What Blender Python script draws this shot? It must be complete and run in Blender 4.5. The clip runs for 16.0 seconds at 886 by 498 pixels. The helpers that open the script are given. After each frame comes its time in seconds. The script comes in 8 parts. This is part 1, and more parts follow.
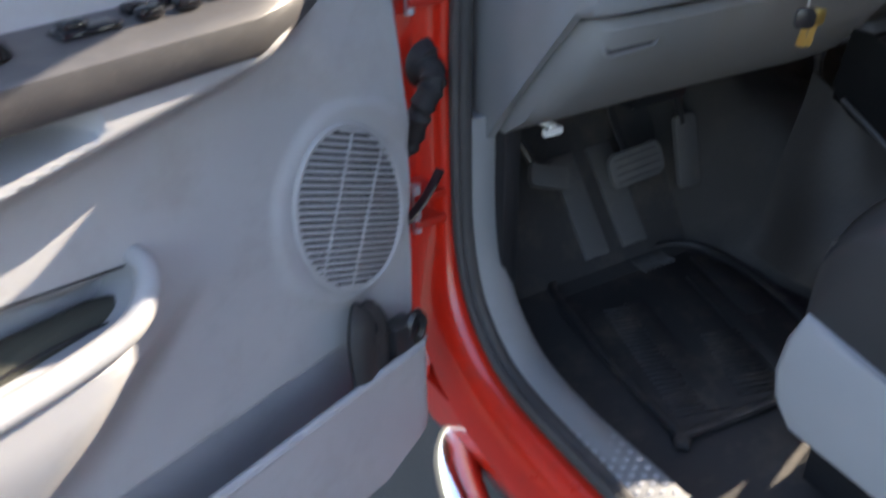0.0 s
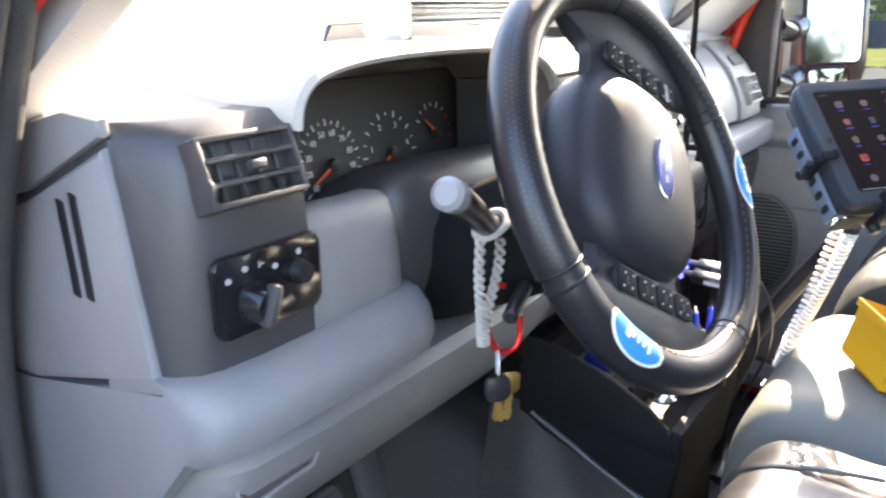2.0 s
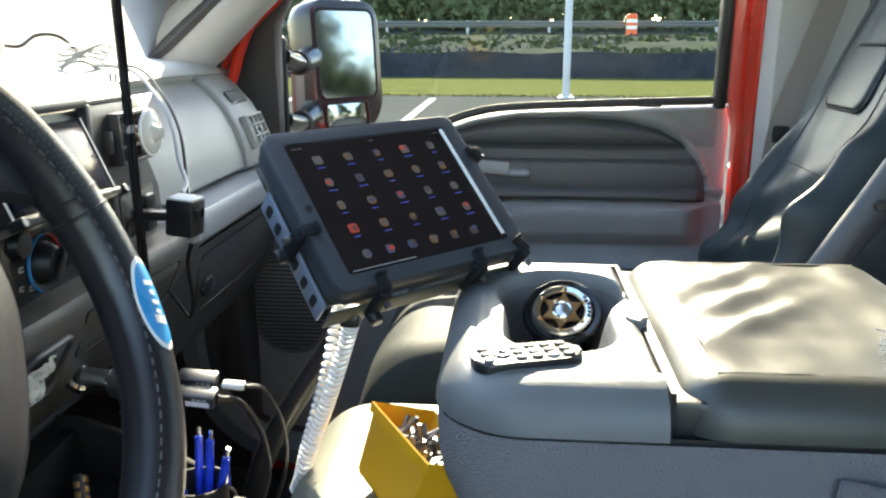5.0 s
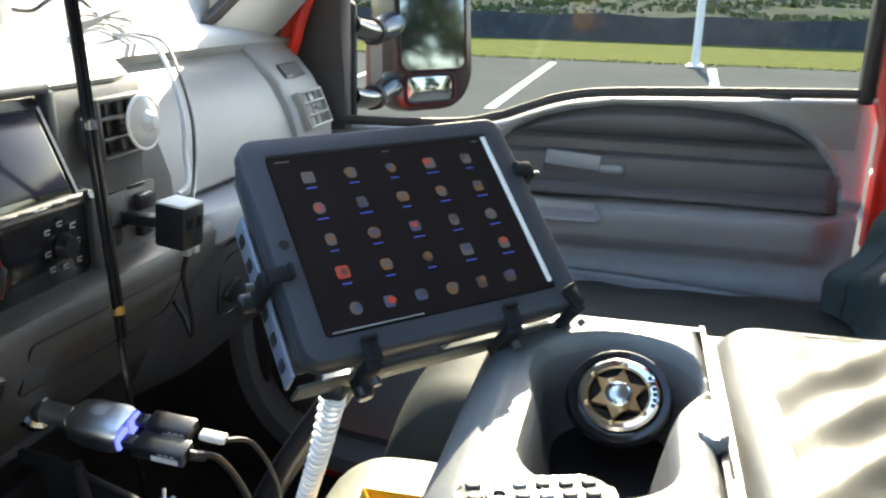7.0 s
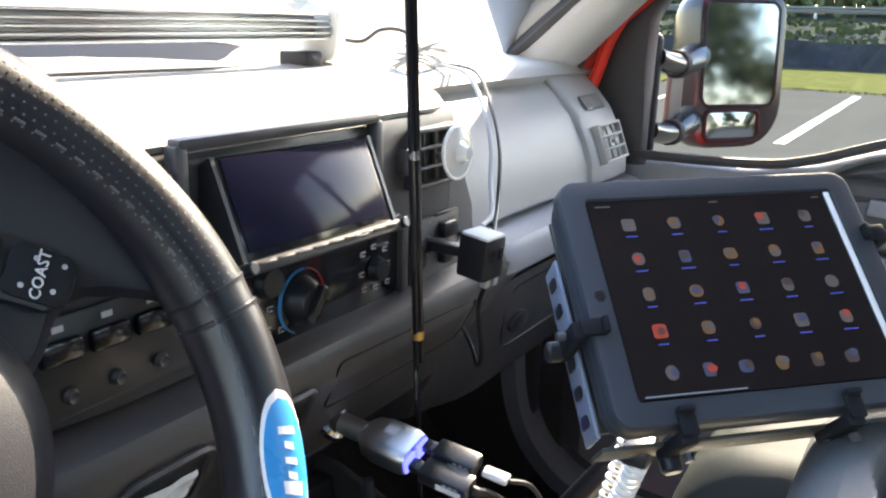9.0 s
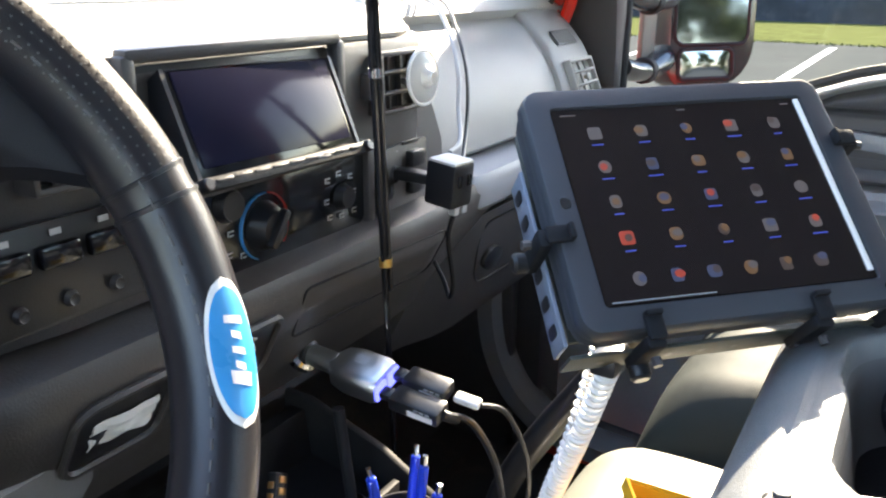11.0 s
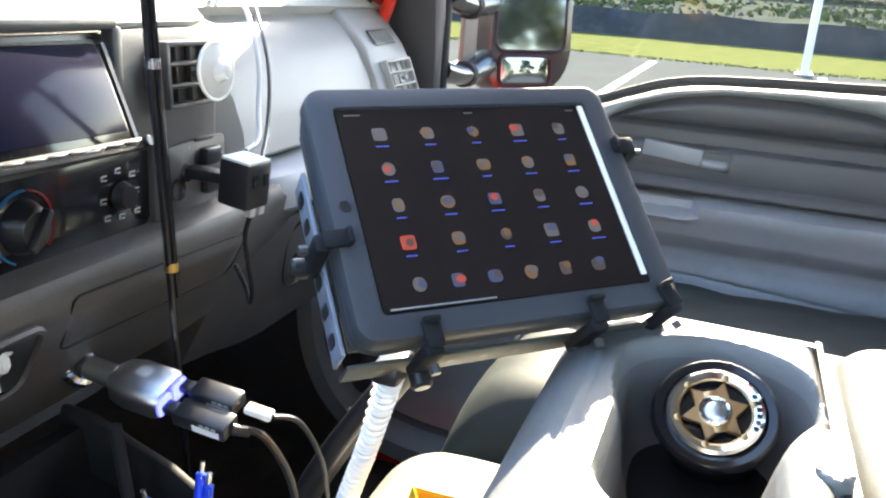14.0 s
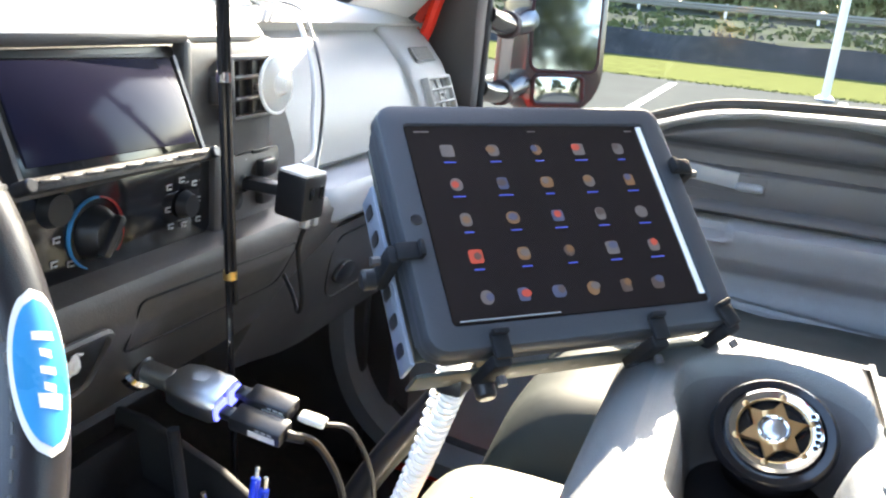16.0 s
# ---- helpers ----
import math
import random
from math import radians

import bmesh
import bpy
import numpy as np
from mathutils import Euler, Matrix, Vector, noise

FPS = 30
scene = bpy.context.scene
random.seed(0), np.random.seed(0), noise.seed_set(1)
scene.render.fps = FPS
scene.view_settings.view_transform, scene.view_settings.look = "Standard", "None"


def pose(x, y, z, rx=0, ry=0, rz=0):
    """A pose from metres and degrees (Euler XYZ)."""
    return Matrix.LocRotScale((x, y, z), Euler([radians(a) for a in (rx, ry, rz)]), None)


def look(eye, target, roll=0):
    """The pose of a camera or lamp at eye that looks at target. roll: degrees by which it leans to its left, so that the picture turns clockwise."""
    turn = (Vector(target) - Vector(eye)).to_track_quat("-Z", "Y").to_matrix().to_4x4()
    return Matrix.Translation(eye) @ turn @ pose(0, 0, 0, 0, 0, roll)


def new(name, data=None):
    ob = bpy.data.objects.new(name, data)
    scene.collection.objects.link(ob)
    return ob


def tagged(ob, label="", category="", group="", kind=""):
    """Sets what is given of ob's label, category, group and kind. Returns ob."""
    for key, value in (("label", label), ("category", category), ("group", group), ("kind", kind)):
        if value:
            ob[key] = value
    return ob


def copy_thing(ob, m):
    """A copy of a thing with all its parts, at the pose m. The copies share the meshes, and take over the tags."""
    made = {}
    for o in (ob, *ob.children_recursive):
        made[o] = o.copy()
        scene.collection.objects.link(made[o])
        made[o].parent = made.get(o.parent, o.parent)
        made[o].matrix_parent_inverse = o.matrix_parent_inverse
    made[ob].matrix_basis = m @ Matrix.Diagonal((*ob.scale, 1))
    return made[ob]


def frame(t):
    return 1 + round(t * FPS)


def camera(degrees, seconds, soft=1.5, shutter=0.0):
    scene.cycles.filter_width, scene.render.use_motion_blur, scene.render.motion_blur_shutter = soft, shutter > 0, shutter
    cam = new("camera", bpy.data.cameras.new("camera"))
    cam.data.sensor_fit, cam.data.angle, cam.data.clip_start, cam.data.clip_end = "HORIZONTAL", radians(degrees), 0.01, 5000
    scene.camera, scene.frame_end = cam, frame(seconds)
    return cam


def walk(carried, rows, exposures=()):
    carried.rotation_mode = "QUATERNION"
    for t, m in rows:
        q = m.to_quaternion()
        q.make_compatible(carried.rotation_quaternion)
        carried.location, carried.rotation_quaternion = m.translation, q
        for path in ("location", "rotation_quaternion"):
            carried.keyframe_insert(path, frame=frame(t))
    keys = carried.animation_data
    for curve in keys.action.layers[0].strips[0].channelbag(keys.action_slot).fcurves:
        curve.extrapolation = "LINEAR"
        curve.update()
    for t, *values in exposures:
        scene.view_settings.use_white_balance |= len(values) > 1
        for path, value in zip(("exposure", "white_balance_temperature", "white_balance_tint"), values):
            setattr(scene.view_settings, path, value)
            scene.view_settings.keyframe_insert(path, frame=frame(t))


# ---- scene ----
cam = camera(56.7, 16.0, soft=2.2, shutter=0.35)
PATH = [
    (0, (-1.416, -0.495, 1.521), (-0.540, 0.983, 0.497), -1.0),
    (0.5, (-1.287, -0.485, 1.556), (-0.271, 1.032, 0.736), -0.9),
    (1, (-1.214, -0.378, 1.562), (0.052, 0.999, 0.857), -0.6),
    (1.5, (-1.177, -0.260, 1.577), (0.302, 0.946, 0.977), -1.6),
    (2, (-1.142, -0.229, 1.579), (0.448, 0.853, 1.026), -1.1),
    (2.5, (-1.099, -0.236, 1.574), (0.593, 0.675, 1.020), -0.4),
    (3, (-1.009, -0.263, 1.566), (0.749, 0.511, 1.009), -0.8),
    (3.5, (-0.930, -0.295, 1.569), (0.884, 0.374, 1.055), -0.1),
    (4, (-0.862, -0.275, 1.566), (1.033, 0.093, 1.046), -0.1),
    (4.5, (-0.813, -0.240, 1.568), (1.121, -0.086, 1.076), 0.1),
    (7, (-0.545, -0.296, 1.592), (1.318, 0.130, 1.004), 1.4),
    (7.5, (-0.489, -0.284, 1.584), (1.321, 0.310, 0.973), 3.0),
    (8, (-0.487, -0.239, 1.581), (1.262, 0.520, 0.976), 3.4),
    (8.5, (-0.531, -0.239, 1.592), (1.118, 0.739, 1.026), 1.6),
    (9, (-0.527, -0.244, 1.599), (1.111, 0.766, 1.052), 1.6),
    (9.5, (-0.517, -0.247, 1.585), (1.104, 0.758, 0.983), 0.6),
    (12, (-0.516, -0.274, 1.559), (1.167, 0.586, 0.899), 1.7),
    (12.5, (-0.488, -0.294, 1.559), (1.302, 0.341, 0.934), 2.4),
    (13, (-0.472, -0.300, 1.554), (1.347, 0.264, 0.941), 3.3),
    (13.5, (-0.474, -0.292, 1.556), (1.339, 0.292, 0.945), 3.8),
    (14, (-0.477, -0.282, 1.558), (1.324, 0.330, 0.942), 4.3),
    (14.5, (-0.483, -0.278, 1.559), (1.315, 0.368, 0.966), 4.5),
    (15, (-0.487, -0.270, 1.561), (1.296, 0.416, 0.971), 4.7),
    (15.5, (-0.504, -0.252, 1.557), (1.279, 0.443, 0.975), 5.2),
    (16, (-0.503, -0.253, 1.558), (1.298, 0.397, 0.976), 5.4),
]
walk(cam, [(t, look(eye, target, roll)) for t, eye, target, roll in PATH], [(0, 2.68, 6900, 15), (0.5, 3.82, 7200, 21), (1.0, 4.30, 7500, 25), (1.5, 4.22, 7400, 23), (2.0, 3.74, 7100, 17), (2.5, 3.22, 7000, 12), (3.0, 3.1, 7000, 10), (3.5, 3.16, 7050, 8), (4.5, 2.96, 7000, 4), (7.0, 3.02, 6900, 6), (8.0, 3.34, 6900, 10), (9.0, 3.18, 6950, 13), (9.5, 3.0, 6950, 12), (11.0, 3.35, 6950, 12), (12.0, 4.36, 6950, 15), (12.5, 3.95, 6900, 10), (13.0, 3.65, 6850, 8), (14.5, 3.78, 6900, 11), (15.5, 3.80, 6900, 12), (16, 3.80, 6900, 11)])

# ---------- light ----------
SUN_AZ, SUN_EL = 85.0, 28.3
wd = bpy.data.worlds.new("sky")
scene.world = wd
wd.use_nodes = True
wn = wd.node_tree.nodes
sky = wn.new("ShaderNodeTexSky")
sky.sky_type = "NISHITA"
sky.sun_disc = False
sky.sun_elevation, sky.sun_rotation = radians(SUN_EL), radians(SUN_AZ)
wd.node_tree.links.new(sky.outputs[0], wn["Background"].inputs[0])
wn["Background"].inputs[1].default_value = 0.148
sun = new("sun", bpy.data.lights.new("sun", "SUN"))
sun.data.energy, sun.data.angle, sun.data.color = 3.7, radians(0.5), (1.0, 0.90, 0.72)
to_sun = Vector((math.sin(radians(SUN_AZ)) * math.cos(radians(SUN_EL)), math.cos(radians(SUN_AZ)) * math.cos(radians(SUN_EL)), math.sin(radians(SUN_EL))))
sun.matrix_world = look(to_sun * 60, (0, 0, 0))

# ---------- materials ----------


def mat(name, col, rough=0.5, metal=0.0, var=0.12, scale=6.0, bump=0.08, fine=420.0, grain="noise", coat=0.0, spec=0.5, dirt=None, dirt_amt=0.0, rvar=0.1):
    m = bpy.data.materials.new(name)
    m.use_nodes = True
    t = m.node_tree
    n, l = t.nodes, t.links
    b = n["Principled BSDF"]
    geo = n.new("ShaderNodeNewGeometry")
    big = n.new("ShaderNodeTexNoise")
    big.inputs["Scale"].default_value, big.inputs["Detail"].default_value = scale, 6
    l.new(geo.outputs["Position"], big.inputs["Vector"])
    mix = n.new("ShaderNodeMix")
    mix.data_type = "RGBA"
    mix.inputs[6].default_value = (*[c * (1 - var) for c in col], 1)
    mix.inputs[7].default_value = (*[min(1, c * (1 + var)) for c in col], 1)
    l.new(big.outputs[0], mix.inputs[0])
    out = mix.outputs[2]
    if dirt:
        dn = n.new("ShaderNodeTexNoise")
        dn.inputs["Scale"].default_value, dn.inputs["Detail"].default_value, dn.inputs["Roughness"].default_value = scale * 2.3, 9, 0.7
        l.new(geo.outputs["Position"], dn.inputs["Vector"])
        rp = n.new("ShaderNodeMapRange")
        rp.inputs["From Min"].default_value, rp.inputs["From Max"].default_value = 0.5, 0.72
        rp.inputs["To Max"].default_value = dirt_amt
        l.new(dn.outputs[0], rp.inputs["Value"])
        m2 = n.new("ShaderNodeMix")
        m2.data_type = "RGBA"
        m2.inputs[7].default_value = (*dirt, 1)
        l.new(rp.outputs[0], m2.inputs[0])
        l.new(out, m2.inputs[6])
        out = m2.outputs[2]
    l.new(out, b.inputs["Base Color"])
    rr = n.new("ShaderNodeMapRange")
    rr.inputs["To Min"].default_value, rr.inputs["To Max"].default_value = max(0.02, rough - rvar), min(1, rough + rvar)
    l.new(big.outputs[0], rr.inputs["Value"])
    l.new(rr.outputs[0], b.inputs["Roughness"])
    b.inputs["Metallic"].default_value = metal
    b.inputs["Specular IOR Level"].default_value = spec
    b.inputs["Coat Weight"].default_value = coat
    b.inputs["Coat Roughness"].default_value = 0.08
    if bump > 0:
        if grain == "noise":
            f = n.new("ShaderNodeTexNoise")
            f.inputs["Detail"].default_value = 3
        else:
            f = n.new("ShaderNodeTexVoronoi")
            f.feature = "DISTANCE_TO_EDGE" if grain == "leather" else "F1"
        f.inputs["Scale"].default_value = fine
        l.new(geo.outputs["Position"], f.inputs["Vector"])
        bp = n.new("ShaderNodeBump")
        bp.inputs["Strength"].default_value, bp.inputs["Distance"].default_value = bump, 0.002
        l.new(f.outputs[0], bp.inputs["Height"])
        l.new(bp.outputs[0], b.inputs["Normal"])
    return m


def glass(name, col=(1, 1, 1), alpha=0.12, rough=0.0):
    m = bpy.data.materials.new(name)
    m.use_nodes = True
    t = m.node_tree
    t.nodes.clear()
    o = t.nodes.new("ShaderNodeOutputMaterial")
    tr, gl, mx, fr = (t.nodes.new(k) for k in ("ShaderNodeBsdfTransparent", "ShaderNodeBsdfGlossy", "ShaderNodeMixShader", "ShaderNodeFresnel"))
    tr.inputs[0].default_value = (*col, 1)
    gl.inputs[1].default_value = rough
    fr.inputs[0].default_value = 1.3
    t.links.new(fr.outputs[0], mx.inputs[0])
    t.links.new(tr.outputs[0], mx.inputs[1])
    t.links.new(gl.outputs[0], mx.inputs[2])
    t.links.new(mx.outputs[0], o.inputs[0])
    return m


def glow(name, col, power):
    m = bpy.data.materials.new(name)
    m.use_nodes = True
    b = m.node_tree.nodes["Principled BSDF"]
    b.inputs["Base Color"].default_value = (*[c * 0.3 for c in col], 1)
    b.inputs["Emission Color"].default_value = (*col, 1)
    b.inputs["Emission Strength"].default_value = power
    return m


GREY = mat("grey_plastic", (0.36, 0.365, 0.38), 0.5, bump=0.25, fine=700, grain="leather", dirt=(0.2, 0.18, 0.15), dirt_amt=0.25)
POD = mat("dark_grey_plastic", (0.052, 0.049, 0.052), 0.36, bump=0.15, fine=800)
STACK = mat("charcoal_plastic", (0.046, 0.042, 0.042), 0.42, bump=0.2, fine=700, dirt=(0.11, 0.1, 0.085), dirt_amt=0.3)
CONGREY = mat("console_grey_plastic", (0.135, 0.142, 0.146), 0.36, bump=0.25, fine=700, grain="leather", dirt=(0.17, 0.16, 0.14), dirt_amt=0.3)
ROLLM = mat("mid_grey_soft_plastic", (0.215, 0.22, 0.23), 0.42, bump=0.25, fine=700, grain="leather", dirt=(0.17, 0.16, 0.14), dirt_amt=0.3)
KNEEM = mat("graphite_plastic", (0.20, 0.20, 0.204), 0.5, bump=0.25, fine=700, grain="leather", dirt=(0.16, 0.145, 0.12), dirt_amt=0.3)
LOWER = mat("brown_grey_plastic", (0.052, 0.047, 0.045), 0.42, bump=0.2, fine=600, dirt=(0.13, 0.115, 0.095), dirt_amt=0.3)
SILVER = mat("silver_grey_plastic", (0.30, 0.31, 0.33), 0.36, bump=0.12, fine=800)
PAD = mat("dash_pad", (0.42, 0.41, 0.39), 0.62, bump=0.3, fine=600, grain="leather", dirt=(0.4, 0.38, 0.34), dirt_amt=0.4)
AIRBAG = mat("pale_grey_plastic", (0.34, 0.335, 0.325), 0.45, bump=0.2, fine=600, grain="leather")
TRIM = mat("pillar_trim", (0.5, 0.48, 0.465), 0.6, bump=0.25, fine=500)
BLACK = mat("black_plastic", (0.016, 0.016, 0.018), 0.32, bump=0.1, fine=700)
CAPM = mat("end_cap_plastic", (0.245, 0.24, 0.25), 0.5, bump=0.25, fine=700, grain="leather", dirt=(0.17, 0.155, 0.135), dirt_amt=0.3)
GLOSSBLACK = mat("gloss_black", (0.01, 0.01, 0.012), 0.12, bump=0.0, rvar=0.04)
RUBBER = mat("black_rubber", (0.022, 0.022, 0.024), 0.7, bump=0.3, fine=300, dirt=(0.09, 0.08, 0.07), dirt_amt=0.35)
SEAL = mat("weather_seal", (0.055, 0.052, 0.052), 0.75, bump=0.3, fine=350, dirt=(0.12, 0.11, 0.1), dirt_amt=0.4)
REDPAINT = mat("red_paint", (0.62, 0.022, 0.008), 0.3, bump=0.0, coat=0.8, var=0.08, dirt=(0.28, 0.05, 0.035), dirt_amt=0.4)
REDDULL = mat("red_paint_dusty", (0.55, 0.026, 0.012), 0.5, bump=0.1, fine=90, dirt=(0.22, 0.06, 0.05), dirt_amt=0.6, scale=14)
CARPET = mat("floor_vinyl", (0.038, 0.036, 0.036), 0.75, bump=0.5, fine=220, scale=5, dirt=(0.11, 0.09, 0.07), dirt_amt=0.65)
TUNNELM = mat("tunnel_vinyl", (0.038, 0.035, 0.034), 0.55, bump=0.4, fine=220, dirt=(0.075, 0.066, 0.058), dirt_amt=0.4)
MATM = mat("rubber_mat", (0.026, 0.025, 0.026), 0.5, bump=0.3, fine=160, scale=7, dirt=(0.11, 0.09, 0.07), dirt_amt=0.75)
PEDAL = mat("worn_pedal_rubber", (0.09, 0.088, 0.088), 0.7, bump=0.4, fine=200, dirt=(0.16, 0.14, 0.12), dirt_amt=0.5)
SEATLEATHER = mat("black_seat_leather", (0.030, 0.030, 0.031), 0.33, bump=0.16, fine=700, grain="leather", coat=0.35)
LEATHER = mat("black_leather", (0.014, 0.013, 0.016), 0.29, bump=0.10, fine=1000, grain="leather")
PERF = mat("dimpled_leather", (0.014, 0.013, 0.016), 0.30, bump=0.10, fine=1000, grain="leather")
HUB = mat("wheel_hub_plastic", (0.020, 0.020, 0.025), 0.42, bump=0.10, fine=900, grain="leather", spec=0.32)
SEATGREY = mat("grey_green_vinyl", (0.165, 0.17, 0.142), 0.5, bump=0.15, fine=700, grain="leather", dirt=(0.2, 0.19, 0.16), dirt_amt=0.3)
LIDLEATHER = mat("worn_grey_leather", (0.050, 0.051, 0.044), 0.36, bump=0.14, fine=650, grain="leather", dirt=(0.066, 0.062, 0.05), dirt_amt=0.35)
CLOTH = mat("grey_weave", (0.185, 0.18, 0.195), 0.85, bump=0.8, fine=520, grain="dots")
SEATBLUE = mat("seat_cover_leather", (0.030, 0.040, 0.043), 0.38, bump=0.12, fine=800, grain="leather", spec=0.28)
HEADLINER = mat("headliner_cloth", (0.4, 0.39, 0.37), 0.9, bump=0.3, fine=300)
CHROME = mat("chrome", (0.8, 0.8, 0.8), 0.1, 1.0, bump=0.0, var=0.03, rvar=0.05)
ALU = mat("brushed_aluminium", (0.6, 0.61, 0.63), 0.32, 1.0, bump=0.08, fine=500)
STEEL = mat("zinc_plated_steel", (0.62, 0.64, 0.67), 0.4, 0.6, bump=0.1, fine=300)
GOLD = mat("gold_metal", (0.62, 0.38, 0.17), 0.28, 1.0, bump=0.1, fine=400)
BRASS = mat("brass_key", (0.6, 0.42, 0.14), 0.35, 1.0, bump=0.05)
WHITEP = mat("white_plastic", (0.78, 0.77, 0.75), 0.4, bump=0.05)
PAPER = mat("paper", (0.7, 0.69, 0.66), 0.85, bump=0.3, fine=120)
YELLOW = mat("yellow_plastic", (0.75, 0.38, 0.012), 0.42, bump=0.15, fine=300)
BLUEP = mat("blue_plastic", (0.01, 0.05, 0.55), 0.3, bump=0.0)
STICKER = mat("blue_sticker", (0.03, 0.27, 0.58), 0.3, bump=0.0, var=0.2, scale=40)
NAVY = mat("navy_enamel", (0.03, 0.035, 0.2), 0.25, bump=0.0)
ARMREST = mat("armrest_vinyl", (0.05, 0.049, 0.052), 0.45, bump=0.2, fine=600, dirt=(0.14, 0.13, 0.12), dirt_amt=0.3)
FLAP = mat("maroon_seal_rubber", (0.085, 0.055, 0.06), 0.42, bump=0.4, fine=90, scale=14, var=0.5, dirt=(0.22, 0.13, 0.13), dirt_amt=0.6)
# Tray plastic made darker: shade inside the cup well is in the colour.
WELLM = mat("shaded_tray_plastic", (0.105, 0.107, 0.112), 0.45, bump=0.2, fine=700, dirt=(0.07, 0.065, 0.06), dirt_amt=0.3)
TUB = mat("console_plastic", (0.011, 0.011, 0.012), 0.6, bump=0.15, fine=500, dirt=(0.022, 0.02, 0.019), dirt_amt=0.4, spec=0.12)
FROST = mat("cloudy_plastic", (0.85, 0.86, 0.86), 0.25, bump=0.0)
FROST.node_tree.nodes["Principled BSDF"].inputs["Transmission Weight"].default_value = 0.55
CAPGREY = mat("satin_grey_plastic", (0.24, 0.24, 0.25), 0.35, bump=0.05)
HOODIN = mat("hood_lining", (0.16, 0.14, 0.135), 0.55, bump=0.15, fine=700)
SAIL = mat("dark_sail_plastic", (0.06, 0.055, 0.058), 0.5, bump=0.15, fine=600)
BOLTM = mat("dark_bolt_steel", (0.16, 0.16, 0.165), 0.45, 0.8, bump=0.1, fine=300)
RAILM = mat("zinc_rail", (0.21, 0.24, 0.30), 0.4, 0.3, bump=0.05, fine=400)
COVERM = mat("dark_green_grey_cover", (0.017, 0.023, 0.022), 0.7, bump=0.2, fine=600, grain="leather", spec=0.2)
DEEPBLUE = mat("deep_blue_plastic", (0.008, 0.02, 0.2), 0.35, bump=0.0)
TEXBLACK = mat("textured_black_plastic", (0.011, 0.0115, 0.014), 0.65, bump=0.2, fine=600, spec=0.2)
MIRRORBLACK = mat("mirror_housing_black", (0.010, 0.010, 0.013), 0.22, bump=0.03, fine=500, rvar=0.05)
PLATEGREY = mat("dull_grey_plate", (0.12, 0.125, 0.11), 0.5, bump=0.1)
REDANO = mat("red_anodised", (0.6, 0.02, 0.015), 0.3, 0.6, bump=0.0)
DARKRAIL = mat("dark_olive_rail", (0.045, 0.048, 0.040), 0.5, bump=0.1)
CORD = mat("pale_braided_cord", (0.5, 0.46, 0.42), 0.85, bump=0.6, fine=600)
TABCASE = mat("slate_rubber_case", (0.034, 0.038, 0.047), 0.5, bump=0.15, fine=700)
SCREENM = mat("tablet_glass", (0.012, 0.009, 0.010), 0.08, bump=0.0, rvar=0.03)
HUSCREEN = mat("display_glass", (0.012, 0.012, 0.026), 0.13, spec=0.10, bump=0.0, rvar=0.05)
GAUGE = mat("gauge_face", (0.028, 0.024, 0.023), 0.5, bump=0.0)
MARK = mat("white_print", (0.7, 0.69, 0.67), 0.5, bump=0.0)
DIMMARK = mat("grey_print", (0.42, 0.42, 0.42), 0.5, bump=0.0)
NEEDLE = mat("orange_needle", (0.9, 0.13, 0.02), 0.4, bump=0.0)
HOTRED = mat("red_print", (0.6, 0.03, 0.02), 0.4, bump=0.0)
COLDBLUE = mat("blue_print", (0.05, 0.3, 0.65), 0.4, bump=0.0)
MIRROR = mat("mirror_glass", (0.36, 0.40, 0.46), 0.05, 1.0, bump=0.0, var=0.01, rvar=0.0)
SHEET = glass("window_glass", (0.93, 0.95, 0.94))
TINTED = glass("tinted_window_glass", (0.76, 0.78, 0.77))
DENIM = mat("denim", (0.035, 0.045, 0.075), 0.9, bump=0.8, fine=500, grain="dots")
FRAY = mat("frayed_white_thread", (0.6, 0.58, 0.55), 0.95, bump=0.5, fine=400)
BELT = mat("belt_webbing", (0.30, 0.265, 0.245), 0.8, bump=0.6, fine=600)
ASPHALT = mat("asphalt", (0.070, 0.073, 0.069), 0.9, bump=0.7, fine=70, scale=0.6, var=0.2, dirt=(0.06, 0.058, 0.056), dirt_amt=0.5, spec=0.0)
LINE = mat("road_paint", (0.58, 0.58, 0.55), 0.7, bump=0.3, fine=60, spec=0.0)
GRASS = mat("sunlit_grass", (0.082, 0.090, 0.034), 0.9, bump=1.0, fine=45, scale=3.5, var=0.5, dirt=(0.042, 0.045, 0.018), dirt_amt=0.8, spec=0.0)
FENCE = mat("black_fence_fabric", (0.034, 0.038, 0.047), 0.7, bump=0.6, fine=40, scale=1.6, var=0.5, dirt=(0.075, 0.075, 0.08), dirt_amt=0.6, spec=0.0)
SCRUB = mat("scrub", (0.050, 0.055, 0.046), 0.95, bump=1.0, fine=5, scale=0.5, var=0.6, dirt=(0.06, 0.08, 0.022), dirt_amt=0.8, spec=0.0)
LEAF = mat("leaves", (0.055, 0.066, 0.03), 0.7, bump=0.3, fine=10, scale=1.0, var=0.5, spec=0.0)
BARK = mat("bark", (0.09, 0.07, 0.05), 0.9, bump=0.6, fine=30)
GALV = mat("galvanised_post", (0.42, 0.44, 0.47), 0.5, 0.5, bump=0.1)
ICON = [glow("icon_pale", (0.15, 0.135, 0.14), 0.04), glow("icon_orange", (0.22, 0.12, 0.055), 0.04), glow("icon_blue", (0.07, 0.09, 0.18), 0.04), glow("icon_red", (0.42, 0.06, 0.035), 0.06), glow("icon_brown", (0.09, 0.065, 0.06), 0.04)]
ICONTEXT = glow("icon_caption", (0.05, 0.08, 0.5), 0.07)
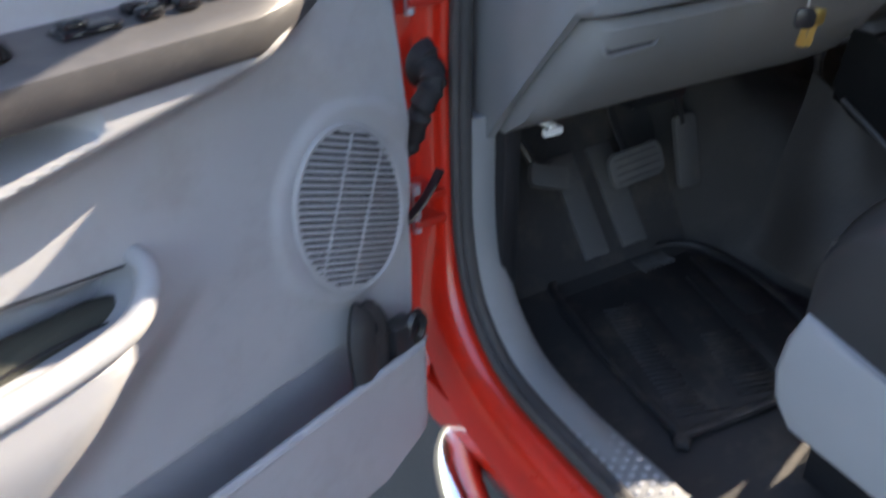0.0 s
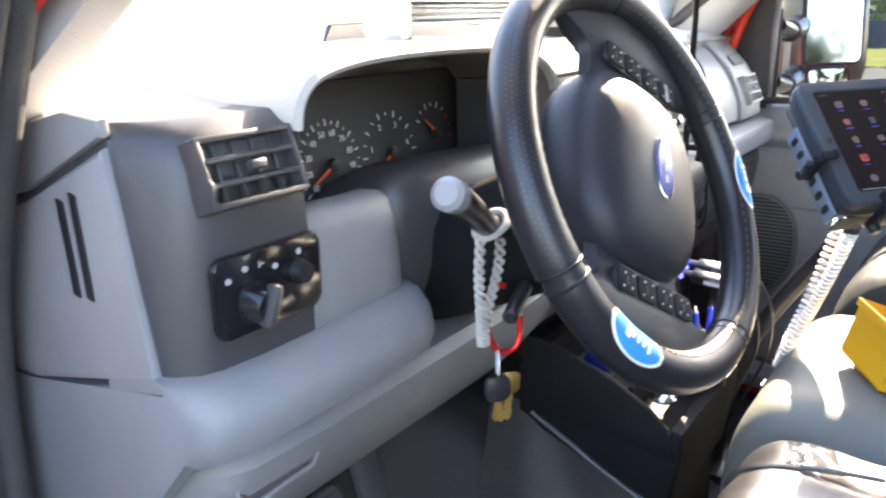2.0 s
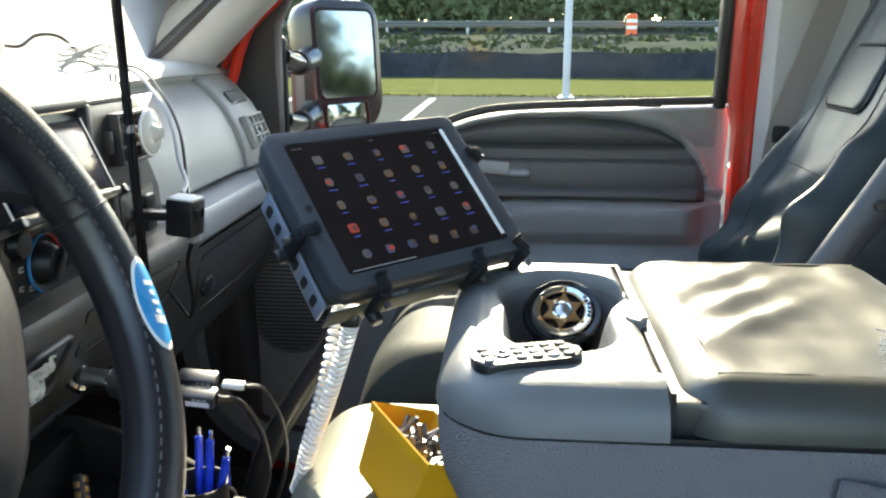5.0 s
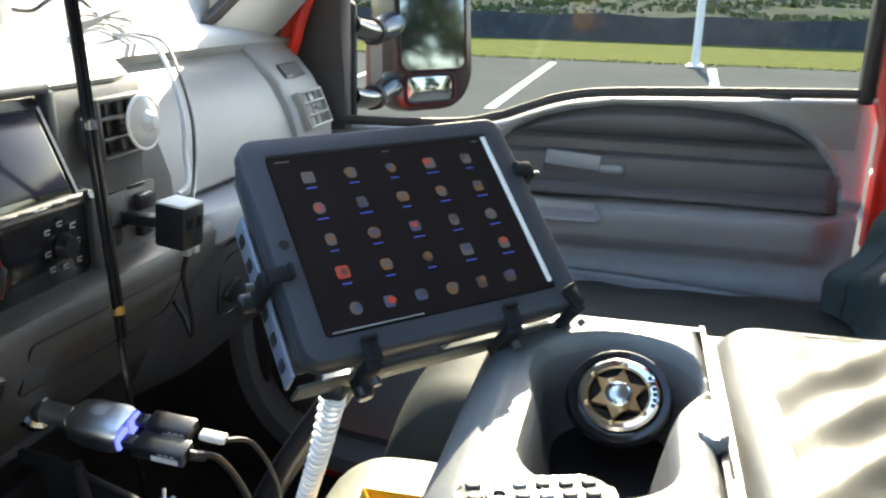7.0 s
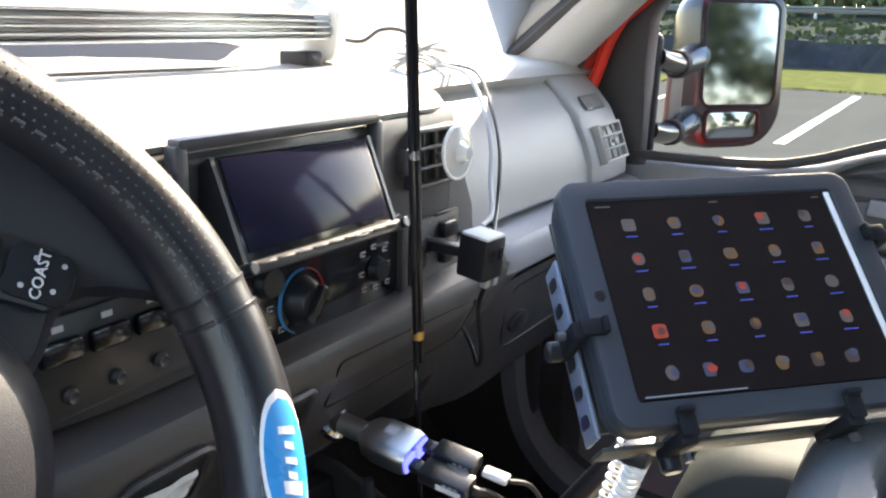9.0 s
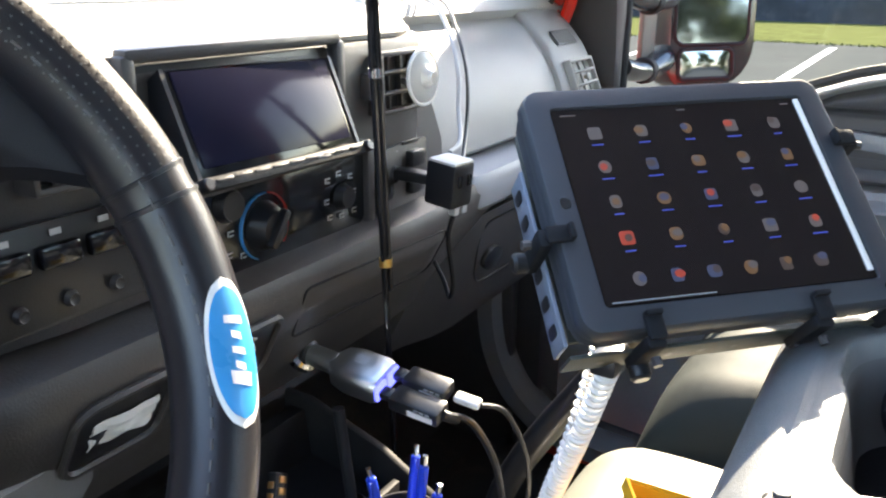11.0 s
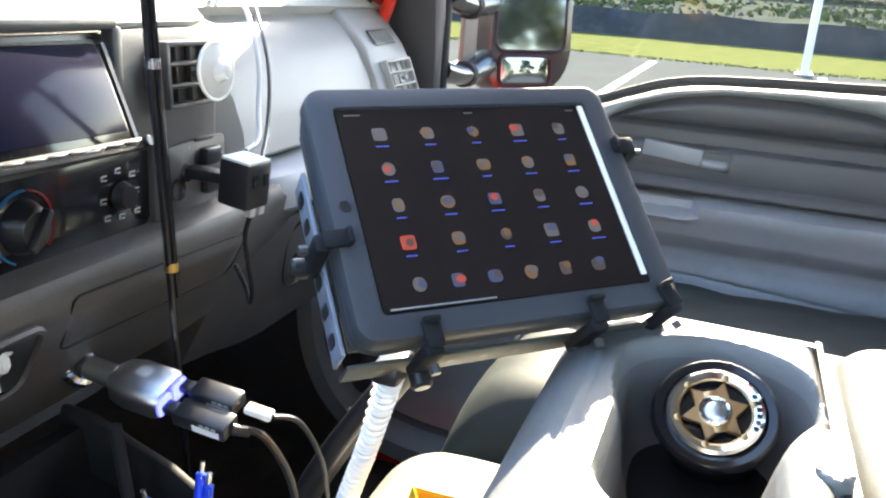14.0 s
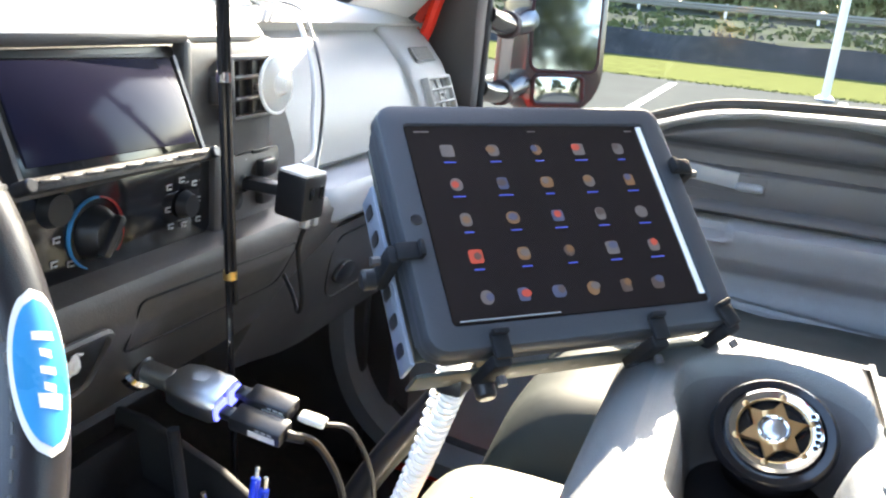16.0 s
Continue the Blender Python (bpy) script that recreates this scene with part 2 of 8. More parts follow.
LEDBLUE = glow("blue_led", (0.1, 0.12, 1.0), 0.5)
LEDRED = glow("red_led", (1.0, 0.05, 0.03), 0.6)

# ---------- mesh helpers ----------


def thing(name, loc, label, category, group="", kind=""):
    return tagged(new(name), label, category, group, kind) if loc is None else place_empty(tagged(new(name), label, category, group, kind), loc)


def place_empty(ob, loc):
    ob.location = loc
    ob.empty_display_size = 0.05
    return ob


def to_mesh(name, bm, material, smooth=40):
    me = bpy.data.meshes.new(name)
    bmesh.ops.recalc_face_normals(bm, faces=bm.faces)
    bm.to_mesh(me)
    bm.free()
    me.materials.append(material)
    if smooth:
        for p in me.polygons:
            p.use_smooth = True
        me.set_sharp_from_angle(angle=radians(smooth))
    return me


def part(name, bm, material, parent, label="", smooth=40):
    ob = new(name, to_mesh(name, bm, material, smooth))
    ob.parent = parent
    if parent.type == "EMPTY":
        ob.matrix_parent_inverse = Matrix.Translation(-parent.location)
    if label:
        ob["label"] = label
    return ob


def solid(name, bm, material, label, category, group="", kind="", smooth=40):
    return tagged(new(name, to_mesh(name, bm, material, smooth)), label, category, group, kind)


def join(*bms):
    out = bms[0]
    for b in bms[1:]:
        me = bpy.data.meshes.new("tmp")
        b.to_mesh(me)
        out.from_mesh(me)
        bpy.data.meshes.remove(me)
        b.free()
    return out


def axes(o, x, y):
    """A matrix with its origin at o, its x axis along x and its y axis nearly along y."""
    x = Vector(x).normalized()
    z = x.cross(Vector(y)).normalized()
    y = z.cross(x)
    m = Matrix((x, y, z)).transposed().to_4x4()
    m.translation = o
    return m


def rbox(c, s, r=0.004, m=None, seg=2):
    bm = bmesh.new()
    bmesh.ops.create_cube(bm, size=1.0)
    bmesh.ops.scale(bm, vec=s, verts=bm.verts)
    r = min(r, min(s) * 0.48)
    if r > 0:
        bmesh.ops.bevel(bm, geom=bm.edges[:], offset=r, segments=seg, profile=0.5, affect="EDGES", clamp_overlap=True)
    bmesh.ops.translate(bm, vec=c, verts=bm.verts)
    if m:
        bm.transform(m)
    return bm


def lathe(prof, n=24, m=None):
    """A turned body round z from (radius, z) pairs."""
    bm = bmesh.new()
    rings = []
    for r, z in prof:
        rings.append([bm.verts.new((r * math.cos(2 * math.pi * i / n), r * math.sin(2 * math.pi * i / n), z)) for i in range(n)] if r > 1e-6 else [bm.verts.new((0, 0, z))])
    for a, b in zip(rings, rings[1:]):
        for i in range(n):
            j = (i + 1) % n
            if len(a) == 1 and len(b) == 1:
                continue
            if len(a) == 1:
                bm.faces.new((a[0], b[i], b[j]))
            elif len(b) == 1:
                bm.faces.new((a[i], a[j], b[0]))
            else:
                bm.faces.new((a[i], a[j], b[j], b[i]))
    if m:
        bm.transform(m)
    return bm


def cyl(p, q, r, n=16, r2=None, bev=0.0):
    p, q = Vector(p), Vector(q)
    h = (q - p).length
    r2 = r if r2 is None else r2
    b = min(bev, r * 0.45, r2 * 0.45, h * 0.45)
    prof = [(0, 0), (r - b, 0), (r, b), (r2, h - b), (r2 - b, h), (0, h)] if b else [(0, 0), (r, 0), (r2, h), (0, h)]
    m = Matrix.Translation(p) @ (q - p).to_track_quat("Z", "Y").to_matrix().to_4x4()
    return lathe(prof, n, m)


def spline(pts, n=8, closed=False):
    """Catmull-Rom through the points, n steps to each."""
    pts = [Vector(p) for p in pts]
    k = len(pts)
    out = []
    for i in range(k if closed else k - 1):
        a, b, c, d = (pts[(i + j) % k] if closed else pts[min(max(i + j, 0), k - 1)] for j in (-1, 0, 1, 2))
        for s in range(n):
            t = s / n
            out.append(0.5 * (2 * b + (c - a) * t + (2 * a - 5 * b + 4 * c - d) * t * t + (3 * b - a - 3 * c + d) * t ** 3))
    if not closed:
        out.append(pts[-1])
    return out


def tube(pts, r, n=8, closed=False, flat=1.0):
    """A round hose along the points; r may be a function of 0..1."""
    bm = bmesh.new()
    pts = [Vector(p) for p in pts]
    k = len(pts)
    rings = []
    up = None
    for i, p in enumerate(pts):
        d = (pts[(i + 1) % k] - pts[i - 1]) if closed else pts[min(i + 1, k - 1)] - pts[max(i - 1, 0)]
        d.normalize()
        if up is None:
            up = Vector((0, 0, 1)) if abs(d.z) < 0.9 else Vector((1, 0, 0))
        up = (up - d * up.dot(d)).normalized()
        side = d.cross(up)
        rr = r(i / max(1, k - 1)) if callable(r) else r
        rings.append([bm.verts.new(p + (side * math.cos(2 * math.pi * j / n) + up * math.sin(2 * math.pi * j / n) * flat) * rr) for j in range(n)])
    for i in range(k if closed else k - 1):
        a, b = rings[i], rings[(i + 1) % k]
        for j in range(n):
            bm.faces.new((a[j], a[(j + 1) % n], b[(j + 1) % n], b[j]))
    if not closed:
        bm.faces.new(rings[0][::-1])
        bm.faces.new(rings[-1])
    return bm


def loft(sections, caps=True, closed=True):
    """A skin over sections that have the same number of points."""
    bm = bmesh.new()
    rows = [[bm.verts.new(p) for p in s] for s in sections]
    n = len(rows[0])
    for a, b in zip(rows, rows[1:]):
        for j in range(n if closed else n - 1):
            bm.faces.new((a[j], a[(j + 1) % n], b[(j + 1) % n], b[j]))
    if caps and closed:
        bm.faces.new(rows[0][::-1])
        bm.faces.new(rows[-1])
    return bm


def prism(poly, depth, m=None, bev=0.0, seg=2):
    """An outline in x and y, given a depth along z and rounded edges."""
    bm = bmesh.new()
    a = [bm.verts.new((x, y, 0)) for x, y in poly]
    b = [bm.verts.new((x, y, depth)) for x, y in poly]
    n = len(poly)
    bm.faces.new(a[::-1])
    bm.faces.new(b)
    for i in range(n):
        bm.faces.new((a[i], a[(i + 1) % n], b[(i + 1) % n], b[i]))
    if bev:
        es = [e for e in bm.edges if abs(e.verts[0].co.z - e.verts[1].co.z) < 1e-7]
        bmesh.ops.bevel(bm, geom=es, offset=bev, segments=seg, profile=0.5, affect="EDGES", clamp_overlap=True)
    if m:
        bm.transform(m)
    return bm


def oval(rx, ry, n=28, p=2.0):
    """A (super)ellipse outline."""
    out = []
    for i in range(n):
        a = 2 * math.pi * i / n
        c, s = math.cos(a), math.sin(a)
        out.append((rx * math.copysign(abs(c) ** (2 / p), c), ry * math.copysign(abs(s) ** (2 / p), s)))
    return out


def rrect(w, h, r, n=5):
    out = []
    for cx, cy, a0 in ((w / 2 - r, h / 2 - r, 0), (-w / 2 + r, h / 2 - r, 90), (-w / 2 + r, -h / 2 + r, 180), (w / 2 - r, -h / 2 + r, 270)):
        for i in range(n + 1):
            a = radians(a0 + 90 * i / n)
            out.append((cx + r * math.cos(a), cy + r * math.sin(a)))
    return out


def sheet(f, nu, nv, thick=0.0):
    """A surface f(u, v) over 0..1 by 0..1; thick gives it a back along f's normal."""
    bm = bmesh.new()
    g = [[bm.verts.new(f(i / nu, j / nv)) for j in range(nv + 1)] for i in range(nu + 1)]
    for i in range(nu):
        for j in range(nv):
            bm.faces.new((g[i][j], g[i + 1][j], g[i + 1][j + 1], g[i][j + 1]))
    if thick:
        bmesh.ops.recalc_face_normals(bm, faces=bm.faces)
        bmesh.ops.solidify(bm, geom=bm.faces[:], thickness=thick)
    return bm


def letters(text, size, m, depth=0.0004):
    cu = bpy.data.curves.new("letters", "FONT")
    cu.body, cu.size, cu.align_x, cu.align_y, cu.extrude = text, size, "CENTER", "CENTER", depth
    cu.resolution_u = 2
    ob = bpy.data.objects.new("letters", cu)
    me = bpy.data.meshes.new_from_object(ob)
    bm = bmesh.new()
    bm.from_mesh(me)
    bpy.data.objects.remove(ob)
    bpy.data.curves.remove(cu)
    bpy.data.meshes.remove(me)
    bm.transform(m)
    return bm


def sstep(a, b, x):
    t = min(1, max(0, (x - a) / (b - a)))
    return t * t * (3 - 2 * t)


def interp(x, table):
    if x <= table[0][0]:
        return table[0][1]
    for (a, fa), (b, fb) in zip(table, table[1:]):
        if x <= b:
            return fa + (fb - fa) * (x - a) / (b - a)
    return table[-1][1]

# ---------- outside ----------
GROUND = [(-3000, -1.0), (-60, -0.4), (-0.5, 0.0), (4, 0.2), (8, 0.374), (13.6, 0.62), (13.75, 0.62), (17, 0.6), (22, 0.57), (23, 0.62), (27, 1.05), (33, 1.4), (39.5, 1.78), (42, 1.8), (49, 1.82), (52, 2.2), (90, 3.2), (3000, 6.0)]


def ground_z(x):
    return interp(x, GROUND)


def build_ground():
    bm = bmesh.new()
    xs = sorted({x for x, _ in GROUND} | {13.9, 14.4, 15.2, 16.1, 18.0, 19.0, 20.0, 21.0, 24.0, 25.5, 29, 31, 35, 37})
    ys = [-3000, -400, -120, -60] + [-40 + 2.0 * i for i in range(41)] + [60, 120, 400, 3000]
    g = []
    for x in xs:
        row = []
        for y in ys:
            j = noise.noise((x * 0.35, y * 0.3, 0)) * (0.05 if 14 < x < 22 else 0.25 if 23 < x < 39 else 0)
            row.append(bm.verts.new((x, y, ground_z(x) + j)))
        g.append(row)
    for i in range(len(xs) - 1):
        for j in range(len(ys) - 1):
            f = bm.faces.new((g[i][j], g[i + 1][j], g[i + 1][j + 1], g[i][j + 1]))
            xm = (xs[i] + xs[i + 1]) / 2
            f.material_index = 0 if xm < 13.7 or 42 < xm < 49 else 1 if xm < 22.5 else 2
    ob = solid("ground", bm, ASPHALT, "grey asphalt car park with grass verge and bank", "ground", kind="structure")
    ob.data.materials.append(GRASS)
    ob.data.materials.append(SCRUB)


build_ground()


def stripe(x0, x1, y0, y1, w=0.12):
    bm = bmesh.new()
    n = 14
    g = [[bm.verts.new((x0 + (x1 - x0) * i / n, y0 + (y1 - y0) * i / n + s * w / 2 * (0.95 + 0.1 * random.random()), ground_z(x0 + (x1 - x0) * i / n) + 0.006)) for s in (-1, 1)] for i in range(n + 1)]
    for i in range(n):
        bm.faces.new((g[i][0], g[i + 1][0], g[i + 1][1], g[i][1]))
    return solid("parking_line", bm, LINE, "worn white parking line painted on asphalt", "road marking", "parking lines", "structure")


for yy in (-6.3, -3.85, -1.38, 1.1, 3.45, 5.9):
    stripe(8.6, 13.2, yy + 0.2, yy - 0.02)

# kerbless edge: a low grass fringe of blades along the verge
bm = bmesh.new()
for i in range(3000):
    x, y = 13.55 + 0.5 * random.random() ** 2, random.uniform(-9, 13)
    h, a = random.uniform(0.015, 0.045), random.uniform(0, 6.28)
    z = ground_z(x) - 0.01
    dx, dy = 0.02 * math.cos(a), 0.02 * math.sin(a)
    bm.faces.new([bm.verts.new(p) for p in ((x - dx, y - dy, z), (x + dx, y + dy, z), (x + dy * 2, y - dx * 2, z + h))])
solid("grass_tufts", bm, GRASS, "short bright green grass on the verge", "grass", kind="stuff", smooth=0)

# rough weeds on the bank
bm = bmesh.new()
for i in range(5200):
    x, y = random.uniform(22.6, 40.5), random.uniform(-30, 26)
    c = noise.noise((x * 0.3, y * 0.22, 8))
    if c < -0.1:
        continue
    h, a = random.uniform(0.08, 0.22) + 0.3 * max(0, c), random.uniform(0, 6.28)
    z = ground_z(x) - 0.05
    dx, dy = 0.10 * math.cos(a), 0.10 * math.sin(a)
    bm.faces.new([bm.verts.new(p) for p in ((x - dx, y - dy, z), (x + dx, y + dy, z), (x + dx + dy, y + dy - dx, z + h * 0.8), (x - dx + dy * 0.4, y - dy - dx, z + h))])
solid("bank_weeds", bm, LEAF, "rough green and brown weeds on the bank", "weeds", kind="stuff", smooth=0)

# silt fence of dark fabric between stakes
fence = thing("silt_fence", (22, 0, ground_z(22)), "low black fabric silt fence sagging between stakes", "fence")


def fence_wave(u, v):
    y = -45 + 110 * u
    sag = 0.03 * math.sin(y * 2.1) + 0.03 * noise.noise((y * 0.5, 0, 3))
    return (22 + 0.05 * noise.noise((y * 1.7, v * 2, 0)) + 0.03 * math.sin(y * 2.1), y, ground_z(22) - 0.08 + v * (0.74 + sag))


part("fabric", sheet(fence_wave, 220, 4, 0.01), FENCE, fence)
stk = to_mesh("stake", rbox((0, 0, 0.40), (0.035, 0.035, 0.95), 0.004), BARK)
for i in range(36):
    s = new("stake", stk)
    s.parent = fence
    s.location = (0.06, -45 + 3 * i + 0.2 * math.sin(i * 3), 0)

# lamp post at the lot's edge
post = thing("lamp_post", (13.35, -0.95 - 0.2, ground_z(13.35)), "slim galvanised steel post at the edge of the lot", "post")
px, py, pz = post.location
part("shaft", cyl((px, py, pz), (px, py, pz + 5.5), 0.062, 14), GALV, post)
part("base_plate", rbox((px, py, pz + 0.015), (0.26, 0.26, 0.03), 0.005), GALV, post)
for a in range(4):
    part("bolt", cyl((px + 0.09 * (1 if a & 1 else -1), py + 0.09 * (1 if a & 2 else -1), pz + 0.03), (px + 0.09 * (1 if a & 1 else -1), py + 0.09 * (1 if a & 2 else -1), pz + 0.07), 0.012, 6), STEEL, post)

# guard rail and drum on the bank's road
rail = thing("guard_rail", (41, 0, 1.8), "grey steel guard rail along the raised road", "guard rail")
part("beam", loft([[(41, -60, 2.15), (40.95, -60, 2.25), (41, -60, 2.3), (40.95, -60, 2.38), (41, -60, 2.45), (41.02, -60, 2.3)], [(41, 70, 2.15), (40.95, 70, 2.25), (41, 70, 2.3), (40.95, 70, 2.38), (41, 70, 2.45), (41.02, 70, 2.3)]]), mat("weathered_rail", (0.12, 0.12, 0.11), 0.7), rail)
pst = to_mesh("rail_post", rbox((0.08, 0, 0.3), (0.1, 0.12, 0.75), 0.005), GALV)
for i in range(30):
    s = new("rail_post", pst)
    s.parent = rail
    s.location = (0, -58 + 4 * i, 0)


def traffic_drum(loc):
    d = thing("traffic_drum", loc, "orange and white plastic traffic drum on the bank", "traffic drum", "drums on the bank")
    x, y, z = loc
    part("body", lathe([(0, 0), (0.3, 0), (0.3, 0.08), (0.26, 0.1), (0.24, 0.95), (0.18, 1.0), (0, 1.0)], 16, Matrix.Translation(loc)), mat("drum_orange", (0.8, 0.12, 0.02), 0.5), d)
    for k in range(2):
        part("reflective_band", lathe([(0.262 - 0.008 * k, 0.3 + 0.3 * k), (0.256 - 0.008 * k, 0.45 + 0.3 * k)], 16, Matrix.Translation(loc)), WHITEP, d)


traffic_drum((40.2, -5.85, 1.75))


def tree(loc, h, seed, name="tree", label="broad green tree with a full uneven crown", spread=0.42):
    rnd = random.Random(seed)
    t = thing(name, loc, label, "tree", "trees beyond the lot")
    x, y, z = loc
    trunk = tube(spline([(x, y, z - 0.1), (x + 0.05 * h * rnd.uniform(-1, 1), y, z + h * 0.3), (x + 0.05 * h * rnd.uniform(-1, 1), y + 0.04 * h * rnd.uniform(-1, 1), z + h * 0.8)], 6), lambda u: h * 0.028 * (1.15 - u), 8)
    limbs, heads = [], []
    for i in range(11):
        a, b = rnd.uniform(0, 6.28), rnd.uniform(0.06, 0.72)
        r = h * spread * rnd.uniform(0.5, 1.0) * (1.25 - b)
        e = (x + r * math.cos(a), y + r * math.sin(a), z + h * min(0.97, b + rnd.uniform(0.1, 0.3)))
        limbs.append(tube(spline([(x, y, z + h * b), ((x + e[0]) / 2, (y + e[1]) / 2, z + h * (b + 0.04)), e], 4), lambda u: h * 0.011 * (1.1 - u), 5))
        heads.append(e)
    part("trunk", join(trunk, *limbs), BARK, t)
    bm = bmesh.new()
    for e in heads + [(x, y, z + h * 0.9)]:
        for _ in range(260):
            v = Vector((rnd.gauss(0, 1), rnd.gauss(0, 1), rnd.gauss(0, 0.8))) * h * 0.085
            c = Vector(e) + v
            s = h * rnd.uniform(0.018, 0.04)
            q = Euler((rnd.uniform(0, 6), rnd.uniform(0, 6), rnd.uniform(0, 6))).to_matrix()
            bm.faces.new([bm.verts.new(c + q @ Vector(p) * s) for p in ((-1, 0, 0), (0, -0.6, 0.2), (1, 0, 0), (0, 0.6, 0.2))])
    part("crown", bm, LEAF, t, smooth=0)
    return t


# dense shrubs along the far side of the raised road
HEDGE = mat("shrub_leaves", (0.095, 0.112, 0.055), 0.75, bump=0.2, fine=8, scale=0.9, var=0.6, spec=0.0)
rnd = random.Random(21)
bm = bmesh.new()
for i in range(24000):
    y = rnd.uniform(-40, 46)
    x = rnd.uniform(50.5, 56.5)
    top = 2.5 + 1.0 * noise.noise((y * 0.16, x * 0.25, 2)) + 0.9 * noise.noise((y * 0.5, x * 0.5, 7))
    if top < 0.4:
        continue
    c = Vector((x, y, ground_z(x) - 0.1 + top * rnd.random() ** 0.6))
    s_ = rnd.uniform(0.12, 0.34)
    q = Euler((rnd.uniform(0, 6), rnd.uniform(0, 6), rnd.uniform(0, 6))).to_matrix()
    bm.faces.new([bm.verts.new(c + q @ Vector(p) * s_) for p in ((-1, 0, 0), (0, -0.7, 0.25), (1, 0, 0), (0, 0.7, 0.25))])
solid("shrub_belt", bm, HEDGE, "dense green shrubs along the far road", "shrubs", kind="stuff", smooth=0)
# dark clumps and stones on the bank
bm = bmesh.new()
for i in range(2600):
    x, y = rnd.uniform(24, 39), rnd.uniform(-30, 34)
    if noise.noise((x * 0.5, y * 0.18, 3)) < 0.02:
        continue
    s_ = rnd.uniform(0.04, 0.15)
    c = Vector((x, y, ground_z(x) + s_ * 0.3))
    v = [bm.verts.new(c + Vector((math.cos(a) * s_ * rnd.uniform(0.7, 1.3), math.sin(a) * s_ * rnd.uniform(0.7, 1.3), -s_ * 0.6))) for a in (0, 1.57, 3.14, 4.71)]
    t_ = bm.verts.new(c + Vector((rnd.uniform(-0.3, 0.3) * s_, 0, s_ * rnd.uniform(0.5, 0.9))))
    for k in range(4):
        bm.faces.new((v[k], v[(k + 1) % 4], t_))
solid("bank_stones", bm, mat("dark_stones", (0.045, 0.046, 0.045), 0.9, bump=0.6, fine=30, spec=0.1), "dark stones and clods on the bank", "stones", kind="stuff", smooth=0)

first = tree((68, 6, 2.3), 6.5, 1)
for i in range(18):
    yy = -52 + 6.4 * i + random.uniform(-1.5, 1.5)
    copy_thing(first, pose(64 + random.uniform(0, 14), yy, 2.1, 0, 0, random.uniform(0, 360)) @ Matrix.Diagonal((1, 1, random.uniform(0.5, 0.95), 1)))
tall = tree((10.5, -31, ground_z(10.5)), 9.0, 5, label="tall broad tree standing behind the truck")
for x, y, s in ((12.0, -38, 0.8), (18.5, -42, 1.0), (-6, -40, 1.1), (-14, -30, 0.9), (3.0, -46, 1.0), (-24, -10, 1.0), (-28, 6, 1.1)):
    copy_thing(tall, pose(x, y, ground_z(x), 0, 0, x * 31) @ Matrix.Diagonal((s, s, s, 1)))

# ---------- cab shell ----------
OPENING = [(-0.70, 1.985), (-0.40, 2.005), (-0.10, 1.925), (0.12, 1.775), (0.25, 1.64), (0.33, 1.50), (0.385, 1.36), (0.40, 1.20), (0.40, 1.05), (0.395, 0.93), (0.365, 0.83), (0.31, 0.765), (0.24, 0.732), (0.10, 0.716), (-0.2, 0.708), (-0.60, 0.705), (-0.67, 0.73), (-0.70, 0.85), (-0.70, 1.40), (-0.70, 1.85)]


def sweep(path, section, side, closed=True, n=5):
    """Carry a section of (outward, x) pairs along a path in y and z."""
    pts = spline([(0, y, z) for y, z in path], n, closed)
    k = len(pts)
    rows = []
    for i, p in enumerate(pts):
        d = pts[(i + 1) % k] - pts[i - 1] if closed else pts[min(i + 1, k - 1)] - pts[max(i - 1, 0)]
        d.normalize()
        rows.append([(side * x, p.y - d.z * o, p.z + d.y * o) for o, x in (section(p) if callable(section) else section)])
    if closed:
        rows.append(rows[0])
    return loft(rows, caps=not closed)


FRAME = [(0.0, 0.868, 0.868), (0.001, 0.885, 0.879), (0.008, 0.897, 0.886), (0.025, 0.908, 0.889), (0.055, 0.914, 0.891), (0.10, 0.915, 0.893), (0.10, 0.84, 0.84), (0.02, 0.84, 0.84)]


def frame_section(p):
    """The opening's painted flange, narrow beside the hinges and broad on the sill."""
    k = sstep(0.80, 0.95, p.z) * sstep(0.20, 0.32, p.y)
    return [(o, x + (n - x) * k) for o, x, n in FRAME]


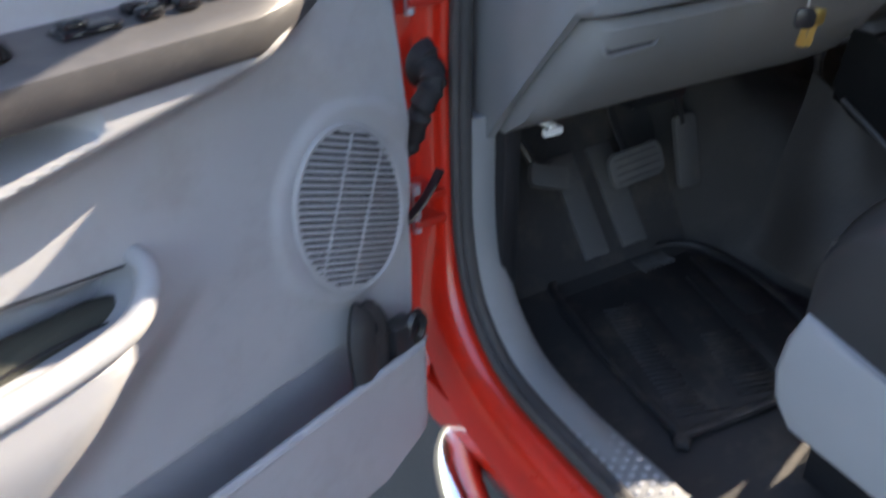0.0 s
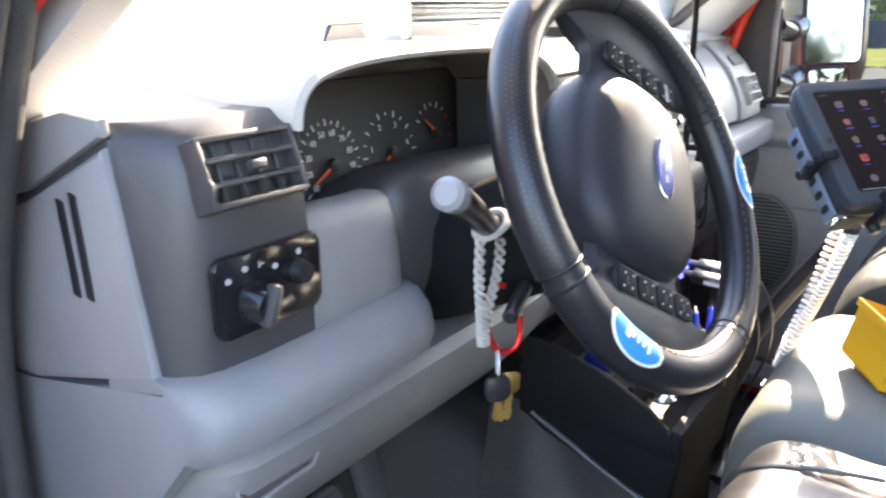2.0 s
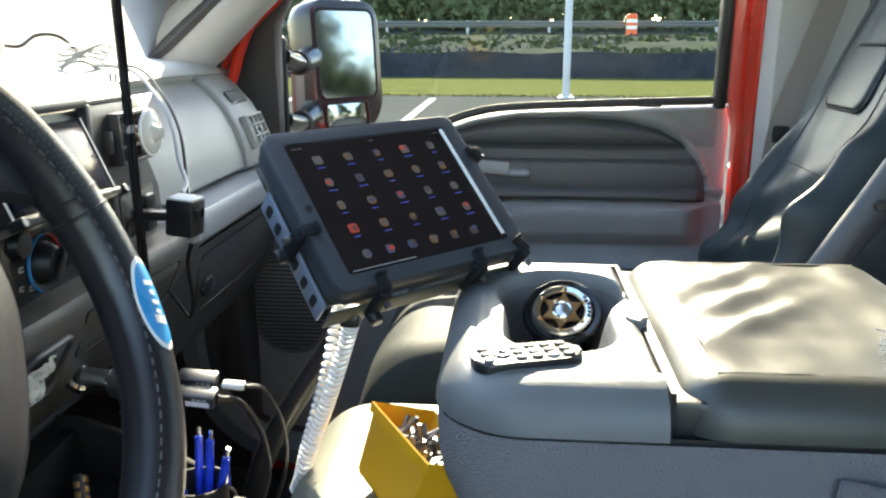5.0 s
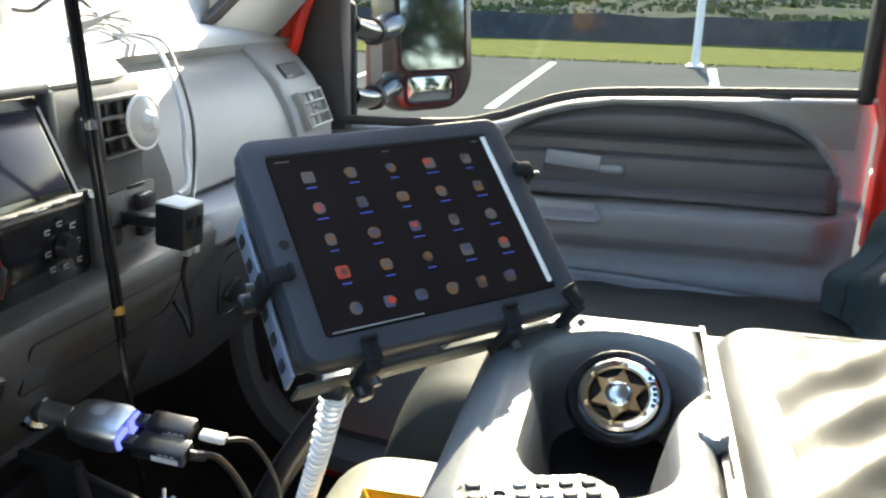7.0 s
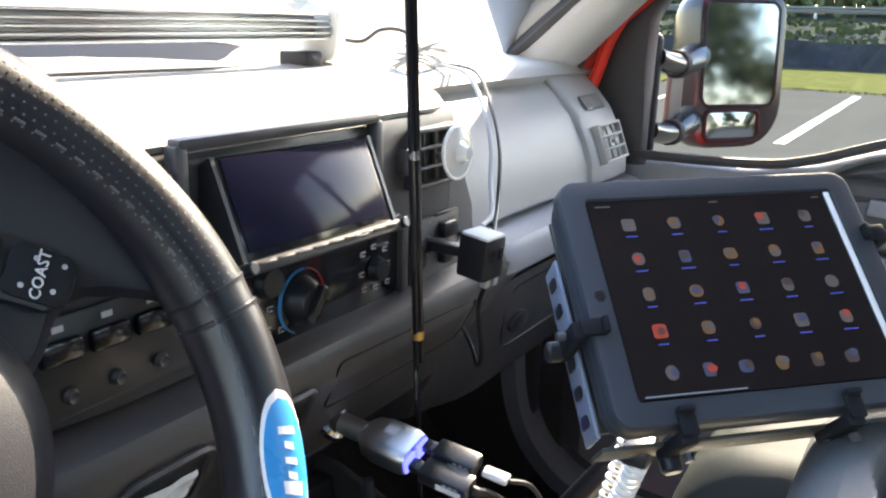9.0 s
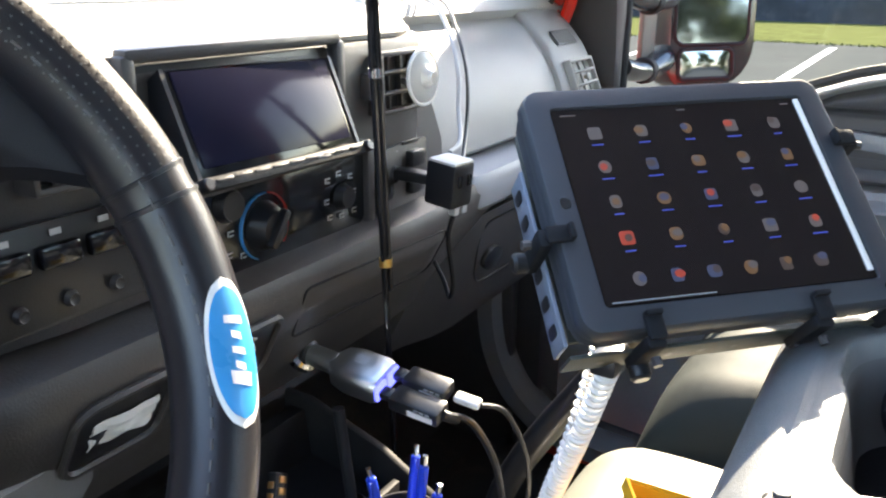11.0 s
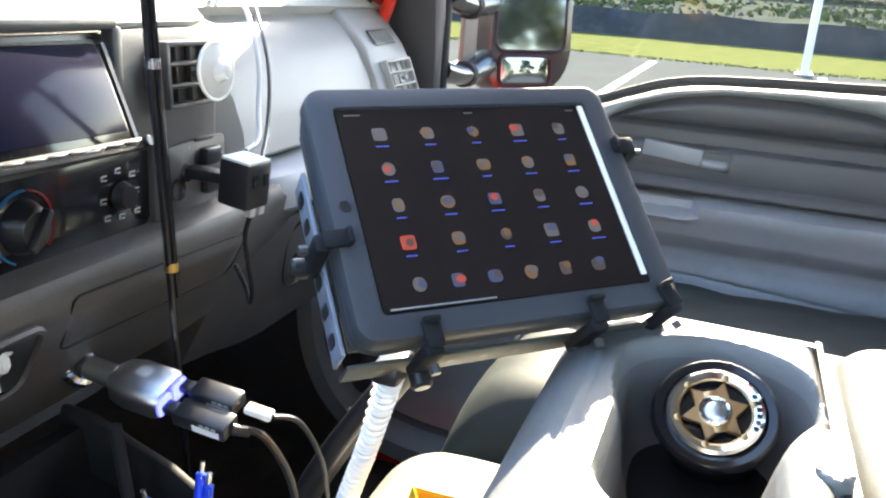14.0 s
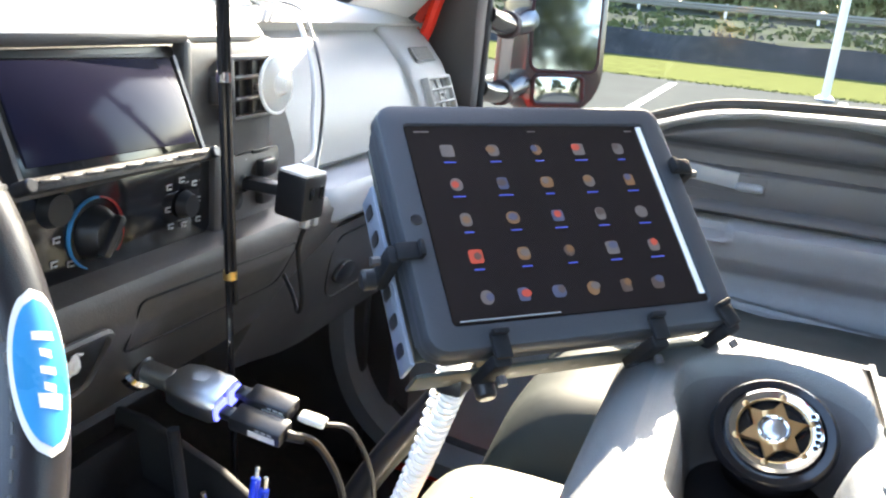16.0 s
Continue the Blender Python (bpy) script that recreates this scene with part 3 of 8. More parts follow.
cab = thing("truck_body", (0, -0.3, 0.60), "red pickup truck cab with its door openings", "truck", kind="structure")
for side in (-1, 1):
    part("door_frame", sweep(OPENING, frame_section if side < 0 else [(o, x) for o, x, _ in FRAME], side), REDPAINT, cab, "glossy red painted door opening")
    part("weather_strip", sweep(OPENING, [((0.018 * math.cos(a) - 0.002, 0.856 + 0.017 * math.sin(a)) if side < 0 else (0.008 * math.cos(a) + 0.012, 0.842 + 0.009 * math.sin(a))) for a in [k * math.pi / 5 for k in range(10)]], side), SEAL, cab, "black rubber door seal")
    part("seal_lip", sweep(OPENING, [((0.007 if side < 0 else 0.003) * math.cos(a) - (0.019 if side < 0 else -0.005), 0.874 + (0.006 if side < 0 else 0.003) * math.sin(a)) for a in [k * math.pi / 4 for k in range(8)]], side), SEAL, cab)
    low = [p for p in OPENING if p[1] < 1.1]
    low = [(0.40, 1.10)] + low[1:-2]
    if side > 0:
        part("weather_strip", sweep(low, [(0.018 * math.cos(a) - 0.002, 0.856 + 0.017 * math.sin(a)) for a in [k * math.pi / 5 for k in range(10)]], side, closed=False), SEAL, cab, "black rubber door seal")
    part("scuff_trim", sweep(low, [(0.004, 0.85), (-0.013, 0.846), (-0.018, 0.83), (-0.016, 0.80), (-0.002, 0.785), (0.03, 0.785)], side, closed=False), ROLLM, cab, "grey plastic scuff trim")
    # lower body and pillars
    part("rocker", loft([[(side * x, y, z) for x, z in ((0.84, 0.62), (0.890, 0.62), (0.880, 0.56), (0.85, 0.47), (0.80, 0.44))] for y in (0.95, -1.7)]), REDPAINT, cab)
    part("rear_side", rbox((side * 0.93, -1.24, 1.02), (0.08, 0.94, 0.84), 0.02), REDPAINT, cab)
    part("quarter_trim", rbox((side * 0.875, -1.26, 1.02), (0.022, 0.78, 0.80), 0.008), STACK, cab, "charcoal rear quarter trim")
    part("rear_pillar", rbox((side * 0.86, -1.66, 1.72), (0.12, 0.16, 0.62), 0.03), REDPAINT, cab)
    part("b_pillar", loft([[(side * x, y, z) for x, y in ((0.965, -0.70), (0.965, -0.86), (0.84, -0.86), (0.84, -0.70))] for z in (0.62, 1.43)] + [[(side * x, y, 2.03) for x, y in ((0.95, -0.70), (0.95, -0.86), (0.82, -0.86), (0.82, -0.70))]]), REDPAINT, cab)
    part("b_pillar_trim", loft([[(side * x, y, z) for x, y in ((0.838, -0.705), (0.80, -0.72), (0.80, -0.87), (0.838, -0.88))] for z in (0.66, 1.43)] + [[(side * x, y, 2.03) for x, y in ((0.818, -0.705), (0.78, -0.72), (0.78, -0.87), (0.818, -0.88))]]), TRIM, cab, "light grey pillar trim")
    # windscreen pillar: painted outside, trimmed inside
    part("a_pillar", loft([[(side * x, y, z) for x, y in ((0.97, 0.62), (0.97, 0.50), (0.88, 0.46), (0.84, 0.60))] for z in (0.62, 1.44)] + [[(side * 0.89, 0.50, 1.52), (side * 0.91, 0.40, 1.51), (side * 0.875, 0.36, 1.51), (side * 0.83, 0.49, 1.52)], [(side * 0.69, -0.20, 2.045), (side * 0.735, -0.27, 2.02), (side * 0.695, -0.275, 2.01), (side * 0.66, -0.20, 2.03)]]), REDPAINT, cab)
    base, top = Vector((side * 0.835, 0.42, 1.505)), Vector((side * 0.665, -0.235, 2.004))
    rows = []
    for i in range(9):
        u = i / 8
        c = base.lerp(top, u) + Vector((0, 0, 0.012 * math.sin(math.pi * u)))
        w = 0.022 + 0.025 * (1 - u) ** 6
        rows.append([c + Vector((side * -0.022, 0.055 * (1 - u) ** 2 + 0.026, 0.010)), c + Vector((side * -0.045, 0.02, -0.005)), c + Vector((side * -0.040, -w * 0.6, -0.012)), c + Vector((side * -0.018, -w, -0.02)), c + Vector((side * 0.02, -w - 0.006, -0.02)), c + Vector((side * 0.03, 0.03, 0.01))])
    part("pillar_trim", loft(rows), TRIM, cab, "pale grey windscreen pillar trim")
    # outer wing ahead of the door
    part("wing", loft([[(side * x, y, z) for x, z in ((0.97, 0.62), (1.0, 0.9), (0.99, 1.30), (0.93, 1.40), (0.80, 1.42), (0.80, 0.62))] for y in (0.62, 1.6)]), REDPAINT, cab)
part("firewall", rbox((0, 0.84, 0.95), (1.7, 0.08, 0.72), 0.01), CARPET, cab)
part("bonnet", loft([[(x, y, z) for x, z in ((-0.80, 1.30), (-0.80, zt - 0.02), (-0.5, zt), (0.5, zt), (0.80, zt - 0.02), (0.80, 1.30))] for y, zt in ((0.90, 1.43), (1.2, 1.435), (1.6, 1.40))]), REDPAINT, cab)
part("cowl", loft([[(x, 0.51 + 0.24 * (1 - (x / 0.86) ** 2), 1.488), (x, 0.92, 1.44), (x, 0.92, 1.30), (x, 0.62, 1.30)] for x in [-0.86 + 0.172 * i for i in range(11)]]), BLACK, cab, "black plastic cowl under the windscreen")
part("rear_panel", rbox((0, -1.70, 1.02), (1.8, 0.06, 0.82), 0.01), REDPAINT, cab)
floor = solid("floor", join(rbox((0, -0.55, 0.635), (1.66, 2.26, 0.05), 0.01)), CARPET, "dark worn vinyl cab floor", "floor", kind="structure")
roof = solid("ceiling", join(rbox((0, -0.93, 2.045), (1.42, 1.56, 0.05), 0.02)), HEADLINER, "pale cloth headliner", "ceiling", kind="structure")
solid("roof_skin", join(rbox((0, -0.93, 2.09), (1.5, 1.60, 0.03), 0.012)), REDPAINT, "red painted cab roof", "roof", kind="structure")

for side in (-1, 1):
    solid("roof_rail", loft([[(side * 0.90, y, z), (side * 0.86, y, z - 0.01), (side * 0.70, y, z + 0.05), (side * 0.72, y, z + 0.09), (side * 0.86, y, z + 0.06)] for y, z in ((-0.18, 1.985), (-0.40, 2.025), (-0.86, 2.02), (-1.74, 2.0))]), REDPAINT, "red painted roof side rail", "roof rail", kind="structure")
solid("roof_header", loft([[(x, -0.20 + 0.05 * (1 - (x / 0.72) ** 2) + dy, z) for dy, z in ((0.0, 2.025), (-0.06, 2.02), (-0.10, 2.06), (-0.06, 2.10), (0.01, 2.05))] for x in [-0.72 + 0.144 * i for i in range(11)]]), REDPAINT, "red painted roof edge above the windscreen", "roof edge", kind="structure")

# toe board and tunnel
solid("toe_board", loft([[(x, 0.42, 0.66), (x, 0.50, 0.672), (x, 0.72, 0.93), (x, 0.80, 1.30), (x, 0.81, 1.30), (x, 0.81, 0.60), (x, 0.42, 0.60)] for x in (-0.84, 0.84)]), CARPET, "dark sloping vinyl toe board under the dash", "toe board", kind="structure")


def tunnel_f(u, v):
    y = 0.79 - 1.15 * u
    h = interp(y, [(-0.4, 0.10), (0.1, 0.17), (0.45, 0.27), (0.79, 0.42)])
    w = interp(y, [(-0.4, 0.20), (0.2, 0.19), (0.5, 0.24), (0.79, 0.30)])
    s = -1 + 2 * v
    z = 0.645 + h * (1 - sstep(0.45, 1.0, abs(s)))
    return (0.03 + s * w * 1.25, y, z - 0.055 * abs(noise.noise((s * 2.2 + y * 2, y * 4.5 - s, 0))) + 0.012 * noise.noise((s * 6, y * 10, 4)) + 0.01)


solid("transmission_tunnel", sheet(tunnel_f, 40, 36, -0.01), TUNNELM, "charcoal vinyl-covered transmission tunnel hump", "tunnel", kind="structure")

# glazing
ws = solid("windscreen", sheet(lambda u, v: (-0.80 + 1.6 * u + (0.14 * (0.5 - u)) * v * 2, (0.51 + 0.25 * (1 - (2 * u - 1) ** 2)) * (1 - v) + (-0.21 + 0.05 * (1 - (2 * u - 1) ** 2)) * v, 1.485 + v * 0.545), 16, 8), SHEET, "clear curved windscreen", "windscreen", kind="structure")
ws.visible_shadow = False
tubepts = spline([(-0.80 + 0.1 * i, 0.505 + 0.25 * (1 - (-1 + 0.125 * i) ** 2), 1.500) for i in range(17)], 3)
solid("windscreen_seal", join(tube(tubepts, 0.012, 6), tube([(0.80, 0.505, 1.50), (0.786, 0.41, 1.555), (0.66, -0.20, 2.025)], 0.011, 6), tube([(-0.80, 0.505, 1.50), (-0.786, 0.41, 1.555), (-0.66, -0.20, 2.025)], 0.011, 6)), SEAL, "black windscreen seal", "seal", kind="structure")
for side in (-1, 1):
    g = solid("rear_side_glass", rbox((side * 0.86, -1.22, 1.72), (0.005, 0.74, 0.62), 0), SHEET, "clear rear side window", "window", kind="structure")
    g.visible_shadow = False
g = solid("back_glass", rbox((0, -1.70, 1.72), (1.6, 0.005, 0.62), 0), SHEET, "clear rear cab window", "window", kind="structure")
g.visible_shadow = False

# ---------- driver's door, standing open ----------
DOOR_M = Matrix(((-0.94, 0.342, 0, -0.98), (-0.342, -0.94, 0, 0.32), (0, 0, 1, 0), (0, 0, 0, 1)))
EDGE = [(0.66, 0.20), (0.69, 0.150), (0.708, 0.105), (0.724, 0.064), (0.744, 0.034), (0.784, 0.013), (0.827, 0.002), (0.88, -0.006), (0.96, -0.009), (1.085, -0.004), (1.232, 0.011), (1.297, 0.02), (1.37, 0.04)]


BAND_LOW = [(0.10, 1.325), (0.16, 1.312), (0.20, 1.296), (0.25, 1.281), (0.395, 1.259), (0.48, 1.245), (0.98, 1.19)]


def pull_mask(u, z):
    """The front end of the lower pull: round at its head, raked back towards its foot."""
    edge = 0.362 + 1.0 * max(0.0, 1.075 - z) + 0.9 * max(0.0, z - 1.085) ** 1.2
    return sstep(edge - 0.06, edge + 0.095, u)


def pull_rim(u):
    return interp(u, [(0.36, 1.140), (0.372, 1.130), (0.385, 1.119), (0.41, 1.107), (0.44, 1.101), (0.54, 1.096), (0.98, 1.085)])


def door_w(u, z):
    """How far the driver's door lining stands out, at u back from its front edge and height z."""
    w = 0.0
    # band under the armrest
    f = sstep(0.13, 0.24, u)
    zl = interp(u, BAND_LOW)
    w += f * 0.060 * sstep(zl - 0.022, zl + 0.024, z) * (1 - sstep(1.318, 1.328, z))
    # grab recess behind the band
    zg = interp(u, [(0.40, 1.283), (0.45, 1.272), (0.50, 1.262), (0.98, 1.22)])
    w -= 0.085 * sstep(0.405, 0.432, u) * sstep(zg, zg + 0.010, z) * (1 - sstep(1.302, 1.308, z))
    # raised corner above the loudspeaker
    d = (z - 1.128) - (u - 0.006) * 0.807
    w += 0.014 * sstep(-0.018, 0.03, d) * (1 - f)
    # lower pull, swelling out to a rounded rim
    b, zr = pull_mask(u, z), pull_rim(u)
    w += 0.058 * b * sstep(0.86, 1.06, z) * (1 - sstep(zr - 0.012, zr + 0.004, z))
    zt = 1.134 + 0.12 * (u - 0.37)
    w -= 0.034 * sstep(0.362, 0.385, u) * sstep(zr, zr + 0.008, z) * (1 - sstep(zt - 0.006, zt, z))
    # map pocket
    w -= 0.030 * sstep(0.05, 0.09, u) * (1 - sstep(0.886, 0.896, z))
    # loudspeaker boss
    r = math.hypot((u - 0.108) / 0.108, (z - 1.080) / 0.125)
    w += 0.006 * (1 - sstep(0.95, 1.08, r))
    return w


driver_door = thing("driver_door", (-0.98, 0.32, 0.62), "open red truck door with grey plastic lining", "truck door", kind="structure")


def lining(u, v):
    z = 0.662 + 0.728 * v
    e = interp(z, EDGE)
    uu = e + (0.98 - e) * u ** 1.25
    # rows follow the pull's rim
    z += (pull_rim(uu) - 1.10) * max(0.0, 1 - abs(z - 1.10) / 0.09)
    w = door_w(uu, z) - 0.012 * (1 - sstep(0, 0.012, uu - e))
    zr = pull_rim(uu)
    zt = 1.134 + 0.12 * (uu - 0.37)
    dip = 0.050 * sstep(0.37, 0.44, uu) * math.sin(math.pi * min(1, max(0, (z - zr) / max(0.004, zt - zr))))
    return DOOR_M @ Vector((uu, w, z - dip))


part("lining", sheet(lining, 150, 250), GREY, driver_door, "grey grained plastic door lining")


pts = [(0.90, 0.054, 1.088), (0.70, 0.054, 1.092), (0.54, 0.053, 1.096), (0.47, 0.052, 1.100), (0.425, 0.050, 1.107), (0.398, 0.042, 1.118), (0.382, 0.029, 1.129), (0.374, 0.012, 1.137), (0.375, -0.006, 1.141), (0.382, -0.016, 1.142)]
part("pull_lip", tube(spline([DOOR_M @ Vector(p) for p in pts], 6), lambda u: 0.0125 - 0.003 * sstep(0.8, 1.0, u), 12), GREY, driver_door, "rounded grey lip of the door pull")
part("pull_line", tube([DOOR_M @ Vector((u, 0.0006, 1.135 + 0.12 * (u - 0.37))) for u in (0.385, 0.45, 0.55, 0.70, 0.90)], 0.0012, 5), BLACK, driver_door)


def pocket_front(u, v):
    z = 0.664 + 0.208 * v
    e = interp(z, EDGE) + 0.002
    uu = e + (0.98 - e) * u ** 1.25
    return DOOR_M @ Vector((uu, 0.004 + 0.052 * sstep(0.655, 0.70, z) * sstep(-0.005, 0.055, uu), z))


part("map_pocket", sheet(pocket_front, 90, 24, 0.004), GREY, driver_door, "grey map pocket front")
part("pocket_lip", tube([pocket_front(k / 50, 1.0) for k in range(51)], 0.0065, 8), GREY, driver_door)
# painted shell with a bevelled hinge edge
rows = []
for z, e in EDGE + [(1.40, 0.045)]:
    rows.append([DOOR_M @ Vector(p) for p in ((e + 0.008, -0.010, z), (e - 0.004, -0.02, z), (e - 0.03, -0.04, z), (e - 0.055, -0.10, z), (e - 0.05, -0.13, z), (1.0, -0.16, z), (1.0, -0.085, z), (e + 0.02, -0.085, z), (e + 0.012, -0.02, z))])
lowrow = [[DOOR_M @ Vector(p) for p in ((0.24, -0.012, 0.62), (0.23, -0.02, 0.62), (0.2, -0.04, 0.62), (0.18, -0.10, 0.62), (0.19, -0.13, 0.62), (1.0, -0.15, 0.62), (1.0, -0.085, 0.62), (0.26, -0.085, 0.62), (0.25, -0.02, 0.62))]]
part("shell", loft(lowrow + rows), REDPAINT, driver_door, "red painted door shell")
# rubber plugs in the hinge edge
for z, u, r in ((1.455, -0.03, 0.017), (1.417, -0.022, 0.012), (1.371, -0.022, 0.016)):
    m = DOOR_M @ axes((u - 0.026, -0.085, z), (0, 0, 1), (0.38, -0.92, 0))
    part("rubber_plug", lathe([(0, 0.004), (r * 0.6, 0.003), (r * 0.7, 0.006), (r, 0.006), (r * 1.1, 0.0)], 18, m), RUBBER, driver_door)
# window frame and sail trim
part("sail_trim", rbox((0.105, -0.03, 1.60), (0.13, 0.05, 0.44), 0.02, DOOR_M), POD, driver_door, "dark grey sail trim")
part("upper_edge", loft([[DOOR_M @ Vector((uu, w, z)) for w, z in ((-0.14, 1.39), (-0.14, 1.62), (-0.09, 1.62), (-0.09, 1.39))] for uu in (-0.03, 0.05)]), REDPAINT, driver_door)
part("window_frame", join(rbox((0.185, -0.05, 1.60), (0.03, 0.04, 0.45), 0.006, DOOR_M), rbox((0.58, -0.055, 1.385), (0.82, 0.05, 0.025), 0.006, DOOR_M), rbox((0.985, -0.05, 1.60), (0.04, 0.05, 0.45), 0.006, DOOR_M), rbox((0.52, -0.06, 1.84), (0.95, 0.05, 0.05), 0.006, DOOR_M)), BLACK, driver_door)
pane = part("pane", rbox((0.58, -0.06, 1.61), (0.80, 0.005, 0.44), 0, DOOR_M), TINTED, driver_door)
pane.visible_shadow = False
# armrest with switches
rows = []
for i in range(14):
    u = 0.135 + 0.06 * i if i else 0.128
    k = sstep(0.10, 0.26, u)
    o = 0.068 * k + 0.004
    zb = 1.307 + 0.018 * (1 - k)
    rows.append([DOOR_M @ Vector((u, w, z)) for w, z in ((-0.01, 1.357), (o * 0.5, 1.352), (o * 0.86, 1.346), (o * 0.98, 1.340), (o, 1.33), (o * 0.97, zb + 0.006), (o * 0.9, zb), (-0.01, zb))])
arm = part("armrest", loft(rows), ARMREST, driver_door, "dark armrest with window switches")
for k, (u, w) in enumerate(((0.30, 0.018), (0.30, 0.038), (0.335, 0.018), (0.335, 0.038), (0.265, 0.03))):
    part("window_switch", rbox((u, w, 1.357), (0.022, 0.012, 0.010), 0.003, DOOR_M), GLOSSBLACK, arm)
part("lock_switch", join(rbox((0.385, 0.03, 1.354), (0.05, 0.024, 0.006), 0.003, DOOR_M), rbox((0.395, 0.03, 1.359), (0.02, 0.016, 0.008), 0.003, DOOR_M)), GLOSSBLACK, arm)
part("mirror_switch", lathe([(0, 0.012), (0.014, 0.010), (0.018, 0.0)], 18, DOOR_M @ Matrix.Translation((0.46, 0.03, 1.351))), GLOSSBLACK, arm)
# loudspeaker grille: recess, slats and ribs
SPT = DOOR_M @ Matrix.Translation((0.109, 0.0, 1.076)) @ Matrix.Rotation(radians(-22), 4, "Y")
# the opening is an oval that leans away from the hinge
GA, GB, GT = 0.077, 0.107, radians(40)
QA = (math.cos(GT) / GA) ** 2 + (math.sin(GT) / GB) ** 2
QB = math.sin(GT) * math.cos(GT) * (1 / GB ** 2 - 1 / GA ** 2)
QC = (math.sin(GT) / GA) ** 2 + (math.cos(GT) / GB) ** 2
leaning = [(x * math.cos(GT) + z * math.sin(GT), z * math.cos(GT) - x * math.sin(GT)) for x, z in oval(GA, GB, 44)]
grille = part("speaker_recess", prism(leaning, 0.010, SPT @ axes((0, 0.0075, 0), (1, 0, 0), (0, 0, 1))), BLACK, driver_door, "dark loudspeaker opening")
top_z = math.sqrt(QA / (QA * QC - QB * QB))
for i in range(25):
    z = top_z * 0.97 * (i / 12 - 1)
    half = math.sqrt((QB * z) ** 2 - QA * (QC * z * z - 1)) / QA
    part("grille_slat", rbox((-QB * z / QA, 0.009, z), (2 * half, 0.004, 0.0040), 0.001, SPT, 1), GREY, grille)
for dx in (-0.027, 0.027):
    half = math.sqrt((QB * dx) ** 2 - QC * (QA * dx * dx - 1)) / QC
    part("grille_rib", rbox((dx, 0.0088, -QB * dx / QC), (0.0035, 0.003, 2 * half), 0.001, SPT, 1), GREY, grille)
part("grille_rim", tube([SPT @ Vector((x * 1.04, 0.008, z * 1.04)) for x, z in leaning], 0.004, 6, True), GREY, grille)
# webbing and buckle stuffed into the pocket
belt = thing("folded_strap", DOOR_M @ Vector((0.09, 0.0, 0.84)), "black nylon strap and buckle stuffed in the door pocket", "strap")
for k, (du, dw, top) in enumerate(((0.020, 0.0, 0.945), (0.045, 0.006, 0.955))):
    part("webbing", tube(spline([DOOR_M @ Vector(p) for p in ((0.075 + du, 0.014 + dw, 0.82), (0.071 + du, 0.018 + dw, 0.87), (0.080 + du, 0.024 + dw, top - 0.015), (0.098 + du, 0.036 + dw, top - 0.03), (0.096 + du, 0.038 + dw, 0.87), (0.085 + du, 0.026 + dw, 0.82))], 5), 0.026, 10, flat=0.5), RUBBER, belt)
part("buckle", rbox((0.074, 0.040, 0.888), (0.045, 0.030, 0.06), 0.010, DOOR_M), BLACK, belt)
part("ring", tube([DOOR_M @ Vector((0.056 + 0.014 * math.cos(a), 0.050, 0.900 + 0.020 * math.sin(a))) for a in [k * math.pi / 6 for k in range(12)]], 0.007, 6, True), BLACK, belt)
# glasses case lying in the pull hollow
case = thing("glasses_case", DOOR_M @ Vector((0.47, 0.0, 1.066)), "dark olive fabric pouch lying in the door pull", "pouch")
part("body", loft([[DOOR_M @ Vector((u, -0.005 + r * 1.0 * math.cos(a), 1.092 + r * math.sin(a))) for a in [k * math.pi / 6 for k in range(12)]] for u, r in ((0.385, 0.004), (0.395, 0.017), (0.42, 0.022), (0.50, 0.024), (0.60, 0.024), (0.66, 0.01))]), mat("olive_fabric", (0.045, 0.046, 0.036), 0.9, bump=0.6, fine=300), case)
part("zip", tube(spline([DOOR_M @ Vector((u, 0.0165, 1.101 + 0.003 * math.sin(u * 30))) for u in (0.40, 0.45, 0.50, 0.55, 0.60)], 4), 0.0016, 6), BLACK, case)
# hinge hardware on the pillar
hinge = thing("door_hinge", (-0.90, 0.43, 1.25), "red painted door hinge with its bracket", "hinge", "door hinges", "structure")
for z in (1.265, 0.955):
    part("bracket", join(rbox((-0.905, 0.425, z), (0.05, 0.06, 0.012), 0.003), rbox((-0.905, 0.425, z + 0.04), (0.05, 0.06, 0.012), 0.003), rbox((-0.885, 0.445, z + 0.02), (0.012, 0.05, 0.05), 0.003), rbox((-0.945, 0.415, z + 0.02), (0.035, 0.012, 0.07), 0.004)), REDDULL, hinge)
    part("pin", cyl((-0.925, 0.405, z - 0.015), (-0.925, 0.405, z + 0.06), 0.007, 10), STEEL, hinge)
boot = thing("wiring_boot", (-0.89, 0.44, 1.17), "black rubber wiring boot between pillar and door", "cable boot")
part("grommet", lathe([(0, 0.02), (0.026, 0.018), (0.034, 0.008), (0.036, 0.0), (0, -0.005)], 20, axes((-0.888, 0.425, 1.175), (1, 0, 0), (0, 0, 1))), RUBBER, boot)
part("hose", tube(spline([(-0.897, 0.41, 1.175), (-0.905, 0.385, 1.165), (-0.925, 0.385, 1.13), (-0.935, 0.40, 1.08), (-0.955, 0.42, 1.06)], 6), lambda u: 0.019 + 0.0025 * math.sin(u * 60) - 0.006 * u, 10), RUBBER, boot)
chk = thing("door_check_strap", (-0.875, 0.42, 1.02), "black door check arm on the red pillar", "door check")
part("arm", tube(spline([(-0.872, 0.418, 1.03), (-0.90, 0.395, 1.018), (-0.935, 0.37, 1.005), (-0.97, 0.35, 0.995)], 5), 0.0075, 8, flat=0.6), BLACK, chk)
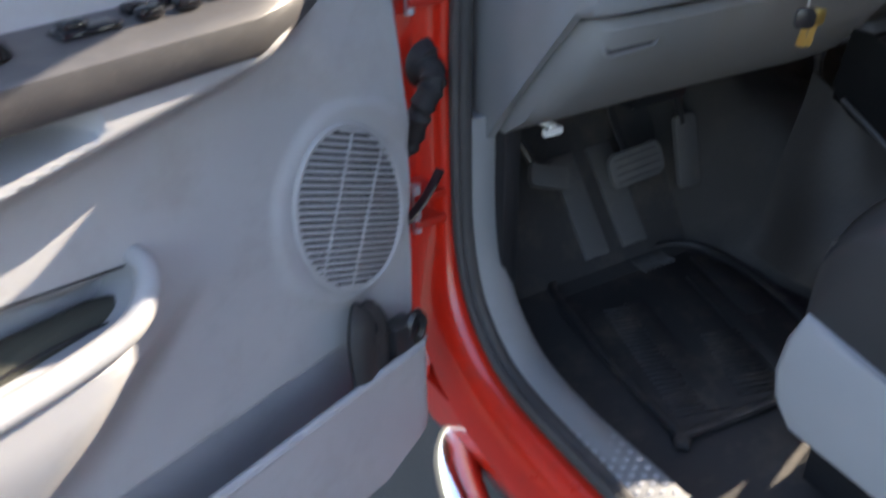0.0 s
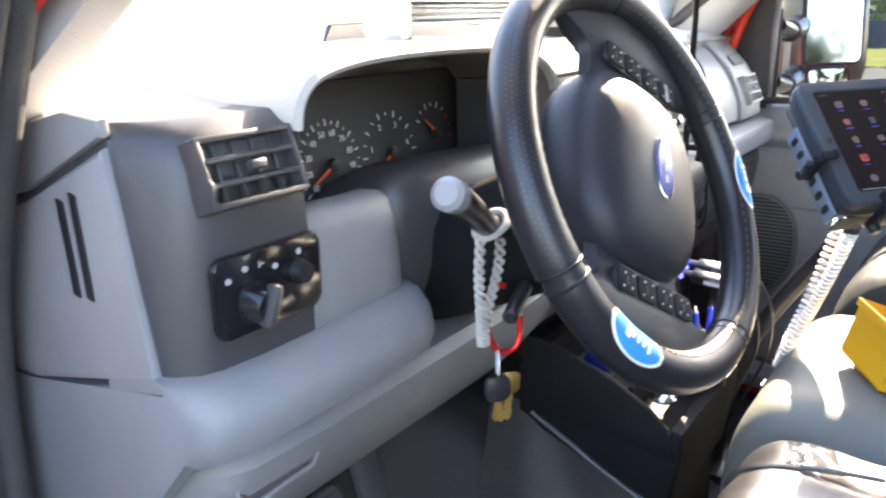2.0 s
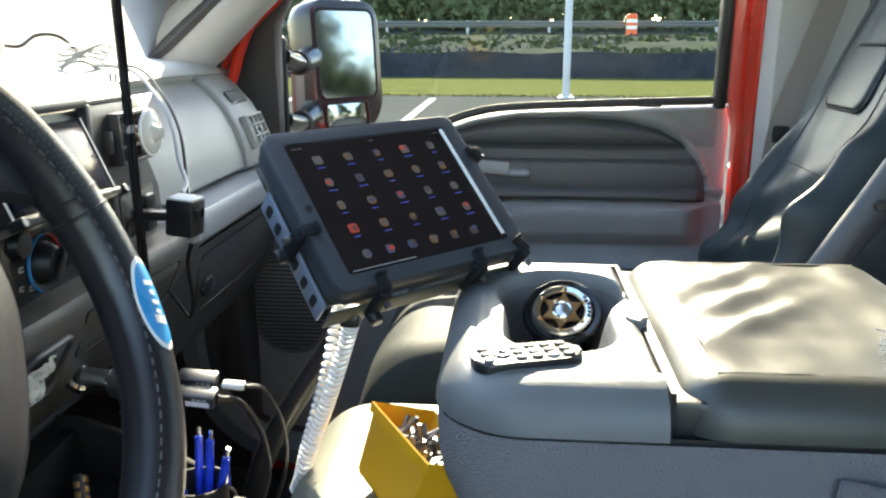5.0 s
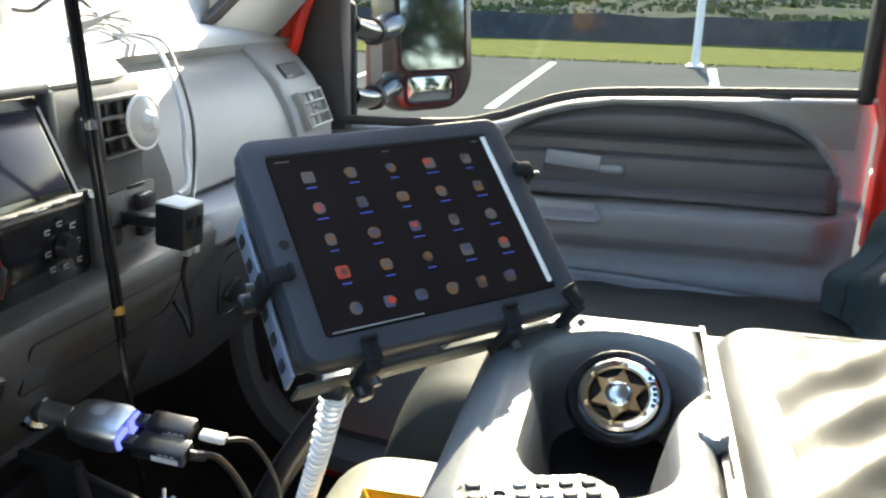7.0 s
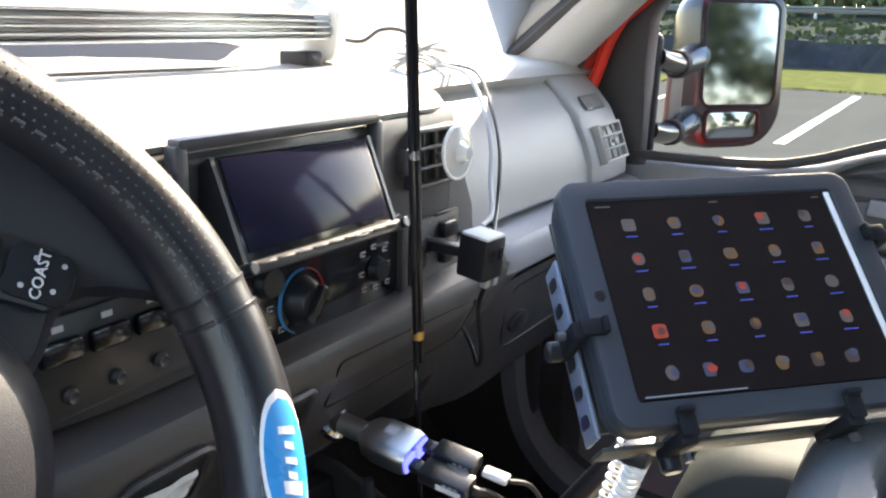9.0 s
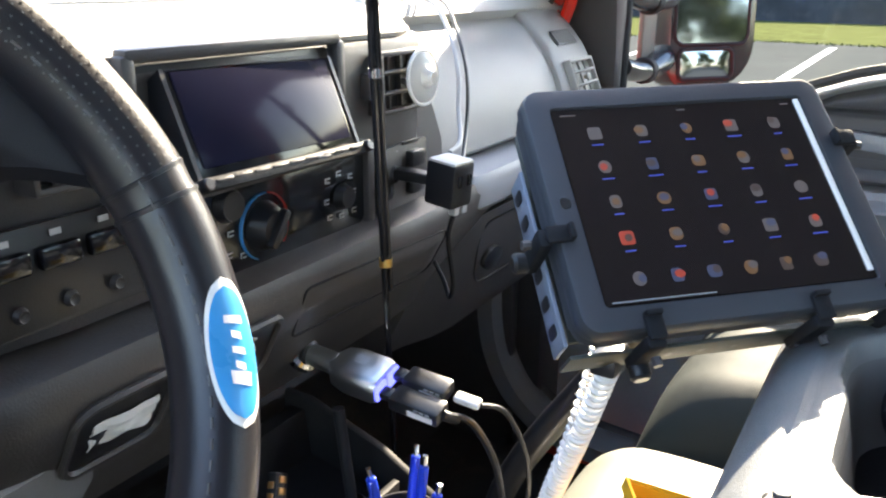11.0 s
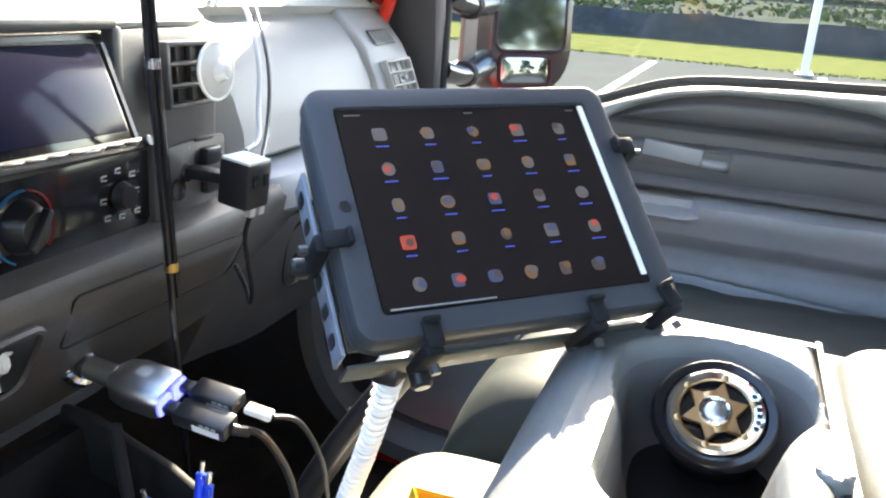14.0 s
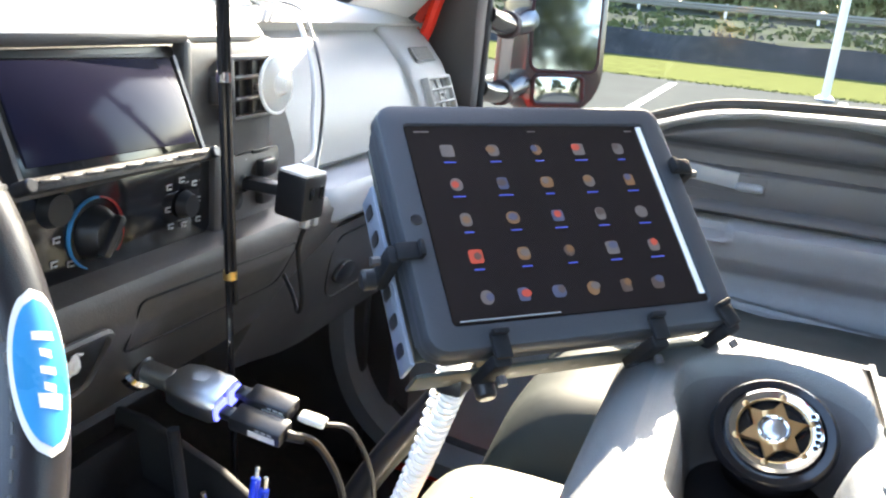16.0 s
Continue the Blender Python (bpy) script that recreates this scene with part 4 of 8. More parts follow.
part("pivot", join(cyl((-0.872, 0.418, 1.01), (-0.872, 0.418, 1.055), 0.012, 12, bev=0.003), rbox((-0.868, 0.425, 1.03), (0.02, 0.02, 0.03), 0.003)), BLACK, chk)
# crumpled wing seal above the hinge
flap = thing("wing_seal", (-0.90, 0.42, 1.42), "crumpled dusty maroon rubber wing seal", "seal flap", kind="structure")
SEALY = [(1.25, 0.396), (1.36, 0.385), (1.50, 0.330), (1.64, 0.25)]
part("strip", sheet(lambda u, v: (-0.876 - 0.040 * v * (0.6 + 0.4 * u) + 0.010 * noise.noise((u * 5, v * 1.5, 1)) + 0.002 * noise.noise((u * 12, v * 3, 1)), interp(1.29 + 0.33 * u, SEALY) - 0.010 + 0.03 * v + 0.018 * noise.noise((u * 4, v * 1.5, 4)) + 0.004 * noise.noise((u * 9, v * 3, 4)), 1.29 + 0.33 * u + 0.03 * v), 80, 24, 0.004), FLAP, flap)
# pillar face behind the hinges
part("hinge_pillar", loft([[(-0.97, 0.52, z), (-0.90, 0.478 + 0.006 * math.sin(z * 30), z), (-0.872, 0.44, z), (-0.86, 0.50, z), (-0.97, 0.58, z)] for z in [0.70 + 0.08 * i for i in range(11)]]), REDDULL, cab, "dusty red hinge pillar")
# chrome step bar
bar = thing("step_bar", (-0.95, -0.2, 0.45), "polished chrome side step bar with black pads", "step bar")
part("tube", tube(spline([(-0.79, 0.455, 0.475), (-0.855, 0.41, 0.485), (-0.90, 0.34, 0.49), (-0.94, 0.21, 0.49), (-0.96, 0.05, 0.49), (-0.96, -1.2, 0.49), (-0.88, -1.45, 0.48)], 8), 0.042, 16), CHROME, bar)
part("tread_pad", rbox((-0.96, -0.25, 0.533), (0.06, 0.5, 0.012), 0.005), RUBBER, bar)
part("bracket", rbox((-0.88, 0.15, 0.47), (0.12, 0.05, 0.02), 0.004), BLACK, bar)
part("bracket", rbox((-0.88, -1.0, 0.47), (0.12, 0.05, 0.02), 0.004), BLACK, bar)
# dimpled tread on the sill
tread = thing("sill_tread", (-0.82, -0.2, 0.72), "grey plastic sill tread plate with raised dots", "sill plate", kind="structure")
part("plate", rbox((-0.822, -0.20, 0.727), (0.062, 0.74, 0.008), 0.003), ROLLM, tread)
bm = bmesh.new()
for j in range(44):
    for i in range(4):
        b = lathe([(0.0045, 0), (0.0036, 0.0014), (0, 0.0018)], 8, Matrix.Translation((-0.843 + 0.0135 * i, 0.155 - 0.0165 * j + 0.008 * (i % 2), 0.7309)))
        me = bpy.data.meshes.new("t")
        b.to_mesh(me)
        bm.from_mesh(me)
        bpy.data.meshes.remove(me)
        b.free()
d = part("raised_dots", bm, SILVER, tread)
d["kind"] = "stuff"

# ---------- passenger door, closed ----------
SILL = [(-0.75, 1.455), (-0.65, 1.452), (-0.45, 1.445), (-0.25, 1.436), (-0.17, 1.424), (-0.11, 1.404), (-0.05, 1.383), (0.05, 1.366), (0.35, 1.36)]


INS_TOP = [(-0.70, 1.25), (-0.652, 1.262), (-0.646, 1.295), (-0.628, 1.332), (-0.595, 1.368), (-0.55, 1.394), (-0.48, 1.411), (-0.38, 1.419), (-0.26, 1.417), (-0.19, 1.405), (-0.13, 1.388), (-0.085, 1.365), (-0.045, 1.332), (-0.02, 1.295), (-0.01, 1.255), (0.4, 1.25)]


def ins_top(y):
    return interp(y, INS_TOP)


def pdoor_w(y, z):
    """How far the passenger door lining stands out into the cab."""
    w = 0.0
    along = sstep(-0.665, -0.60, y) * (1 - sstep(0.02, 0.14, y))
    # raised lip round the padded insert
    d = z - ins_top(y)
    w += 0.010 * math.exp(-((d - 0.012) / 0.012) ** 2) * sstep(1.255, 1.275, z)
    w -= 0.012 * sstep(0.004, -0.004, d) * sstep(1.240, 1.246, z)
    # armrest below it, sloping back to a shadowed foot
    w += 0.046 * along * sstep(1.146, 1.184, z) * (1 - sstep(1.236, 1.246, z)) * (0.55 + 0.45 * sstep(1.17, 1.232, z))
    # pull cup let into the armrest
    cup = sstep(-0.252, -0.236, y) * (1 - sstep(-0.120, -0.105, y))
    w -= 0.040 * cup * sstep(1.216, 1.222, z) * (1 - sstep(1.244, 1.246, z))
    w += 0.010 * cup * math.exp(-((z - 1.212) / 0.005) ** 2)
    # hollow under the armrest, seam and lower bulge
    w -= 0.006 * along * sstep(1.100, 1.130, z) * (1 - sstep(1.140, 1.165, z))
    seam = 1.098 - 0.02 * sstep(-0.2, -0.6, y)
    w += 0.008 * (1 - sstep(seam - 0.05, seam, z))
    w -= 0.006 * math.exp(-((z - seam - 0.004) / 0.0035) ** 2)
    # sill roll
    s = interp(y, SILL)
    w -= 0.035 * sstep(s - 0.020, s, z) ** 2
    return w


pass_door = thing("passenger_door", (0.95, -0.2, 0.66), "closed truck door with grey lining and dark padded insert", "truck door", kind="structure")


def plining(u, v):
    y = 0.33 - 1.015 * u
    s = interp(y, SILL)
    if v < 0.35:
        z = 0.64 + (1.06 - 0.64) * v / 0.35
    else:
        z = 1.06 + (s - 1.06) * (v - 0.35) / 0.65
    return (0.95 - pdoor_w(y, z), y, z)


part("lining", sheet(plining, 150, 190), GREY, pass_door, "grey plastic door lining")
PDARK = mat("charcoal_insert_vinyl", (0.098, 0.096, 0.102), 0.42, bump=0.22, fine=700, grain="leather", dirt=(0.12, 0.105, 0.09), dirt_amt=0.35)


def ins_w(y, v, top):
    """The insert's rolls: a full one on top, a hollow, and two flatter ones below a groove."""
    edge = sstep(0, 0.06, v) * sstep(0, 0.10, 1 - v) * sstep(-0.652, -0.625, y) * (1 - sstep(-0.06, -0.01, y))
    v = v * (top - 1.246) / 0.172
    w = 0.015 * math.sqrt(max(0.0, 1 - ((v - 0.85) / 0.15) ** 2)) if v > 0.70 else 0.0
    w += 0.004 - 0.010 * sstep(0.70, 0.60, v) * sstep(0.46, 0.52, v)
    g = 0.49
    w -= 0.006 * math.exp(-((v - g) / 0.012) ** 2)
    if v < g:
        k = v / g
        w += 0.007 * math.sqrt(max(0.0, 1 - ((k - 0.66) / 0.36) ** 2)) if k > 0.30 else 0.0
        w += 0.014 * math.sqrt(max(0.0, 1 - ((k - 0.13) / 0.19) ** 2)) if k < 0.32 else 0.0
    return w * edge - 0.004 * (1 - edge)


def insert_f(u, v):
    y = -0.650 + 0.638 * u
    top = ins_top(y)
    z = 1.246 + (top - 1.246) * v
    return (0.950 - ins_w(y, v, top), y, z)


part("padded_insert", sheet(insert_f, 110, 70), PDARK, pass_door, "charcoal padded vinyl insert")
part("insert_gap", tube([Vector(insert_f(k / 60, 1.0)) + Vector((0.004, 0, 0.002)) for k in range(61)], 0.0028, 6), BLACK, pass_door)
SPP = axes((0.9285, 0.232, 1.015), (0, 1, 0), (0, 0, 1)) @ Matrix.Rotation(radians(180), 4, "Y")
pgr = part("speaker_recess", prism(oval(0.085, 0.115, 36, 2.3), 0.004, SPP), POD, pass_door, "dark loudspeaker opening")
for i in range(25):
    z = -0.108 + 0.216 * i / 24
    half = 0.085 * (1 - abs(z / 0.115) ** 2.3) ** (1 / 2.3)
    part("grille_slat", rbox((0, z, 0.005), (2 * half, 0.0042, 0.004), 0.001, SPP, 1), KNEEM, pgr)
part("grille_rim", tube([SPP @ Vector((x * 1.05, y * 1.05, 0.001)) for x, y in oval(0.086, 0.116, 44, 2.3)], 0.005, 6, True), KNEEM, pgr)
part("shell", rbox((1.025, -0.18, 0.96), (0.06, 1.03, 0.70), 0.015), REDPAINT, pass_door)
bez = part("handle_bezel", rbox((0.938, -0.194, 1.316), (0.012, 0.098, 0.027), 0.003, Matrix.Translation((0, -0.194, 1.316)) @ Matrix.Rotation(radians(5), 4, "X") @ Matrix.Translation((0, 0.194, -1.316))), SILVER, pass_door, "silver door handle bezel")
part("lever", rbox((0.931, -0.263, 1.304), (0.016, 0.046, 0.015), 0.007, None, 3), SILVER, bez)
part("recess", rbox((0.9425, -0.215, 1.306), (0.01, 0.15, 0.034), 0.004), PDARK, bez)
part("seal", tube(spline([(0.925, y, z + 0.004) for y, z in SILL[::-1]], 4), 0.009, 6), SEAL, pass_door)
part("seal", tube(spline([(0.945, y, z + 0.004) for y, z in SILL[::-1]], 4), 0.007, 6), SEAL, pass_door)
part("upper_frame", rbox((0.918, -0.656, 1.69), (0.03, 0.022, 0.50), 0.005), BLACK, pass_door)
part("door_edge", loft([[(0.905, y0, z), (0.902, y0 - 0.012, z), (0.905, y1, z), (0.94, y1, z), (0.94, y0, z)] for y0, y1, z in ((-0.690, -0.712, 1.20), (-0.688, -0.710, 1.40), (-0.669, -0.706, 1.46), (-0.669, -0.706, 1.98))]), REDPAINT, pass_door, "red painted door edge")
part("window_rail", loft([[(0.905, y, z + 0.024), (0.865, y, z + 0.022), (0.868, y, z), (0.905, y, z)] for y, z in ((-0.69, 1.968), (-0.40, 1.988), (-0.16, 1.945), (0.05, 1.828), (0.17, 1.71))]), BLACK, pass_door, "black window frame rail")
rows = []
for y0, y1, z in ((0.232, 0.42, 1.345), (0.232, 0.42, 1.44), (0.230, 0.38, 1.52), (0.222, 0.315, 1.60), (0.175, 0.220, 1.68), (0.10, 0.135, 1.77), (0.045, 0.07, 1.82)):
    x = 0.935 - 0.25 * max(0, z - 1.44)
    rows.append([(x - 0.006, y0 + 0.006, z), (x - 0.012, (y0 + y1) / 2, z), (x - 0.006, y1, z), (x + 0.03, y1, z), (x + 0.03, y0, z), (x + 0.004, y0, z)])
part("sail_panel", loft(rows), SAIL, pass_door, "dark sail panel at the window's front")
part("pillar_edge", tube(spline([(0.866, 0.335, 1.44), (0.860, 0.306, 1.505), (0.852, 0.285, 1.56), (0.840, 0.250, 1.615), (0.812, 0.17, 1.69), (0.772, 0.05, 1.79)], 5), 0.011, 8), REDPAINT, cab, "red painted pillar edge")
latch = part("lock_knob", rbox((0.925, -0.52, 1.447), (0.02, 0.05, 0.01), 0.003), BLACK, pass_door)
g = part("pane", loft([[(0.945, y, 1.36), (0.945 - 0.12, y * 0.9 - 0.05, 1.95)] for y in (0.24, -0.66)], caps=False, closed=False), TINTED, pass_door)
g.visible_shadow = False

# tow mirror on its two arms
mir = thing("tow_mirror", (1.0, 0.22, 1.40), "black tow mirror with a tall pane and a small wide-angle pane", "door mirror")
mirror_outline = []
for cx, cy, r, a0 in ((0.070, 0.112, 0.055, 0), (-0.060, 0.122, 0.045, 90), (-0.065, -0.132, 0.040, 180), (0.030, -0.077, 0.095, 270)):
    mirror_outline += [(cx + r * math.cos(radians(a0 + 15 * k)), cy + r * math.sin(radians(a0 + 15 * k))) for k in range(7)]
MM = axes((1.37, 0.185, 1.505), (0.80, -0.60, 0), (0.048, 0.064, 1))
rows = []
for d, k in ((0.006, 0.965), (0.004, 0.99), (-0.004, 1.0), (-0.05, 1.0), (-0.085, 0.95), (-0.115, 0.80), (-0.13, 0.55), (-0.135, 0.2)):
    rows.append([MM @ Vector((x * k - 0.01 * (1 - k), y * k, d)) for x, y in mirror_outline])
part("housing", loft(rows), MIRRORBLACK, mir, "smooth black mirror housing")
part("main_pane", prism(rrect(0.190, 0.215, 0.022, 5), 0.003, MM @ Matrix.Translation((0.004, 0.030, 0.0045))), MIRROR, mir, "flat mirror pane")
part("pane_rim", tube([MM @ Vector((x + 0.004, y + 0.030, 0.006)) for x, y in rrect(0.197, 0.222, 0.024, 5)], 0.0045, 6, True), TEXBLACK, mir)
part("wide_pane", sheet(lambda u, v: MM @ Vector((-0.080 + 0.140 * u, -0.151 + 0.058 * v, 0.0065 + 0.004 * (1 - (2 * u - 1) ** 2) * (1 - 0.4 * (2 * v - 1) ** 2))), 20, 10), MIRROR, mir, "small convex mirror pane")
part("pane_rim", tube([MM @ Vector((x - 0.010, y - 0.122, 0.0065)) for x, y in rrect(0.146, 0.064, 0.016, 5)], 0.0055, 6, True), TEXBLACK, mir)
for zc, r in ((1.405, 0.023), (1.537, 0.024)):
    arm_ = part("arm", tube(spline([(0.965, 0.24, zc), (1.03, 0.236, zc - 0.012), (1.12, 0.236, zc - 0.018), (1.22, 0.245, zc - 0.012), (1.31, 0.26, zc - 0.006)], 5), lambda u, r=r: r * (1.0 + 0.35 * sstep(0.5, 0.8, u)), 14, flat=0.85), MIRRORBLACK, mir)
    part("collar", cyl((1.085, 0.236, zc - 0.016), (1.115, 0.236, zc - 0.018), r * 1.12, 16, bev=0.003), TEXBLACK, arm_)
part("mount", rbox((0.962, 0.255, 1.47), (0.03, 0.06, 0.22), 0.012, None, 3), TEXBLACK, mir)
part("slide_plate", rbox((1.185, 0.262, 1.468), (0.085, 0.012, 0.13), 0.004), PLATEGREY, mir, "dull grey plate between the mirror arms")

# ---------- dashboard ----------
dash = thing("dashboard", (0, 0.5, 1.08), "grey and charcoal truck dashboard", "dashboard", kind="structure")


# padded top
rows = []
for i in range(45):
    x = -0.812 + 1.73 * i / 44
    front = 0.235 + 0.10 * sstep(0.22, 0.34, x) + 0.05 * (1 - sstep(-0.812, -0.75, x)) ** 2
    zt = 1.508 + 0.012 * sstep(-0.72, -0.64, x) + 0.006 * sstep(0.25, 0.4, x)
    hood = sstep(-0.70, -0.675, x) * (1 - sstep(-0.27, -0.24, x))
    front += 0.17 * hood
    back = 0.49 + 0.25 * (1 - (x / 0.92) ** 2)
    rows.append([(x, front, zt - 0.03), (x, front - 0.012, zt - 0.014), (x, front, zt - 0.002), (x, front + 0.03, zt + 0.004), (x, (front + back) / 2, zt + 0.012), (x, back - 0.05, zt - 0.005), (x, back, zt - 0.025), (x, back, 1.46), (x, front + 0.03, 1.46)])
part("top_pad", loft(rows), PAD, dash, "pale grey padded dash top")
part("defrost_slot", loft([[(x, 0.45 + 0.20 * (1 - (x / 0.9) ** 2), 1.523), (x, 0.48 + 0.20 * (1 - (x / 0.9) ** 2), 1.518), (x, 0.48 + 0.20 * (1 - (x / 0.9) ** 2), 1.505), (x, 0.45 + 0.20 * (1 - (x / 0.9) ** 2), 1.505)] for x in [-0.12 + 0.065 * i for i in range(11)]]), BLACK, dash)


# instrument pod at the door end
pod = part("pod", loft([[(-0.817, 0.40, z), (-0.817, 0.232 + q, z), (-0.813, 0.221 + q + f, z), (-0.800, 0.211 + q * 0.4 + f, z), (-0.785, 0.207 + f, z), (-0.75, 0.205 + f, z), (-0.690, 0.205 + f, z), (-0.6855, 0.212 + f, z), (-0.686, 0.40, z)] for z, f, q in ((1.322, 0.0, 0.0), (1.34, -0.001, 0.002), (1.42, 0.0, 0.014), (1.48, 0.004, 0.024), (1.502, 0.012, 0.028), (1.512, 0.03, 0.03))]), POD, dash, "dark grey switch pod")
# pale end cap with two air slots


def endcap(poly, name, material, d=0.012):
    m = Matrix(((0, 0, -1, -0.812), (1, 0, 0, 0), (0, 1, 0, 0), (0, 0, 0, 1)))
    return part(name, prism(poly, d, m, 0.004), material, dash)


endcap([(0.232, 1.336), (0.260, 1.497), (0.355, 1.452), (0.45, 1.425), (0.45, 1.305), (0.385, 1.303)], "end_cap", CAPM)
endcap([(0.260, 1.504), (0.260, 1.516), (0.30, 1.520), (0.37, 1.505), (0.41, 1.47), (0.41, 1.447), (0.36, 1.458)], "end_cap_upper", CAPM)
endcap([(0.222, 1.332), (0.385, 1.299), (0.47, 1.299), (0.47, 1.07), (0.375, 1.07), (0.335, 1.135), (0.205, 1.277), (0.20, 1.30)], "end_cap_lower", ROLLM)
for k in (0, 1):
    m = Matrix(((0, 0, -1, -0.8242), (1, 0, 0, 0), (0, 1, 0, 0), (0, 0, 0, 1)))
    y = 0.297 + 0.016 * k
    part("air_slot", prism([(y - 0.0035, 1.462 - 0.006 * k), (y + 0.0035, 1.464 - 0.006 * k), (y + 0.0035 - 0.006, 1.388), (y - 0.0035 - 0.006, 1.386)], 0.002, m), BLACK, dash)


def air_vent(o, xa, ya, w, h, rows_n, cols_n, parent, open_tilt=18, frame_mat=POD, name="air_vent"):
    """A louvred outlet: dark box, rim, cross slats and uprights."""
    m = axes(o, xa, ya) @ Matrix.Translation((0, 0, 0.006))
    box = part(name, join(rbox((0, h / 2 - 0.002, -0.006), (w, 0.005, 0.022), 0.0015, m), rbox((0, -h / 2 + 0.002, -0.006), (w, 0.005, 0.022), 0.0015, m), rbox((-w / 2 + 0.002, 0, -0.006), (0.005, h, 0.022), 0.0015, m), rbox((w / 2 - 0.002, 0, -0.006), (0.005, h, 0.022), 0.0015, m)), frame_mat, parent, "air vent surround")
    part("vent_back", rbox((0, 0, -0.009), (w - 0.006, h - 0.006, 0.003), 0, m), BLACK, box)
    for i in range(rows_n):
        y = -h / 2 + h * (i + 1) / (rows_n + 1)
        part("slat", rbox((0, 0, 0), (w - 0.008, 0.0042, 0.009), 0.0012, m @ Matrix.Translation((0, y, 0.001)) @ Matrix.Rotation(radians(open_tilt), 4, "X"), 1), frame_mat, box)
    for i in range(cols_n):
        x = -w / 2 + w * (i + 1) / (cols_n + 1)
        part("fin", rbox((x, 0, -0.0045), (0.0022, h - 0.008, 0.006), 0.0006, m, 1), frame_mat, box)
    part("tab", rbox((0, 0, 0.006), (0.014, 0.007, 0.008), 0.002, m), frame_mat, box)
    return box


air_vent((-0.745, 0.2085, 1.476), (1, 0, 0), (0, 0.36, 1), 0.090, 0.050, 2, 4, dash, 10)
part("vent_wheel", cyl((-0.790, 0.200, 1.468), (-0.786, 0.200, 1.468), 0.009, 20, bev=0.001), POD, dash)
# lamp switch panel
swp = part("light_switch", prism(rrect(0.105, 0.060, 0.008), 0.006, axes((-0.738, 0.2045, 1.3895), (1, 0, 0), (0, 0, 1)), 0.002), GLOSSBLACK, dash, "black headlamp switch panel")
kn = axes((-0.756, 0.198, 1.381), (1, 0, 0), (0, 0, 1))
part("knob", lathe([(0, 0.017), (0.011, 0.016), (0.014, 0.010), (0.017, 0.0)], 24, kn), GLOSSBLACK, swp)
part("knob_grip", rbox((0, 0, 0.016), (0.009, 0.032, 0.013), 0.004, kn @ Matrix.Rotation(radians(-20), 4, "Z")), POD, swp)
part("dimmer", lathe([(0, 0.010), (0.008, 0.009), (0.010, 0.0)], 18, axes((-0.710, 0.199, 1.392), (1, 0, 0), (0, 0, 1))), BLACK, swp)
for k, (dx, dz) in enumerate(((-0.024, 0.022), (-0.008, 0.027), (0.008, 0.027), (0.021, 0.022))):
    m = axes((-0.756 + dx, 0.1975, 1.381 + dz), (1, 0, 0), (0, 0, 1))
    part("symbol", prism(oval(0.0028, 0.0024, 10), 0.0006, m) if k != 2 else join(rbox((-0.002, 0, 0), (0.001, 0.005, 0.0006), 0, m), rbox((0.001, 0, 0), (0.003, 0.001, 0.0006), 0, m)), DIMMARK, swp)
part("symbol", prism(oval(0.0026, 0.0026, 10), 0.0006, axes((-0.710, 0.1975, 1.408), (1, 0, 0), (0, 0, 1))), DIMMARK, swp)
# knee roll and panel
KNEE = [(-0.8235, 0.026, 0.0), (-0.815, 0.010, 0), (-0.79, 0.001, 0), (-0.60, 0.0, 0), (-0.565, 0.002, 0), (-0.548, 0.014, 0), (-0.538, 0.035, 0)]
part("knee_roll", loft([[(x, 0.21 + dy, 1.338), (x, 0.190 + dy, 1.332), (x, 0.177 + dy, 1.317), (x, 0.173 + dy, 1.298), (x, 0.180 + dy, 1.279), (x, 0.195 + dy, 1.272), (x, 0.26 + dy, 1.272), (x, 0.26 + dy, 1.338)] for x, dy, _ in KNEE]), ROLLM, dash, "silver-grey padded knee roll")
rows = []
for x, dy, dz in [(-0.808, 0.05, -0.008), (-0.795, 0.018, -0.002), (-0.775, 0.004, 0), (-0.70, 0, 0), (-0.55, 0.0, 0), (-0.45, 0.002, -0.002), (-0.35, 0.006, -0.005), (-0.25, 0.014, -0.008), (-0.19, 0.03, -0.01)]:
    rows.append([(x, 0.25 + dy, 1.267), (x, 0.198 + dy, 1.267 + dz), (x, 0.190 + dy, 1.256 + dz), (x, 0.200 + dy, 1.225 + dz), (x, 0.235 + dy * 0.7, 1.180 + dz), (x, 0.290 + dy * 0.5, 1.120 + dz), (x, 0.345 + dy * 0.3, 1.088 + dz), (x, 0.40, 1.080), (x, 0.43, 1.10), (x, 0.43, 1.25)])
knee = part("knee_panel", loft(rows), KNEEM, dash, "grey panel below the steering column")
m = axes((-0.741, 0.2015, 1.235), (1, -0.06, 0.05), (0, 0.40, 0.92)) @ Matrix.Diagonal((1.2, 1.2, 1.0, 1))
part("fuse_cover_grip", tube([m @ Vector(p) for p in ((-0.034, -0.006, 0), (-0.036, 0.003, 0), (-0.028, 0.008, 0.001), (0.030, 0.010, 0.001), (0.038, 0.008, 0), (0.030, -0.003, 0), (0.024, -0.008, 0), (-0.030, -0.009, 0))], 0.0022, 6, True), KNEEM, knee)
part("fuse_cover_inset", prism([(-0.032, -0.006), (-0.033, 0.003), (-0.026, 0.007), (0.030, 0.008), (0.034, 0.006), (0.022, -0.006)], 0.002, m @ Matrix.Translation((0, 0, -0.002))), POD, knee)
